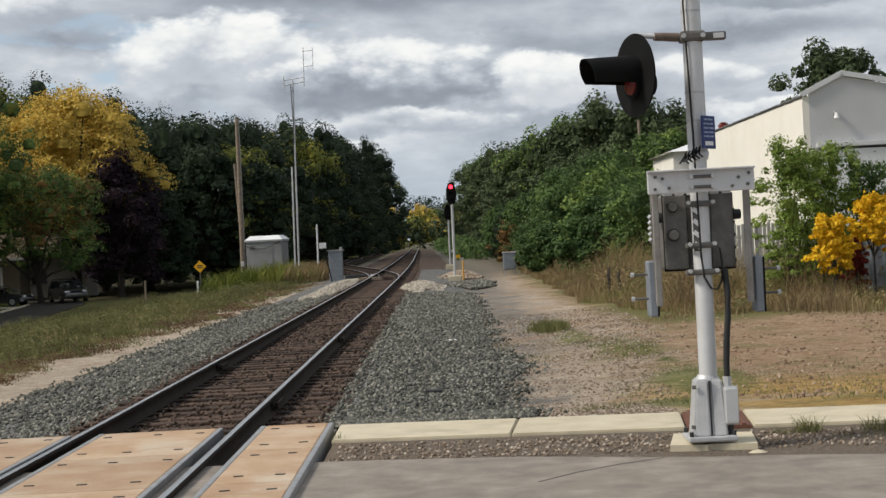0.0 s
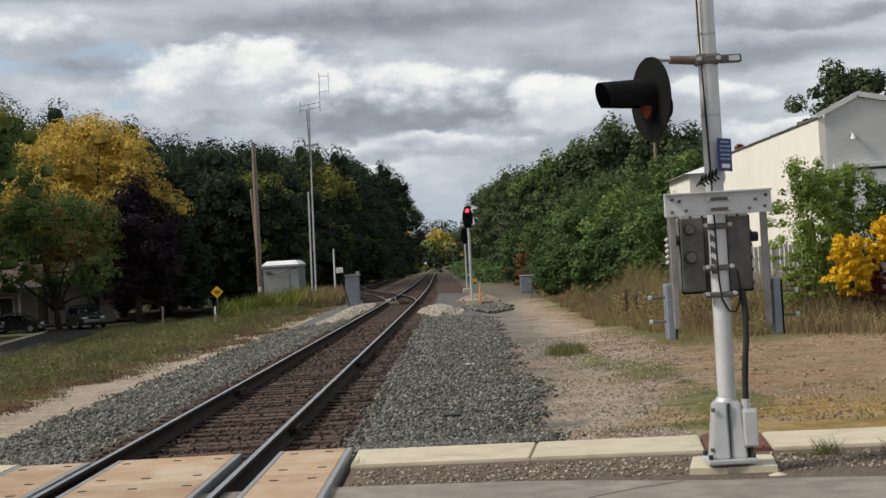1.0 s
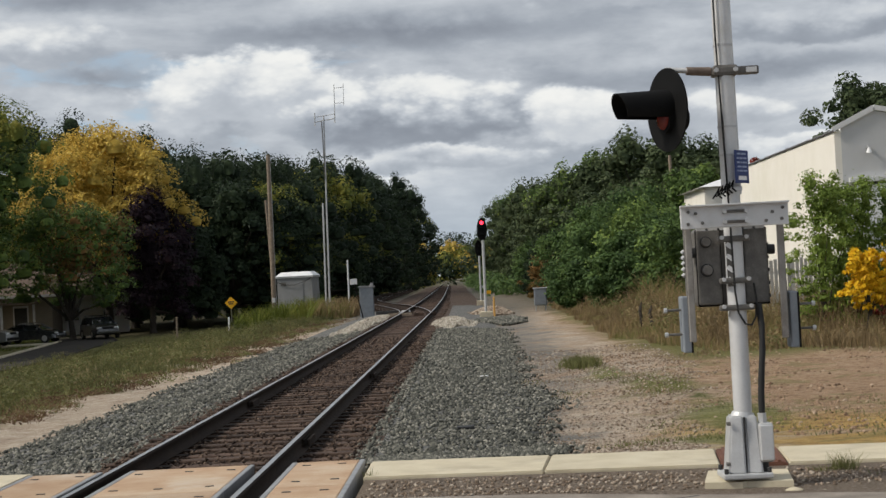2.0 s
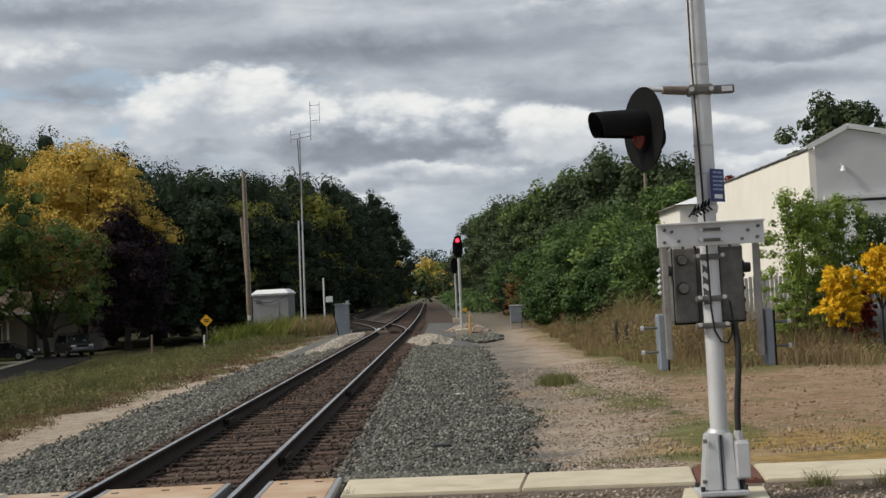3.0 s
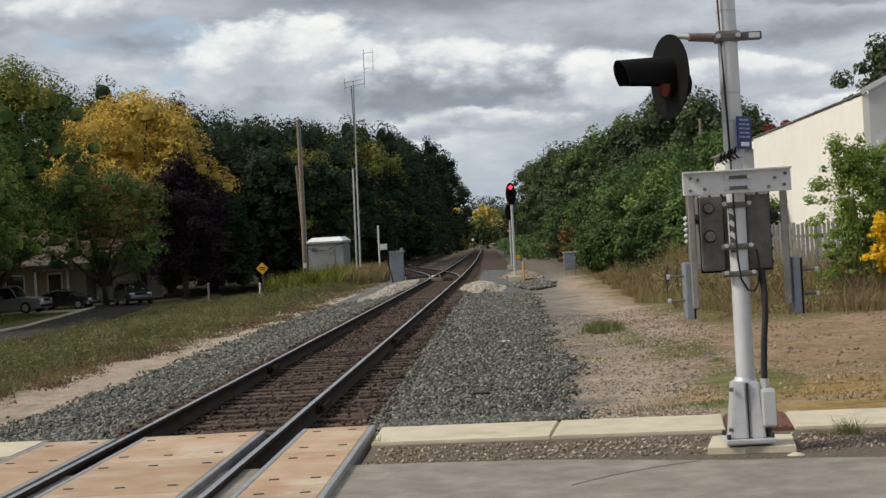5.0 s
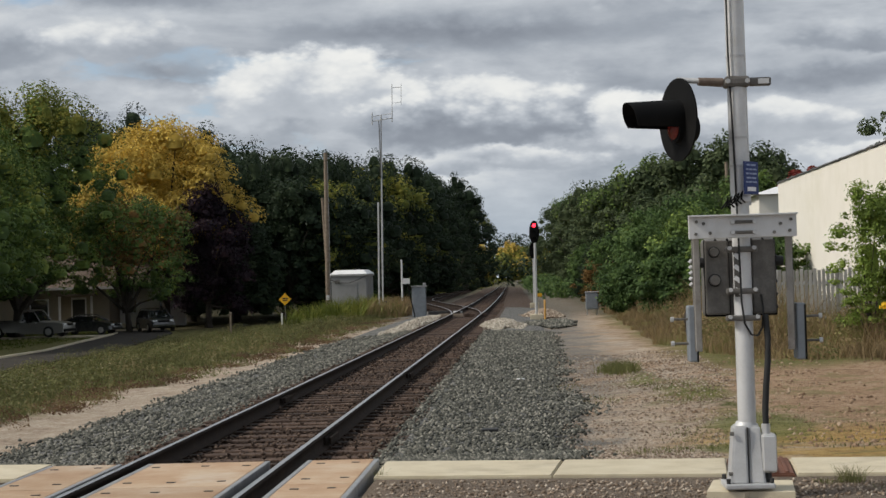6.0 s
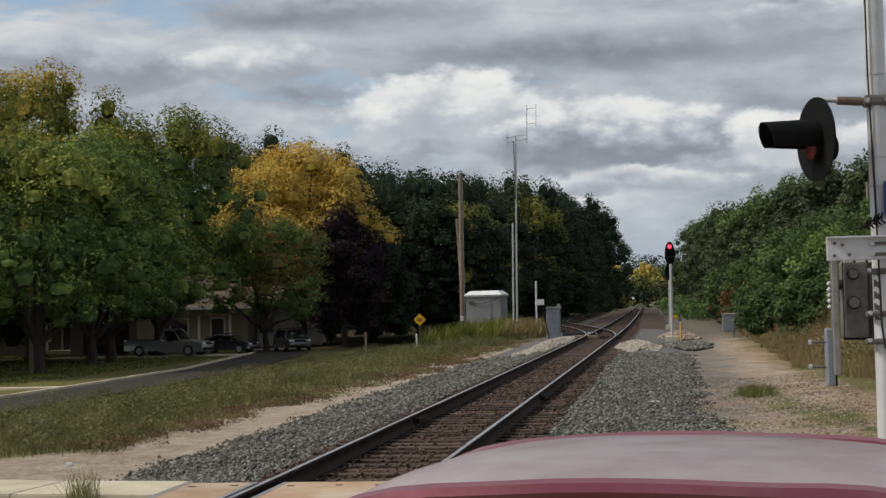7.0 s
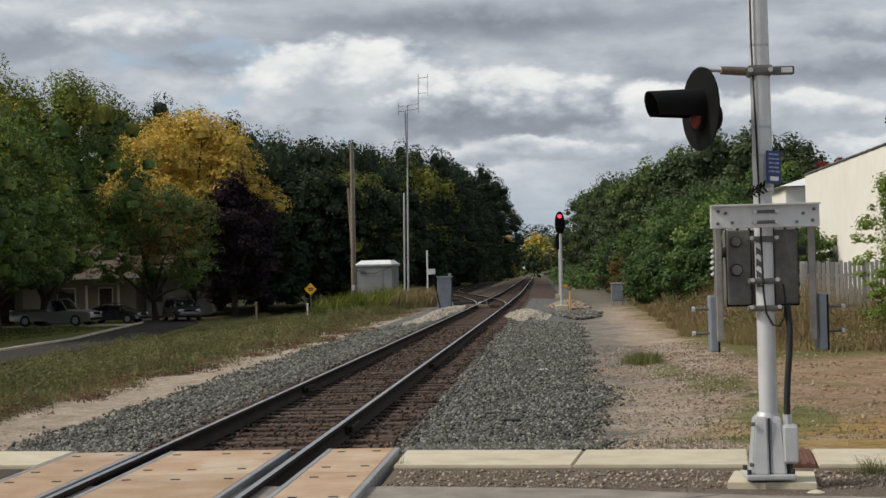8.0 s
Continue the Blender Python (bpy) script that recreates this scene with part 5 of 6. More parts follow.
        part("window_trim", tube(bmesh.new(), rounded(trim), 0.010, 6), SILVER, roof)
        mid = cab[0] * 0.42 + cab[1] * 0.58 - 0.25
        part("pillar", tube(bmesh.new(), [(mid, s * hw * 0.905, zb), (mid - 0.08, s * (wt + 0.015), zt - 0.07)], 0.03, 6), BLACK, roof)
        part("mirror", boxed((cab[1] - 0.35, s * (hw + 0.08), 0.98), (0.12, 0.18, 0.13), bevel=0.03), paint, body)
        part("headlight", boxed((hl - 0.10, s * hw * 0.66, hood_z - 0.26), (0.14, 0.34, 0.13), bevel=0.03), HEADLIGHT, body)
        part("taillight", boxed((-hl + 0.06, s * hw * 0.74, boot_z - 0.2), (0.12, 0.28, 0.15), bevel=0.03), TAILLIGHT, body)
    part("bumper", boxed((hl - 0.03, 0, 0.45), (0.14, wd * 0.86, 0.2), bevel=0.04), BLACK if bed else paint, body)
    part("bumper", boxed((-hl + 0.03, 0, 0.48), (0.14, wd * 0.86, 0.2), bevel=0.04), RIM if bed else paint, body)
    part("grille", boxed((hl - 0.015, 0, hood_z - 0.28), (0.06, wd * 0.42, 0.16), bevel=0.02), BLACK, body)
    r = 0.37 if bed else 0.32
    for x in (-hl + ln * 0.20, hl - ln * 0.185):
        for s in (-1, 1):
            y = s * (hw - 0.09)
            w = part("wheel", rodded((x, y - 0.10, r), (x, y + 0.10, r), r, seg=24), TYRE, c, smooth=True)
            part("rim", rodded((x, y + s * 0.085, r), (x, y + s * 0.108, r), r * 0.62, seg=18), RIM, w)
    return c


MAROON = car_paint("maroon_paint", (0.20, 0.010, 0.032))
CHARCOAL = car_paint("charcoal_paint", (0.018, 0.020, 0.022))
PEWTER = car_paint("pewter_paint", (0.24, 0.235, 0.22))
# pale sky reflection on the maroon roof, put into the base colour
ROOF_SHEEN = surface("sky_sheen_on_roof", [(0.3, (0.52, 0.37, 0.39)), (0.5, (0.68, 0.56, 0.57)), (0.7, (0.80, 0.72, 0.72))], 1.1, 5.0, 0.22, 0.0, spec=0.9)
# brown wall darkened in colour for the deep shade round this house
SHADED_SIDING = surface("deep_shade_siding", [(0.3, (0.10, 0.085, 0.065)), (0.7, (0.15, 0.125, 0.10))], 1.0, 40, 0.85, 0.1)

build_car("pickup_truck", "pewter grey pickup truck parked on a driveway", (-33.4, 104.6, -1.36), -10, PEWTER, (6.0, 1.98, 1.86), (-0.35, 1.35, -0.15, 0.75), 1.10, 1.12, True)
build_car("sedan", "dark parked sedan beside the truck", (-30.3, 107.6, -1.36), -10, CHARCOAL, (4.5, 1.75, 1.42))
build_car("parked_suv", "dark compact sport utility car facing the street", (-26.4, 111.2, -1.36), -62, CHARCOAL, (4.5, 1.85, 1.66), (-2.05, 1.2, -1.75, 0.5), 1.02, 1.05)

SIDING = surface("white_siding", [(0.3, (0.66, 0.66, 0.64)), (0.7, (0.78, 0.78, 0.75))], 1.0, 40, 0.8, 0.1)
# tan siding with the shade under the trees mixed into its colour
SHADED_TAN = surface("shaded_tan_siding", [(0.3, (0.20, 0.175, 0.14)), (0.7, (0.27, 0.235, 0.19))], 1.0, 40, 0.8, 0.1)
SHINGLE = surface("brown_shingle", [(0.3, (0.10, 0.075, 0.06)), (0.7, (0.17, 0.13, 0.105))], 4, 60, 0.95, 0.4)
PANE = glass("dark_window", (0.010, 0.012, 0.014))


def build_house(at, turn, w, d, wall_h, roof_h, wall_mat, label, windows, door_x):
    h = thing("house", label, "house", at, turn)
    wall = part("wall", boxed((0, 0, wall_h / 2), (w, d, wall_h)), wall_mat, h)
    bm = bmesh.new()
    for k in range(int(wall_h / 0.22)):
        box(bm, (0, -d / 2 - 0.006, 0.12 + 0.22 * k), (w, 0.016, 0.02))
    tagged(part("lap_lines", bm, wall_mat, wall), kind="stuff")
    bm = bmesh.new()
    a = [bm.verts.new(p) for p in ((-w / 2 - 0.4, -d / 2 - 0.45, wall_h - 0.05), (w / 2 + 0.4, -d / 2 - 0.45, wall_h - 0.05), (w / 2 + 0.4, d / 2 + 0.45, wall_h - 0.05), (-w / 2 - 0.4, d / 2 + 0.45, wall_h - 0.05))]
    b = [bm.verts.new(p) for p in ((-w / 2 - 0.4, 0, wall_h + roof_h), (w / 2 + 0.4, 0, wall_h + roof_h))]
    for f in ((a[0], a[1], b[1], b[0]), (a[2], a[3], b[0], b[1]), (a[0], b[0], a[3]), (a[1], a[2], b[1]), (a[3], a[2], a[1], a[0])):
        bm.faces.new(f)
    roof = part("roof", bm, SHINGLE, h)
    part("fascia", boxed((0, -d / 2 - 0.46, wall_h - 0.05), (w + 0.8, 0.04, 0.18)), TRIM, roof)
    part("chimney", boxed((w * 0.2, 0.5, wall_h + roof_h), (0.6, 0.6, 1.2)), BRICKRED, roof)
    for x, z, ww, wh in windows:
        win = part("window", boxed((x, -d / 2 - 0.02, z), (ww + 0.16, 0.06, wh + 0.16)), TRIM, h)
        part("pane", boxed((x, -d / 2 - 0.05, z), (ww, 0.02, wh)), PANE, win)
        part("sill", boxed((x, -d / 2 - 0.07, z - wh / 2 - 0.1), (ww + 0.3, 0.14, 0.06)), TRIM, win)
    dr = part("door", boxed((door_x, -d / 2 - 0.03, 1.35), (0.95, 0.06, 2.1)), DARK, h)
    part("door_frame", boxed((door_x, -d / 2 - 0.012, 1.4), (1.15, 0.05, 2.3)), TRIM, dr)
    part("porch_slab", boxed((door_x, -d / 2 - 0.9, 0.15), (2.6, 1.8, 0.3)), CONCRETE, h)
    porch = part("porch_roof", boxed((door_x, -d / 2 - 0.9, 2.75), (2.8, 2.0, 0.16)), SHINGLE, h)
    for s in (-1.2, 1.2):
        part("porch_post", boxed((door_x + s, -d / 2 - 1.7, 1.45), (0.16, 0.16, 2.5)), TRIM, porch)


build_house((-37.5, 124.0, -1.4), 8, 9.5, 8.0, 3.3, 2.6, SHADED_TAN, "tan sided house with a covered porch behind trees", ((-3.2, 1.75, 1.0, 1.35), (-0.6, 1.75, 1.3, 1.35)), 2.4)
build_house((-33.2, 131.0, -1.4), 12, 9.0, 8.0, 3.1, 2.2, SIDING, "white sided house half hidden by trees", ((-2.6, 1.8, 1.1, 1.3), (0.0, 1.8, 1.1, 1.3), (2.9, 1.8, 0.8, 1.2)), -1.4)
build_house((-49.0, 120.0, -1.4), 4, 10.0, 8.0, 3.0, 2.2, SHADED_SIDING, "low dark-roofed house with deep shade in its wall colour", ((-2.6, 1.7, 1.2, 1.2), (1.5, 1.7, 1.2, 1.2)), 3.6)


def build_garage():
    g = thing("garage", "small brown-doored white garage behind the truck", "garage", (-41.0, 114.5, -1.4), 4)
    # white wall given the darkened tan, to look shaded
    part("wall", boxed((0, 0, 1.35), (5.0, 5.0, 2.7)), SHADED_TAN, g)
    part("roof", boxed((0, 0, 2.8), (5.5, 5.5, 0.25), bevel=0.04), SHINGLE, g)
    d = part("door", boxed((0.2, -2.53, 1.15), (3.4, 0.06, 2.2)), TIE, g)
    for k in range(4):
        part("door_panel", boxed((0.2, -2.57, 0.35 + 0.53 * k), (3.2, 0.03, 0.47)), TIE, d)


build_garage()


def build_street_lamp():
    s = thing("street_lamp", "grey street lamp on a wooden pole among maples", "street lamp", (-33.3, 80.6, -1.4))
    part("pole", rodded((0, 0, -0.3), (0, 0, 8.2), 0.13, 0.10, seg=12), POLE, s)
    part("arm", tube(bmesh.new(), [(0, 0, 6.9), (1.2, -0.3, 7.3), (3.2, -0.8, 7.4)], 0.03, 6), GALV, s)
    part("head", boxed((3.45, -0.85, 7.38), (0.6, 0.26, 0.14), bevel=0.04), TRIM, s)


build_street_lamp()


# trees, shrubs and weeds
GREEN = leafy("green_leaves", [(0.0, (0.041, 0.068, 0.027)), (0.4, (0.092, 0.146, 0.043)), (0.75, (0.182, 0.257, 0.062)), (1.0, (0.351, 0.405, 0.092))])
THICKET = leafy("thicket_leaves", [(0.0, (0.034, 0.059, 0.024)), (0.45, (0.075, 0.126, 0.041)), (0.8, (0.130, 0.199, 0.057)), (1.0, (0.227, 0.273, 0.081))])
BUSH = leafy("yellowish_bush_leaves", [(0.0, (0.095, 0.136, 0.033)), (0.45, (0.203, 0.280, 0.058)), (0.8, (0.338, 0.424, 0.098)), (1.0, (0.486, 0.544, 0.143))], 0.1, 0.3)
SAGE = leafy("sage_green_leaves", [(0.0, (0.035, 0.051, 0.025)), (0.5, (0.070, 0.096, 0.045)), (1.0, (0.131, 0.159, 0.070))])
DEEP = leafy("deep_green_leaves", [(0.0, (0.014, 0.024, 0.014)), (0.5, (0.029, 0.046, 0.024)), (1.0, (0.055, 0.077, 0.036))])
OLIVE = leafy("olive_leaves", [(0.0, (0.067, 0.083, 0.021)), (0.5, (0.164, 0.187, 0.039)), (1.0, (0.374, 0.322, 0.060))])
GOLD = leafy("gold_leaves", [(0.0, (0.205, 0.158, 0.040)), (0.4, (0.464, 0.331, 0.070)), (0.75, (0.713, 0.499, 0.105)), (1.0, (0.886, 0.662, 0.170))])
PLUM = leafy("plum_leaves", [(0.0, (0.011, 0.008, 0.012)), (0.6, (0.029, 0.017, 0.024)), (1.0, (0.066, 0.035, 0.038))])
RUSSET = leafy("russet_leaves", [(0.0, (0.078, 0.062, 0.024)), (0.5, (0.195, 0.119, 0.042)), (1.0, (0.416, 0.213, 0.072))])
# yellow-green that carries sunlight in its colour on the maple tops
FRESH_LIT = leafy("fresh_sunlit_leaves", [(0.0, (0.080, 0.110, 0.024)), (0.45, (0.200, 0.240, 0.048)), (0.8, (0.360, 0.370, 0.075)), (1.0, (0.54, 0.46, 0.105))])
AMBER = leafy("amber_leaves", [(0.0, (0.46, 0.25, 0.012)), (0.5, (0.78, 0.49, 0.02)), (1.0, (0.88, 0.66, 0.07))])
WINE = leafy("wine_red_leaves", [(0.0, (0.06, 0.012, 0.012)), (0.5, (0.16, 0.025, 0.02)), (1.0, (0.34, 0.06, 0.03))])


def leaf_cloud(blobs, n, size, seed, floor=-99.0, fuzz=0.06):
    """Leaf blades on and in a set of lobes: rows of (x, y, z, rx, ry, rz)."""
    rng = np.random.default_rng(seed)
    blobs = np.asarray(blobs, float)
    w = (blobs[:, 3] * blobs[:, 4] + blobs[:, 3] * blobs[:, 5]) ** 1.0
    b = blobs[rng.choice(len(blobs), n, p=w / w.sum())]
    d = rng.normal(size=(n, 3))
    d /= np.linalg.norm(d, axis=1)[:, None]
    d[:, 2] = np.where(d[:, 2] < -0.35, -d[:, 2], d[:, 2])
    r = rng.uniform(0.30, 1.0, n) ** 0.30 * (1 + fuzz * rng.normal(size=n))
    p = b[:, :3] + d * b[:, 3:] * r[:, None]
    p[:, 2] = np.maximum(p[:, 2], floor + rng.uniform(0, 0.3, n))
    # each blade: a folded lozenge, facing mostly outward and up
    nrm = d + 0.50 * rng.normal(size=(n, 3)) + (0, 0, 0.30)
    nrm /= np.linalg.norm(nrm, axis=1)[:, None]
    t = np.cross(nrm, rng.normal(size=(n, 3)))
    t /= np.linalg.norm(t, axis=1)[:, None]
    s = np.cross(nrm, t)
    k = (size * rng.uniform(0.55, 1.35, n))[:, None]
    v = np.stack([p - t * k, p + s * k * 0.55 + nrm * k * 0.12, p + t * k * 1.1, p - s * k * 0.55 + nrm * k * 0.12], 1)
    return v.reshape(-1, 3), np.arange(4 * n).reshape(-1, 4)


def clump_cores(blobs, seed, scale=0.80):
    """The dense dark inside of each leaf clump: rough closed lumps under the leaves."""
    rng = np.random.default_rng(seed)
    k = (-1.0, 0.0, 1.0)
    grid = np.array([(a, b, c) for a in k for b in k for c in k if (a, b, c) != (0.0, 0.0, 0.0)])
    find = {tuple(v): i for i, v in enumerate(grid)}
    quads = []
    for axis in range(3):
        for side in (-1.0, 1.0):
            for p in (-1.0, 0.0):
                for q in (-1.0, 0.0):
                    ring = []
                    for du, dv in ((0, 0), (1, 0), (1, 1), (0, 1)):
                        w = [p + du, q + dv]
                        w.insert(axis, side)
                        ring.append(find[tuple(w)])
                    quads.append(ring)
    ball = grid / np.linalg.norm(grid, axis=1)[:, None]
    b = np.asarray(blobs, float)
    v = b[:, None, :3] + ball[None] * b[:, None, 3:] * scale * rng.uniform(0.80, 1.08, (len(b), 26, 1))
    f = np.array(quads)[None] + 26 * np.arange(len(b))[:, None, None]
    return v.reshape(-1, 3), f.reshape(-1, 4)


def crown_lobes(h, r, base, rng, lobes, shape=1.0):
    """Leaf clumps over an uneven crown from base to h, with hollows between the boughs."""
    out = []
    p1, p2, p3 = (rng.uniform(0, math.tau) for _ in range(3))
    for k in range(lobes):
        u = (k + 0.5) / lobes
        a = k * 2.39996 + rng.uniform(-0.35, 0.35)
        ring = r * math.sin(math.pi * min(0.97, 0.17 + 0.77 * u**shape)) ** 0.62
        ring *= 1 + 0.20 * math.sin(3 * a + p1 + 5 * u) + 0.13 * math.sin(5 * a + p2 - 7 * u)
        q = ring * (rng.uniform(0.74, 1.0) if rng.random() < 0.8 else rng.uniform(0.25, 0.7))
        s = r * rng.uniform(0.15, 0.29)
        z = base + (h - base) * (0.06 + 0.88 * u + 0.05 * math.sin(2 * a + p3)) - (0.25 * s if u > 0.9 else 0)
        out.append((q * math.cos(a), q * math.sin(a), z, s * rng.uniform(0.8, 1.3), s * rng.uniform(0.8, 1.3), s * rng.uniform(0.6, 0.95) * (1.0 + 0.8 * max(0.0, u - 0.65) / 0.35)))
    out.append((0, 0, base + (h - base) * 0.50, r * 0.60, r * 0.60, (h - base) * 0.38))
    return out


def build_tree(x, y, h, r, base, leaves, label, seed, n=7000, size=0.22, lobes=18, name="tree", group="", trunk_r=None, z=None, shape=1.0, second=None):
    rng = random.Random(seed)
    z = float(ground_height(x, y)) if z is None else z
    t = thing(name, label, "tree" if name == "tree" else "shrub", (x, y, z), 0.0, group)
    tr = trunk_r or 0.024 * h
    bm = bmesh.new()
    lean = (rng.uniform(-0.3, 0.3), rng.uniform(-0.3, 0.3))
    fork = min(base * 0.7, 2.1) if base > 1.5 else base + (h - base) * 0.10
    rod(bm, (0, 0, -0.3), (0, 0, 0.3), tr * 1.45, tr * 1.05, 10)
    rod(bm, (0, 0, 0.25), (lean[0] * 0.4, lean[1] * 0.4, fork), tr * 1.06, tr * 0.75, 10)
    blobs = crown_lobes(h, r, base, rng, lobes, shape)
    for bx, by, bz, *_ in blobs[:: max(1, lobes // 9)]:
        mid = (bx * 0.4 + lean[0] * 0.4, by * 0.4 + lean[1] * 0.4, fork + (bz - fork) * 0.55)
        rod(bm, (lean[0] * 0.4, lean[1] * 0.4, fork - 0.25), mid, tr * 0.62, tr * 0.34, 7)
        rod(bm, mid, (bx, by, bz), tr * 0.3, tr * 0.08, 6)
    part("trunk", bm, BARK, t)
    v, f = leaf_cloud(blobs, n, size, seed, fuzz=0.06 if name == "tree" else 0.2)
    cv, cf = clump_cores(blobs, seed + 7000, 0.52 if leaves in (DEEP, SAGE) else 0.40)
    me = raw_mesh("crown", np.concatenate([v, cv]), np.concatenate([f, cf + len(v)]), [leaves] + ([second] if second else []))
    if second:
        lead = np.concatenate([v.reshape(-1, 4, 3)[:, 0], cv[cf[:, 0]]])
        me.polygons.foreach_set("material_index", noise_band(lead, seed).astype(np.int32))
    o = new("crown", me)
    o.parent = t
    return t


def noise_band(p, seed):
    """1 where a second leaf colour shows: uneven patches, more towards the top, like sunlit crowns."""
    a = np.sin(p[:, 0] * 1.1 + seed) * np.sin(p[:, 1] * 0.9 + 2 * seed) + np.sin(p[:, 2] * 0.8 + seed)
    rng = np.random.default_rng(seed)
    hi = p[:, 2].max()
    return (a * 0.55 + 2.2 * (p[:, 2] / hi - 0.72) + 0.35 * rng.normal(size=len(p))) > 0.25


# the row of maples along the street
STREET_TREES = (
    (-32.6, 80.0, 12.2, 5.6, 2.5, GREEN, "spreading green street maple", FRESH_LIT),
    (-34.1, 91.7, 13.2, 4.8, 2.4, GREEN, "green street maple with a dark trunk", FRESH_LIT),
    (-34.6, 96.4, 14.6, 4.8, 2.6, GREEN, "slim street maple with a sunlit yellow tint at the top", FRESH_LIT),
    (-34.8, 106.4, 16.8, 6.6, 2.8, GREEN, "tall green street maple with yellowing crown", OLIVE),
    (-43.0, 104.0, 19.8, 7.0, 3.0, OLIVE, "large maple turning gold at the crown", GOLD),
    (-41.0, 86.0, 17.5, 5.4, 2.6, OLIVE, "tall maple with russet patches", GOLD),
)
for k, (x, y, h, r, b, m, lab, m2) in enumerate(STREET_TREES):
    build_tree(x, y, h, r, b, m, lab, 100 + k, int(310 * r * h), 0.115, 150, group="street maples", second=m2)
build_tree(-28.6, 124.0, 15.7, 6.0, 5.4, GOLD, "broad golden maple in autumn colour", 120, 30000, 0.125, 130, second=GOLD)
build_tree(-35.0, 134.0, 15.5, 5.6, 4.0, OLIVE, "yellow-green maple behind the golden one", 121, 14000, 0.15, 100, second=GOLD)
build_tree(-24.6, 121.0, 10.6, 3.4, 1.0, PLUM, "dark purple-leaved maple by the street", 122, 18000, 0.12, 100)
build_tree(-28.9, 113.5, 9.4, 4.6, 2.4, GREEN, "small street tree with russet tips", 123, 15000, 0.11, 90, second=RUSSET)
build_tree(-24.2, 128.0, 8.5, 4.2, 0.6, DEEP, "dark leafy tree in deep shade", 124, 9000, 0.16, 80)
# trees added among and behind the houses, mostly out of view, to block the sun
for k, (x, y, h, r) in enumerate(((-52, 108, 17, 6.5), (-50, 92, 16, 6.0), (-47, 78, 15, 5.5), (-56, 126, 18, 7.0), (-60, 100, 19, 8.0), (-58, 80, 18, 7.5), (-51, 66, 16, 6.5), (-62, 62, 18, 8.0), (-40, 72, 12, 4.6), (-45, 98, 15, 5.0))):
    build_tree(x, y, h, r, 1.2, DEEP, "dense dark tree added to shade the houses", 140 + k, 6500, 0.24, 70, group="shade trees by the houses")

# dark woods that close in on the left of the line
WOODS_LEFT = (
    (-28, 150, 16.6, 7.0), (-22.5, 146, 15.4, 6.0), (-34, 160, 17.6, 7.0), (-18.2, 150, 15.0, 5.6), (-24, 166, 16.8, 6.5), (-17.0, 138, 11.5, 4.6),
    (-15.3, 165, 15.0, 5.2), (-19, 182, 17.5, 6.0), (-14.2, 186, 16.4, 5.2), (-13.0, 205, 16.6, 5.0), (-11.5, 226, 17.2, 5.0), (-10.2, 246, 16.0, 4.6), (-10.6, 270, 15.0, 4.6),
    (-20.5, 136, 12.0, 4.6), (-25.5, 138, 14.0, 5.2), (-16.5, 200, 16.0, 5.5), (-13.8, 172, 8.0, 3.6), (-12.2, 192, 7.0, 3.4), (-30.5, 142, 17.0, 5.5), (-40, 150, 20.0, 7.0), (-50, 150, 19.0, 8.0),
)
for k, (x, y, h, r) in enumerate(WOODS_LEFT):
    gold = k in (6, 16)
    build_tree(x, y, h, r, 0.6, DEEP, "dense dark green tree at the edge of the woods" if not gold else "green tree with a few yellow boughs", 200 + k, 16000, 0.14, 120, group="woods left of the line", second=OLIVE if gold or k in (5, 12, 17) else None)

# woods and scrub on the right
WOODS_RIGHT = (
    (9.6, 118, 10.3, 3.6, SAGE), (11.8, 104, 10.6, 4.0, SAGE), (13.9, 98, 9.6, 3.6, SAGE), (8.4, 132, 10.0, 3.8, SAGE), (8.0, 150, 10.4, 4.2, SAGE), (7.4, 172, 11.2, 4.4, SAGE), (7.0, 198, 12.0, 4.6, SAGE),
    (6.6, 226, 12.8, 4.8, SAGE), (6.4, 255, 13.6, 5.0, SAGE), (14.6, 120, 10.5, 4.4, SAGE), (12.6, 88, 7.2, 2.6, GREEN), (16.6, 108, 8.5, 3.6, SAGE), (13.0, 140, 11.0, 4.6, SAGE),
)
for k, (x, y, h, r, m) in enumerate(WOODS_RIGHT):
    build_tree(x, y, h, r, 0.4, m, "dense green tree beside the line", 300 + k, 11500, 0.135, 110, group="woods right of the line", second=GREEN if k % 3 == 0 else None)
SCRUB = (
    (6.4, 84, 4.4, 2.2, THICKET), (8.0, 76, 4.9, 2.3, GREEN), (8.9, 70, 4.3, 2.0, THICKET), (8.9, 88, 6.0, 2.4, THICKET), (6.0, 96, 4.6, 2.2, THICKET), (5.6, 110, 4.6, 2.0, DEEP), (7.4, 92, 5.8, 2.2, THICKET),
    (5.2, 126, 4.4, 2.0, THICKET), (5.0, 145, 4.5, 2.0, SAGE), (8.4, 64, 3.6, 1.7, GREEN), (7.2, 70, 3.4, 1.6, THICKET), (9.9, 62, 3.4, 1.6, GREEN), (9.0, 84, 6.4, 2.4, THICKET), (5.3, 78, 2.4, 1.3, THICKET), (6.2, 68, 2.5, 1.3, THICKET), (4.8, 100, 2.8, 1.4, RUSSET),
)
for k, (x, y, h, r, m) in enumerate(SCRUB):
    build_tree(x, y, h, r, 0.0, m, "rounded green shrub in the scrub beside the line", 400 + k, 7000, 0.085, 80, name="shrub", group="scrub right of the line", trunk_r=0.06)
build_tree(18.3, 72.0, 9.6, 2.4, 5.2, SAGE, "round-headed tree behind the cream building", 430, 7000, 0.11, 60)
build_tree(15.4, 86.0, 7.6, 1.5, 3.0, WINE, "small red-leaved tree behind the roof", 431, 3500, 0.11, 40)
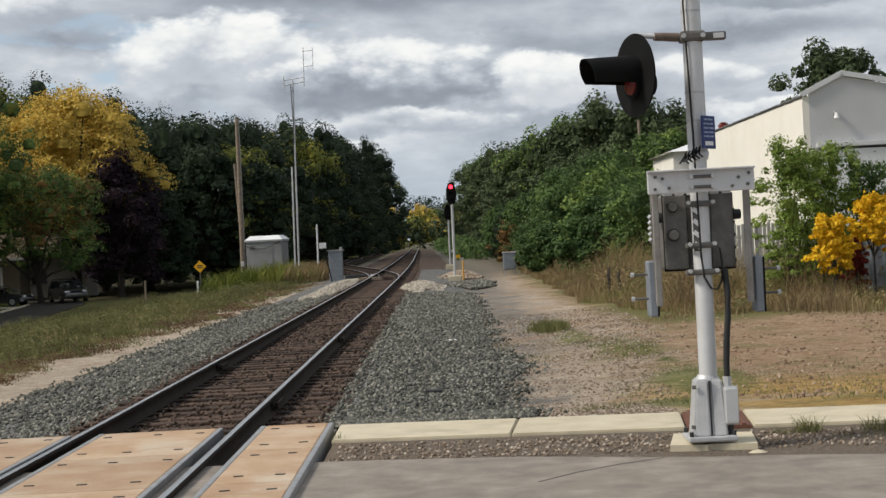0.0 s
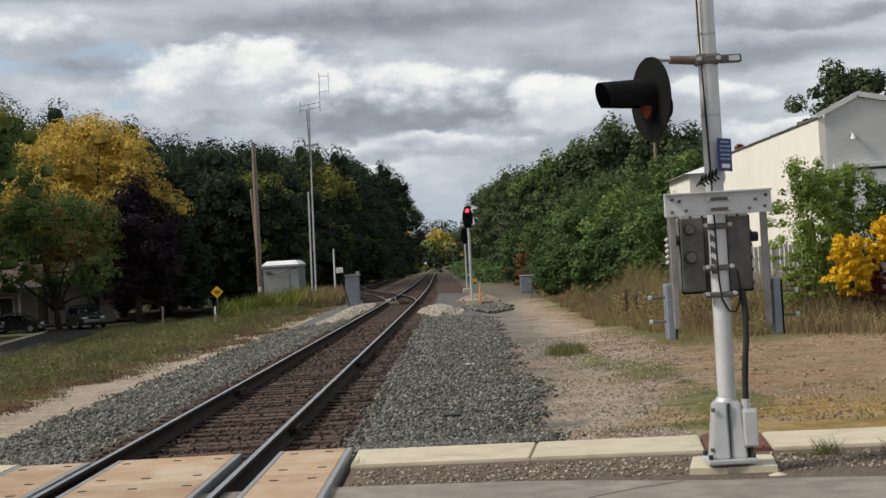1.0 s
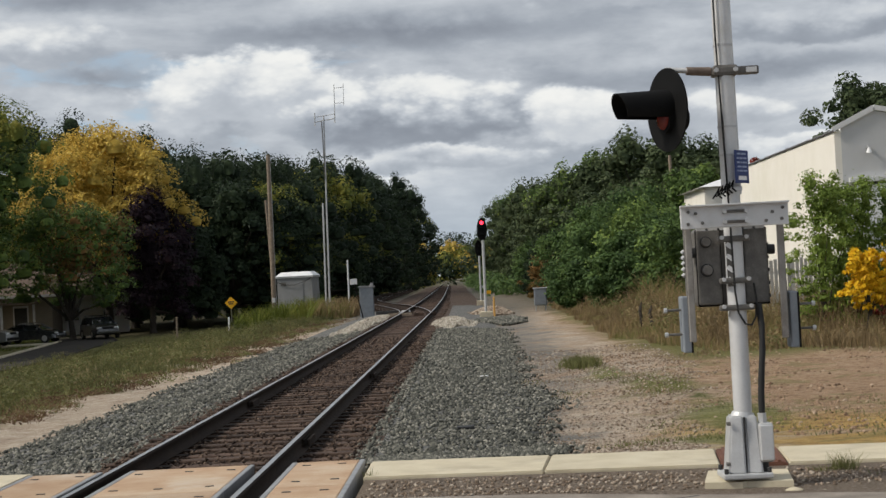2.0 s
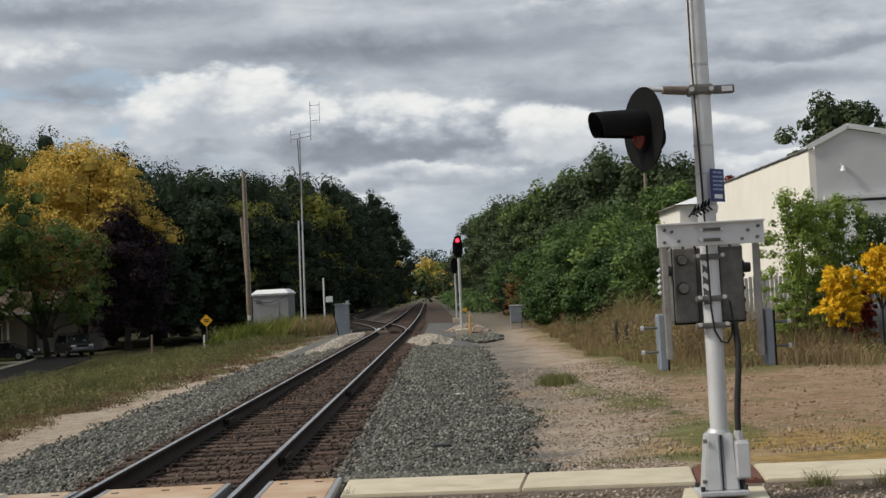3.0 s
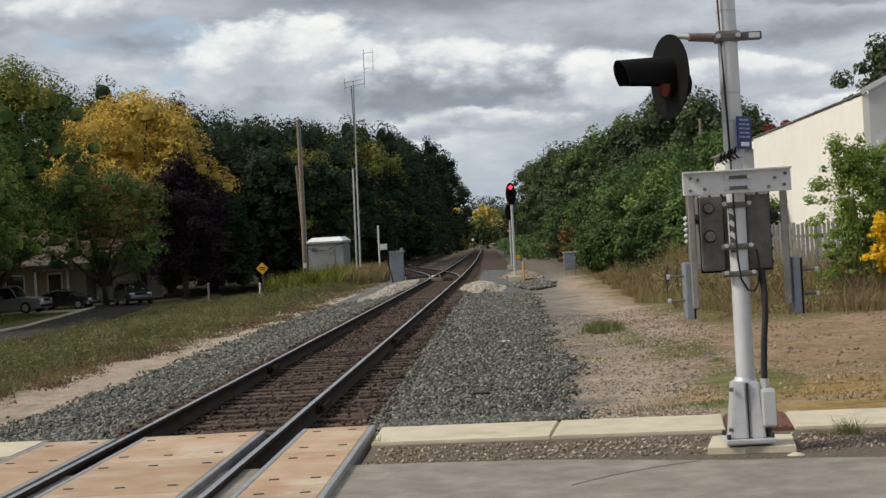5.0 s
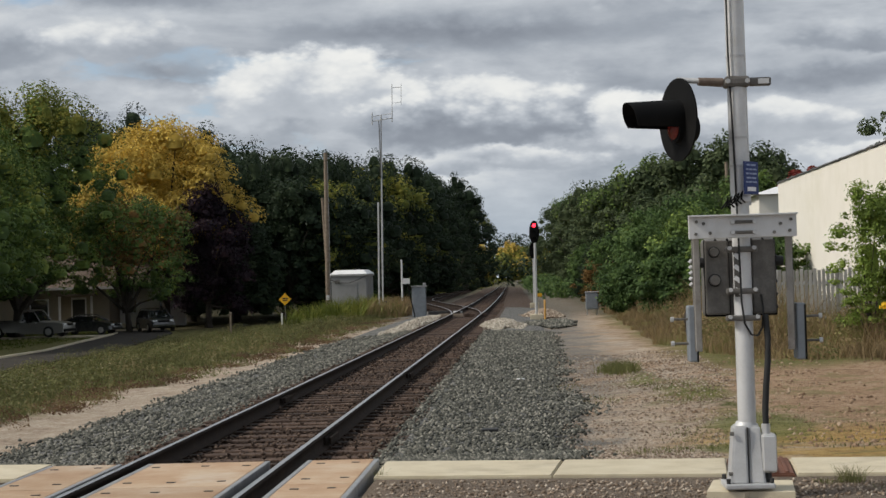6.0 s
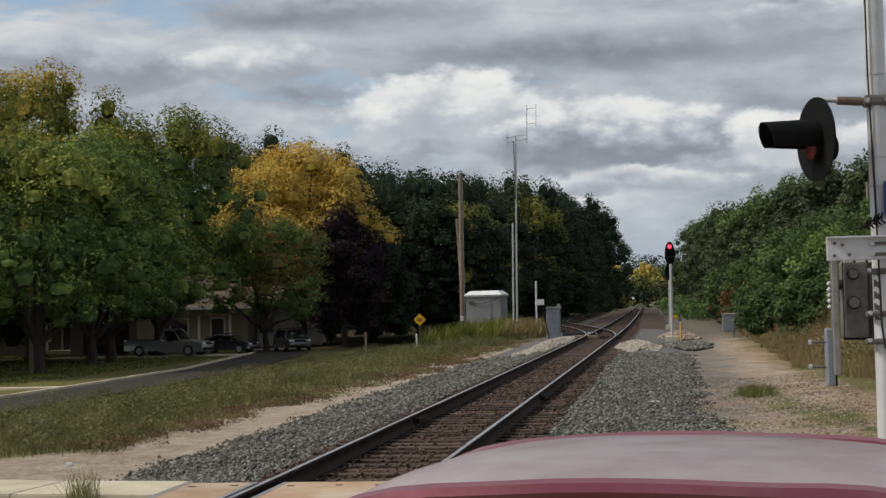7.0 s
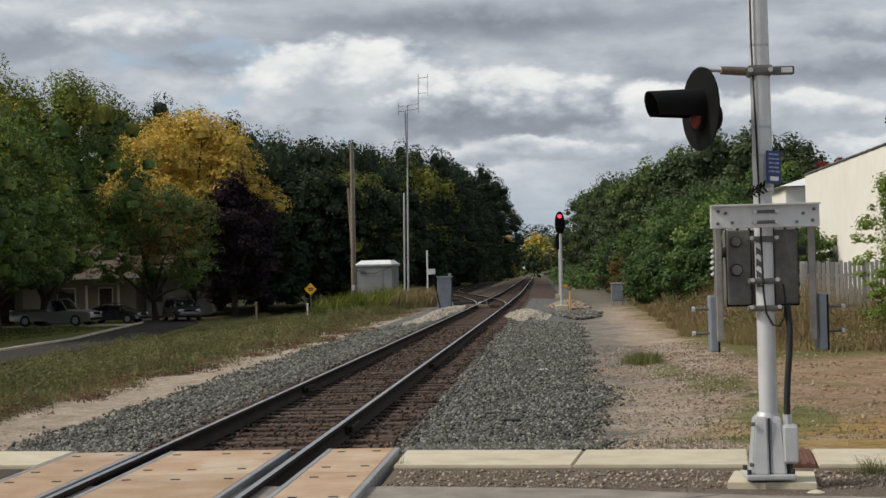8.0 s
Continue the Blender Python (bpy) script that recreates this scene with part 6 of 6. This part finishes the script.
# bushes by the building
build_tree(8.55, 38.5, 3.95, 0.85, 0.0, BUSH, "tall leafy green bush by the building", 440, 11000, 0.040, 90, name="shrub", trunk_r=0.04)
build_tree(9.6, 39.5, 3.9, 0.95, 0.0, BUSH, "leafy green bush with upright shoots", 441, 10000, 0.040, 90, name="shrub", trunk_r=0.04)
build_tree(10.8, 40.0, 3.5, 0.9, 0.0, GREEN, "grey-green bush at the building corner", 442, 8000, 0.045, 80, name="shrub", trunk_r=0.04)
build_tree(9.0, 36.6, 2.05, 0.50, 0.65, AMBER, "small bush in bright amber leaf", 443, 3800, 0.050, 50, name="shrub", trunk_r=0.025)
build_tree(10.05, 36.8, 2.50, 0.52, 1.15, AMBER, "bright amber bush beside a green one", 444, 3600, 0.050, 50, name="shrub", trunk_r=0.025)
build_tree(9.75, 37.4, 1.5, 0.35, 0.2, WINE, "small wine-red creeper between bushes", 445, 1600, 0.045, 30, name="shrub", trunk_r=0.025)


def build_bin():
    b = thing("steel_bin", "dull blue-grey ribbed steel bin among the brush", "bin", (10.75, 38.2, float(ground_height(10.75, 38.2))))
    part("body", boxed((0, 0, 0.72), (1.05, 0.9, 1.40), bevel=0.02), SLATE, b)
    for k in range(5):
        part("rib", boxed((-0.42 + 0.21 * k, -0.462, 0.72), (0.05, 0.03, 1.34), bevel=0.008), SLATE, b)
    part("rim", boxed((0, 0, 1.43), (1.10, 0.95, 0.06), bevel=0.012), GALV, b)


build_bin()

# trees that close the far end of the line
for k, (x, y, h, r, m) in enumerate(((-22, 400, 13, 6, OLIVE), (-14, 410, 11.5, 5, OLIVE), (-5, 430, 11.0, 5, OLIVE), (3, 420, 12, 5, SAGE), (10, 330, 15, 6, DEEP), (-19, 330, 12, 5.5, OLIVE), (-13.5, 300, 8.5, 3.8, FRESH_LIT), (6.5, 300, 9, 3.6, OLIVE), (-10.5, 340, 7.0, 3.0, OLIVE), (-30, 420, 15, 7, OLIVE), (12, 430, 17, 7, DEEP))):
    build_tree(x, y, h, r, 0.3, m, "distant tree in early autumn colour", 500 + k, 3500, 0.40, 50, group="trees at the far end", second=GOLD if m is OLIVE else None)


def far_woods():
    """Woods behind the first rows, which close the view all round."""
    rng = np.random.default_rng(77)
    blobs = []
    for x0, x1, y0, y1, h, n in ((-160, -52, 140, 230, 19, 90), (-60, -22, 165, 300, 18, 60), (14, 60, 115, 300, 11, 70), (20, 130, 90, 170, 9, 60), (-120, 90, 450, 560, 17, 110)):
        for _ in range(n):
            x, y, s = rng.uniform(x0, x1), rng.uniform(y0, y1), rng.uniform(3.5, 6.5)
            hh = h * rng.uniform(0.75, 1.05)
            blobs += [(x, y, hh - s * 0.8 - 1.0, s, s, s * 0.8), (x + 1, y, hh * 0.45 - 1.0, s, s, hh * 0.42)]
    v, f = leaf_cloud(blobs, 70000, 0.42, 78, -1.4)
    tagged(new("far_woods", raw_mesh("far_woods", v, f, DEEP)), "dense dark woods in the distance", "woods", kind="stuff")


far_woods()


def end_woods():
    """Low autumn woods across the end of the view, where the line bends out of sight."""
    for name, mat, seed, n in (("end_woods", OLIVE, 81, 9000), ("end_woods_gold", GOLD, 82, 4000), ("end_woods_dark", DEEP, 83, 7000)):
        rng = np.random.default_rng(seed)
        blobs = []
        for _ in range(26):
            x, y, s = rng.uniform(-48, 30), rng.uniform(345, 400), rng.uniform(2.2, 4.2)
            hh = rng.uniform(7.0, 10.5) - (2.0 if mat is DEEP else 0.0)
            blobs += [(x, y, hh - s, s, s, s * 0.9), (x, y, hh * 0.4, s, s, hh * 0.42)]
        v, f = leaf_cloud(blobs, n, 0.42, seed, -0.5)
        tagged(new("end_woods", raw_mesh("end_woods", v, f, mat)), "distant low woods in early autumn colour", "woods", kind="stuff")


end_woods()


def line_scrub():
    """Low growth that closes in on both sides of the line, far off."""
    rng = np.random.default_rng(91)
    blobs = []
    for _ in range(90):
        y, s = rng.uniform(135, 340), rng.uniform(0.7, 1.8)
        x = float(bend(y)) + (rng.uniform(2.2, 5.0) if rng.uniform() < 0.6 else rng.uniform(-17.0, -12.5))
        blobs.append((x, y, s * 0.5 - 0.4, s, s * 1.6, s))
    v, f = leaf_cloud(blobs, 16000, 0.17, 92, -0.6, 0.12)
    tagged(new("line_scrub", raw_mesh("line_scrub", v, f, THICKET)), "low olive scrub along the far line", "scrub", kind="stuff")


line_scrub()


def blades(name, x, y, h, width, seed, material, label, category):
    """Standing blades of grass or weed stems with a bend."""
    rng = np.random.default_rng(seed)
    n = len(x)
    z = ground_height(x, y) - 0.03
    p = np.stack([x, y, z], 1)
    a = rng.uniform(0, math.tau, n)
    side = np.stack([np.cos(a), np.sin(a), 0 * a], 1) * width[:, None]
    b = rng.uniform(0, math.tau, n)
    lean = np.stack([np.cos(b), np.sin(b), 0 * b], 1) * (h * rng.uniform(0.1, 0.9, n))[:, None]
    up = np.stack([0 * h, 0 * h, h], 1)
    v = np.stack([p - side, p + side, p + up * 0.6 + lean * 0.35 + side * 0.7, p + up * 0.6 + lean * 0.35 - side * 0.7, p + up + lean], 1).reshape(-1, 3)
    base = 5 * np.arange(n)[:, None]
    f = np.concatenate([base + (0, 1, 2), base + (0, 2, 3), base + (3, 2, 4)], 1).reshape(-1, 3)
    return tagged(new(name, raw_mesh(name, v, f, material)), label, category, kind="stuff")


VERGE = leafy("verge_grass", [(0.05, (0.115, 0.070, 0.042)), (0.25, (0.085, 0.095, 0.036)), (0.55, (0.130, 0.132, 0.052)), (0.78, (0.215, 0.185, 0.085)), (1.0, (0.31, 0.25, 0.14))], 0.1, 0.3)
DRY = leafy("dry_brush", [(0.0, (0.105, 0.076, 0.042)), (0.35, (0.210, 0.151, 0.082)), (0.6, (0.326, 0.235, 0.125)), (0.8, (0.179, 0.178, 0.060)), (1.0, (0.242, 0.224, 0.090))], 0.1, 0.25)
LUSH = leafy("lush_weeds", [(0.0, (0.050, 0.070, 0.016)), (0.5, (0.135, 0.160, 0.030)), (1.0, (0.25, 0.24, 0.055))], 0.1, 0.3)
STRAW = leafy("yellowed_grass", [(0.0, (0.22, 0.17, 0.055)), (0.4, (0.42, 0.29, 0.10)), (1.0, (0.55, 0.41, 0.18))], 0.1, 0.3)
HERB = leafy("muted_herbs", [(0.0, (0.10, 0.095, 0.04)), (0.5, (0.155, 0.16, 0.06)), (1.0, (0.24, 0.225, 0.10))], 0.1, 0.3)
EDGEWEED = leafy("red_brown_weeds", [(0.0, (0.075, 0.042, 0.026)), (0.5, (0.145, 0.085, 0.050)), (1.0, (0.23, 0.165, 0.085))], 0.1, 0.25)
LAWN = leafy("shaded_lawn", [(0.0, (0.050, 0.075, 0.018)), (0.5, (0.11, 0.135, 0.030)), (1.0, (0.20, 0.19, 0.055))], 0.1, 0.2)


def build_weeds():
    rng = np.random.default_rng(31)
    n = 62000
    y = 21.5 + 95 * rng.uniform(0, 1, n) ** 1.5
    x = -20.6 + 13.2 * rng.uniform(0, 1, n) ** 0.8
    edge = -8.4 + 0.45 * np.sin(y * 0.9) + 0.3 * np.sin(y * 2.7 + 1) + 0.8 * ease(y, 34, 44)
    keep = (x < edge + 0.35 * rng.normal(size=n)) & (y > 23.8 + 0.4 * np.sin(1.7 * x) + 0.4 * rng.normal(size=n))
    x, y = x[keep], y[keep]
    clump = 0.55 + 0.45 * np.sin(x * 1.3 + 0.6 * y) * np.sin(y * 0.7 - x * 0.5)
    h = (0.12 + 0.34 * clump * rng.uniform(0.4, 1.2, len(x))) * (0.22 + 0.78 * ease(edge[keep] - x, -0.3, 1.8))
    blades("verge_grass", x, y, h, 0.004 + 0.00015 * y, 32, VERGE, "long mixed green and straw-coloured verge grass", "grass")
    # lush weeds round the hut
    n = 5000
    x, y = -14.2 + 4.6 * rng.uniform(0, 1, n), 92 + 11 * rng.uniform(0, 1, n)
    blades("hut_weeds", x, y, rng.uniform(0.5, 1.7, n) * (0.5 + 0.5 * np.sin(x * 2.1) ** 2), np.full(n, 0.035), 33, LUSH, "tall yellow-green weeds round the hut", "weeds")
    n = 2500
    x, y = -10.2 + 2.8 * rng.uniform(0, 1, n), 94 + 12 * rng.uniform(0, 1, n)
    blades("hut_brush", x, y, rng.uniform(0.5, 1.4, n), np.full(n, 0.03), 34, DRY, "dry tan weeds by the mast", "weeds")
    # brush on the right
    n = 44000
    y = 31.5 + 62 * rng.uniform(0, 1, n) ** 1.4
    left = 4.0 + 1.1 * np.exp(-((y - 36) / 4.0) ** 2) + 0.3 * np.sin(y * 1.1) + 0.01 * (y - 45)
    x = left + 8.5 * rng.uniform(0, 1, n) ** 1.25
    front = 33.8 + 1.2 * np.sin(x * 1.3) + 0.35 * (5 - np.minimum(x, 5)) * 3
    keep = y > front + 0.5 * rng.normal(size=n)
    x, y, left = x[keep], y[keep], left[keep]
    clump = 0.5 + 0.5 * np.sin(x * 1.7 + y * 0.4) * np.sin(y * 0.8)
    h = (0.28 + 0.85 * clump * rng.uniform(0.3, 1.2, len(x))) * (0.35 + 0.65 * ease(x - left, 0, 1.8)) * (0.45 + 0.55 * ease(y, 34, 38.5)) * (1 + 0.75 * ease(x, 5.5, 7.0) * ease(y, 37.0, 40.0))
    blades("dry_brush", x, y, h, 0.005 + 0.00012 * y, 36, DRY, "dense dry brown brush beyond the lot", "brush")
    # green tufts on the path and lot
    rows = []
    for cx, cy, r, k in ((2.14, 33.1, 0.34, 420), (2.9, 25.4, 0.5, 420), (2.6, 28.4, 0.45, 240), (3.5, 22.0, 0.6, 200), (1.5, 26.0, 0.35, 130), (2.5, 18.4, 0.6, 340), (4.2, 18.0, 0.9, 360), (5.6, 19.5, 1.0, 300), (1.75, 17.3, 0.4, 150), (0.9, 29.0, 0.3, 80)):
        a, q = rng.uniform(0, math.tau, k), r * np.sqrt(rng.uniform(0, 1, k))
        rows.append(np.stack([cx + q * np.cos(a), cy + 2.6 * q * np.sin(a), np.full(k, 0.22 if cy > 33 else 0.06)], 1))
    t = np.repeat(np.concatenate(rows), 2, 0)
    t[:, :2] += rng.normal(size=(len(t), 2)) * (0.10, 0.25)
    blades("path_tufts", t[:, 0], t[:, 1], t[:, 2] * rng.uniform(0.5, 1.4, len(t)), np.full(len(t), 0.008), 38, HERB, "low green tufts on the sandy path", "grass")
    n = 26000
    x, y = 2.1 + 6.5 * rng.uniform(0, 1, n), 14.9 + 4.2 * rng.uniform(0, 1, n) ** 1.3
    keep = (np.sin(x * 1.9 + 0.8 * y) + np.sin(y * 1.4 - 0.6 * x) + 0.7 * rng.normal(size=n)) > 0.0
    blades("lot_grass", x[keep], y[keep], rng.uniform(0.012, 0.035, keep.sum()), np.full(keep.sum(), 0.008), 41, STRAW, "thin yellowed grass on the bare lot", "grass")
    rows = []
    for cx, cy, r, k, hh in ((2.95, 13.1, 0.12, 160, 0.15), (2.75, 13.05, 0.12, 90, 0.08), (3.6, 13.0, 0.20, 220, 0.13), (3.35, 12.7, 0.3, 90, 0.08), (-1.0, 14.0, 0.05, 26, 0.12), (-5.1, 14.3, 0.16, 110, 0.33), (-4.72, 13.2, 0.14, 90, 0.30)):
        a, q = rng.uniform(0, math.tau, k), r * np.sqrt(rng.uniform(0, 1, k))
        rows.append(np.stack([cx + q * np.cos(a), cy + q * np.sin(a), np.full(k, hh)], 1))
    t = np.concatenate(rows)
    blades("roadside_weeds", t[:, 0], t[:, 1], t[:, 2] * rng.uniform(0.4, 1.3, len(t)), np.full(len(t), 0.0035), 39, HERB, "scrappy green weeds along the walk", "weeds")
    n = 26000
    x, y = -28.5 - 21 * rng.uniform(0, 1, n), 55 + 70 * rng.uniform(0, 1, n)
    keep = (np.abs(y - 105.5) > 1.9) & (np.abs(y - 63.5) > 1.9)
    blades("lawn", x[keep], y[keep], rng.uniform(0.05, 0.14, keep.sum()), np.full(keep.sum(), 0.05), 40, LAWN, "short shaded lawn under the maples", "lawn")


build_weeds()


def weed_clumps(name, places, n, size, seed, material, label, category):
    """Bushy low weeds: rows of (x, y, radius, height)."""
    places = np.asarray(places, float)
    g = ground_height(places[:, 0], places[:, 1])
    blobs = np.stack([places[:, 0], places[:, 1], g + places[:, 3] * 0.25, places[:, 2], places[:, 2] * 1.2, places[:, 3] * 0.75], 1)
    v, f = leaf_cloud(blobs, n, size, seed)
    tagged(new(name, raw_mesh(name, v, f, material)), label, category, kind="stuff")


def build_clumps():
    rng = np.random.default_rng(61)
    rows = []
    while len(rows) < 900:
        y = 24.5 + 83 * rng.uniform() ** 1.4
        x = rng.uniform(-20.6, -8.7 + 0.6 * (y > 42))
        rows.append((x, y, rng.uniform(0.25, 0.7), rng.uniform(0.18, 0.70)))
    weed_clumps("verge_weeds", rows[:600], 50000, 0.036, 62, VERGE, "soft bushy weeds in the verge grass", "weeds")
    weed_clumps("verge_herbs", rows[600:], 25000, 0.036, 63, HERB, "yellow-green herbs in the verge grass", "weeds")
    rows = []
    for _ in range(300):
        y = 24.2 + 62 * rng.uniform() ** 1.5
        x = -8.5 + 0.45 * math.sin(y * 0.9) + 0.3 * math.sin(y * 2.7 + 1) + 0.8 * float(ease(y, 34, 44)) + rng.normal() * 0.35
        rows.append((x, y, rng.uniform(0.15, 0.42), rng.uniform(0.08, 0.22)))
    weed_clumps("verge_edge_weeds", rows[:200], 15000, 0.026, 67, EDGEWEED, "low red-brown weeds along the sand", "weeds")
    weed_clumps("verge_edge_greens", rows[200:], 8000, 0.026, 68, HERB, "low green weeds along the sand", "weeds")
    rows = []
    while len(rows) < 520:
        y = 34.5 + 50 * rng.uniform() ** 1.3
        x = rng.uniform(4.6 + 0.02 * (y - 34), 12.5)
        if y > 35.5 or x > 6:
            rows.append((x, y, rng.uniform(0.25, 0.6), rng.uniform(0.35, 1.15) * (0.6 if y < 37 else 1)))
    weed_clumps("brush_clumps", rows[:340], 34000, 0.038, 64, DRY, "dry brown brush with seed heads", "brush")
    weed_clumps("brush_greens", rows[340:], 17000, 0.038, 65, HERB, "olive green weeds among dry brush", "brush")


build_clumps()


def build_stalks():
    for x, y, h in ((4.72, 45.2, 0.95), (4.98, 45.0, 0.85)):
        s = thing("dead_stalk", "dark dead seed stalk standing in the brush", "plant stalk", (x, y, float(ground_height(x, y))), 0, "dead stalks")
        part("stem", rodded((0, 0, 0), (0.03, 0, h * 0.7), 0.02, seg=6), BARK, s)
        bm = bmesh.new()
        for k in range(5):
            rod(bm, (0.02 * math.sin(k), 0.02 * math.cos(k), h * (0.3 + 0.1 * k)), (0.05 * math.sin(2 * k), 0.03, h * (0.5 + 0.12 * k)), 0.055, 0.015, 6)
        part("seed_head", bm, BARK, s)


build_stalks()


def build_loose_rocks():
    for name, label, x, y, s, mat in (("stone_block", "dark oblong stone on the ballast", -0.19, 19.9, (0.22, 0.10, 0.06), DARK), ("stone_slab", "pale flat stone on the ballast", 0.13, 30.3, (0.15, 0.09, 0.04), TRIM), ("stone_slab", "pale stone on the sand", -8.1, 21.6, (0.10, 0.07, 0.06), TRIM)):
        bm = boxed((0, 0, 0), s, bevel=min(s) * 0.25)
        for v in bm.verts:
            v.co += Vector((0.012, 0.012, 0.008)) * noise.noise(v.co * 20)
        ob = part(name, bm, mat)
        ob.matrix_basis = pose(x, y, float(bed_height(x, y) if x > -6 else ground_height(x, y)) + s[2] * 0.4, 0, 0, 8)
        tagged(ob, label, "stone")
    for x, y, r in ((1.95, 13.02, 0.05), (2.33, 12.05, 0.06), (2.55, 12.0, 0.035), (1.2, 12.9, 0.03), (0.4, 13.1, 0.028), (-0.3, 13.3, 0.025)):
        bm = bmesh.new()
        bmesh.ops.create_icosphere(bm, subdivisions=2, radius=r, matrix=Matrix.Diagonal((1.3, 1, 0.6, 1)))
        for v in bm.verts:
            v.co *= 1 + 0.3 * noise.noise(v.co * 25 + Vector((x, y, 0)))
        ob = part("pebble", bm, CONCRETE)
        ob.matrix_basis = pose(x, y, -0.09 + r * 0.2)
        tagged(ob, "pale rough stone at the street edge", "stone", "stones by the street")


build_loose_rocks()


passing_car = build_car("passing_sedan", "maroon sedan driving along the street", (-0.62, 4.48, -0.056), -7.4, MAROON, (4.8, 1.84, 1.335), (-1.30, 1.10, -1.05, 0.58), sheen_mat=ROOF_SHEEN, edge=0.030)


def motions():
    rows = []
    for t in (0.0, 2.0, 4.0, 6.0, 6.9, 8.0):
        x = -0.09 + 14.0 * (t - 6.95)
        rows.append((t, pose(x, 4.4 - 0.13 * x, -0.056, 0, 0, -7.4)))
    walk(passing_car, rows)


motions()
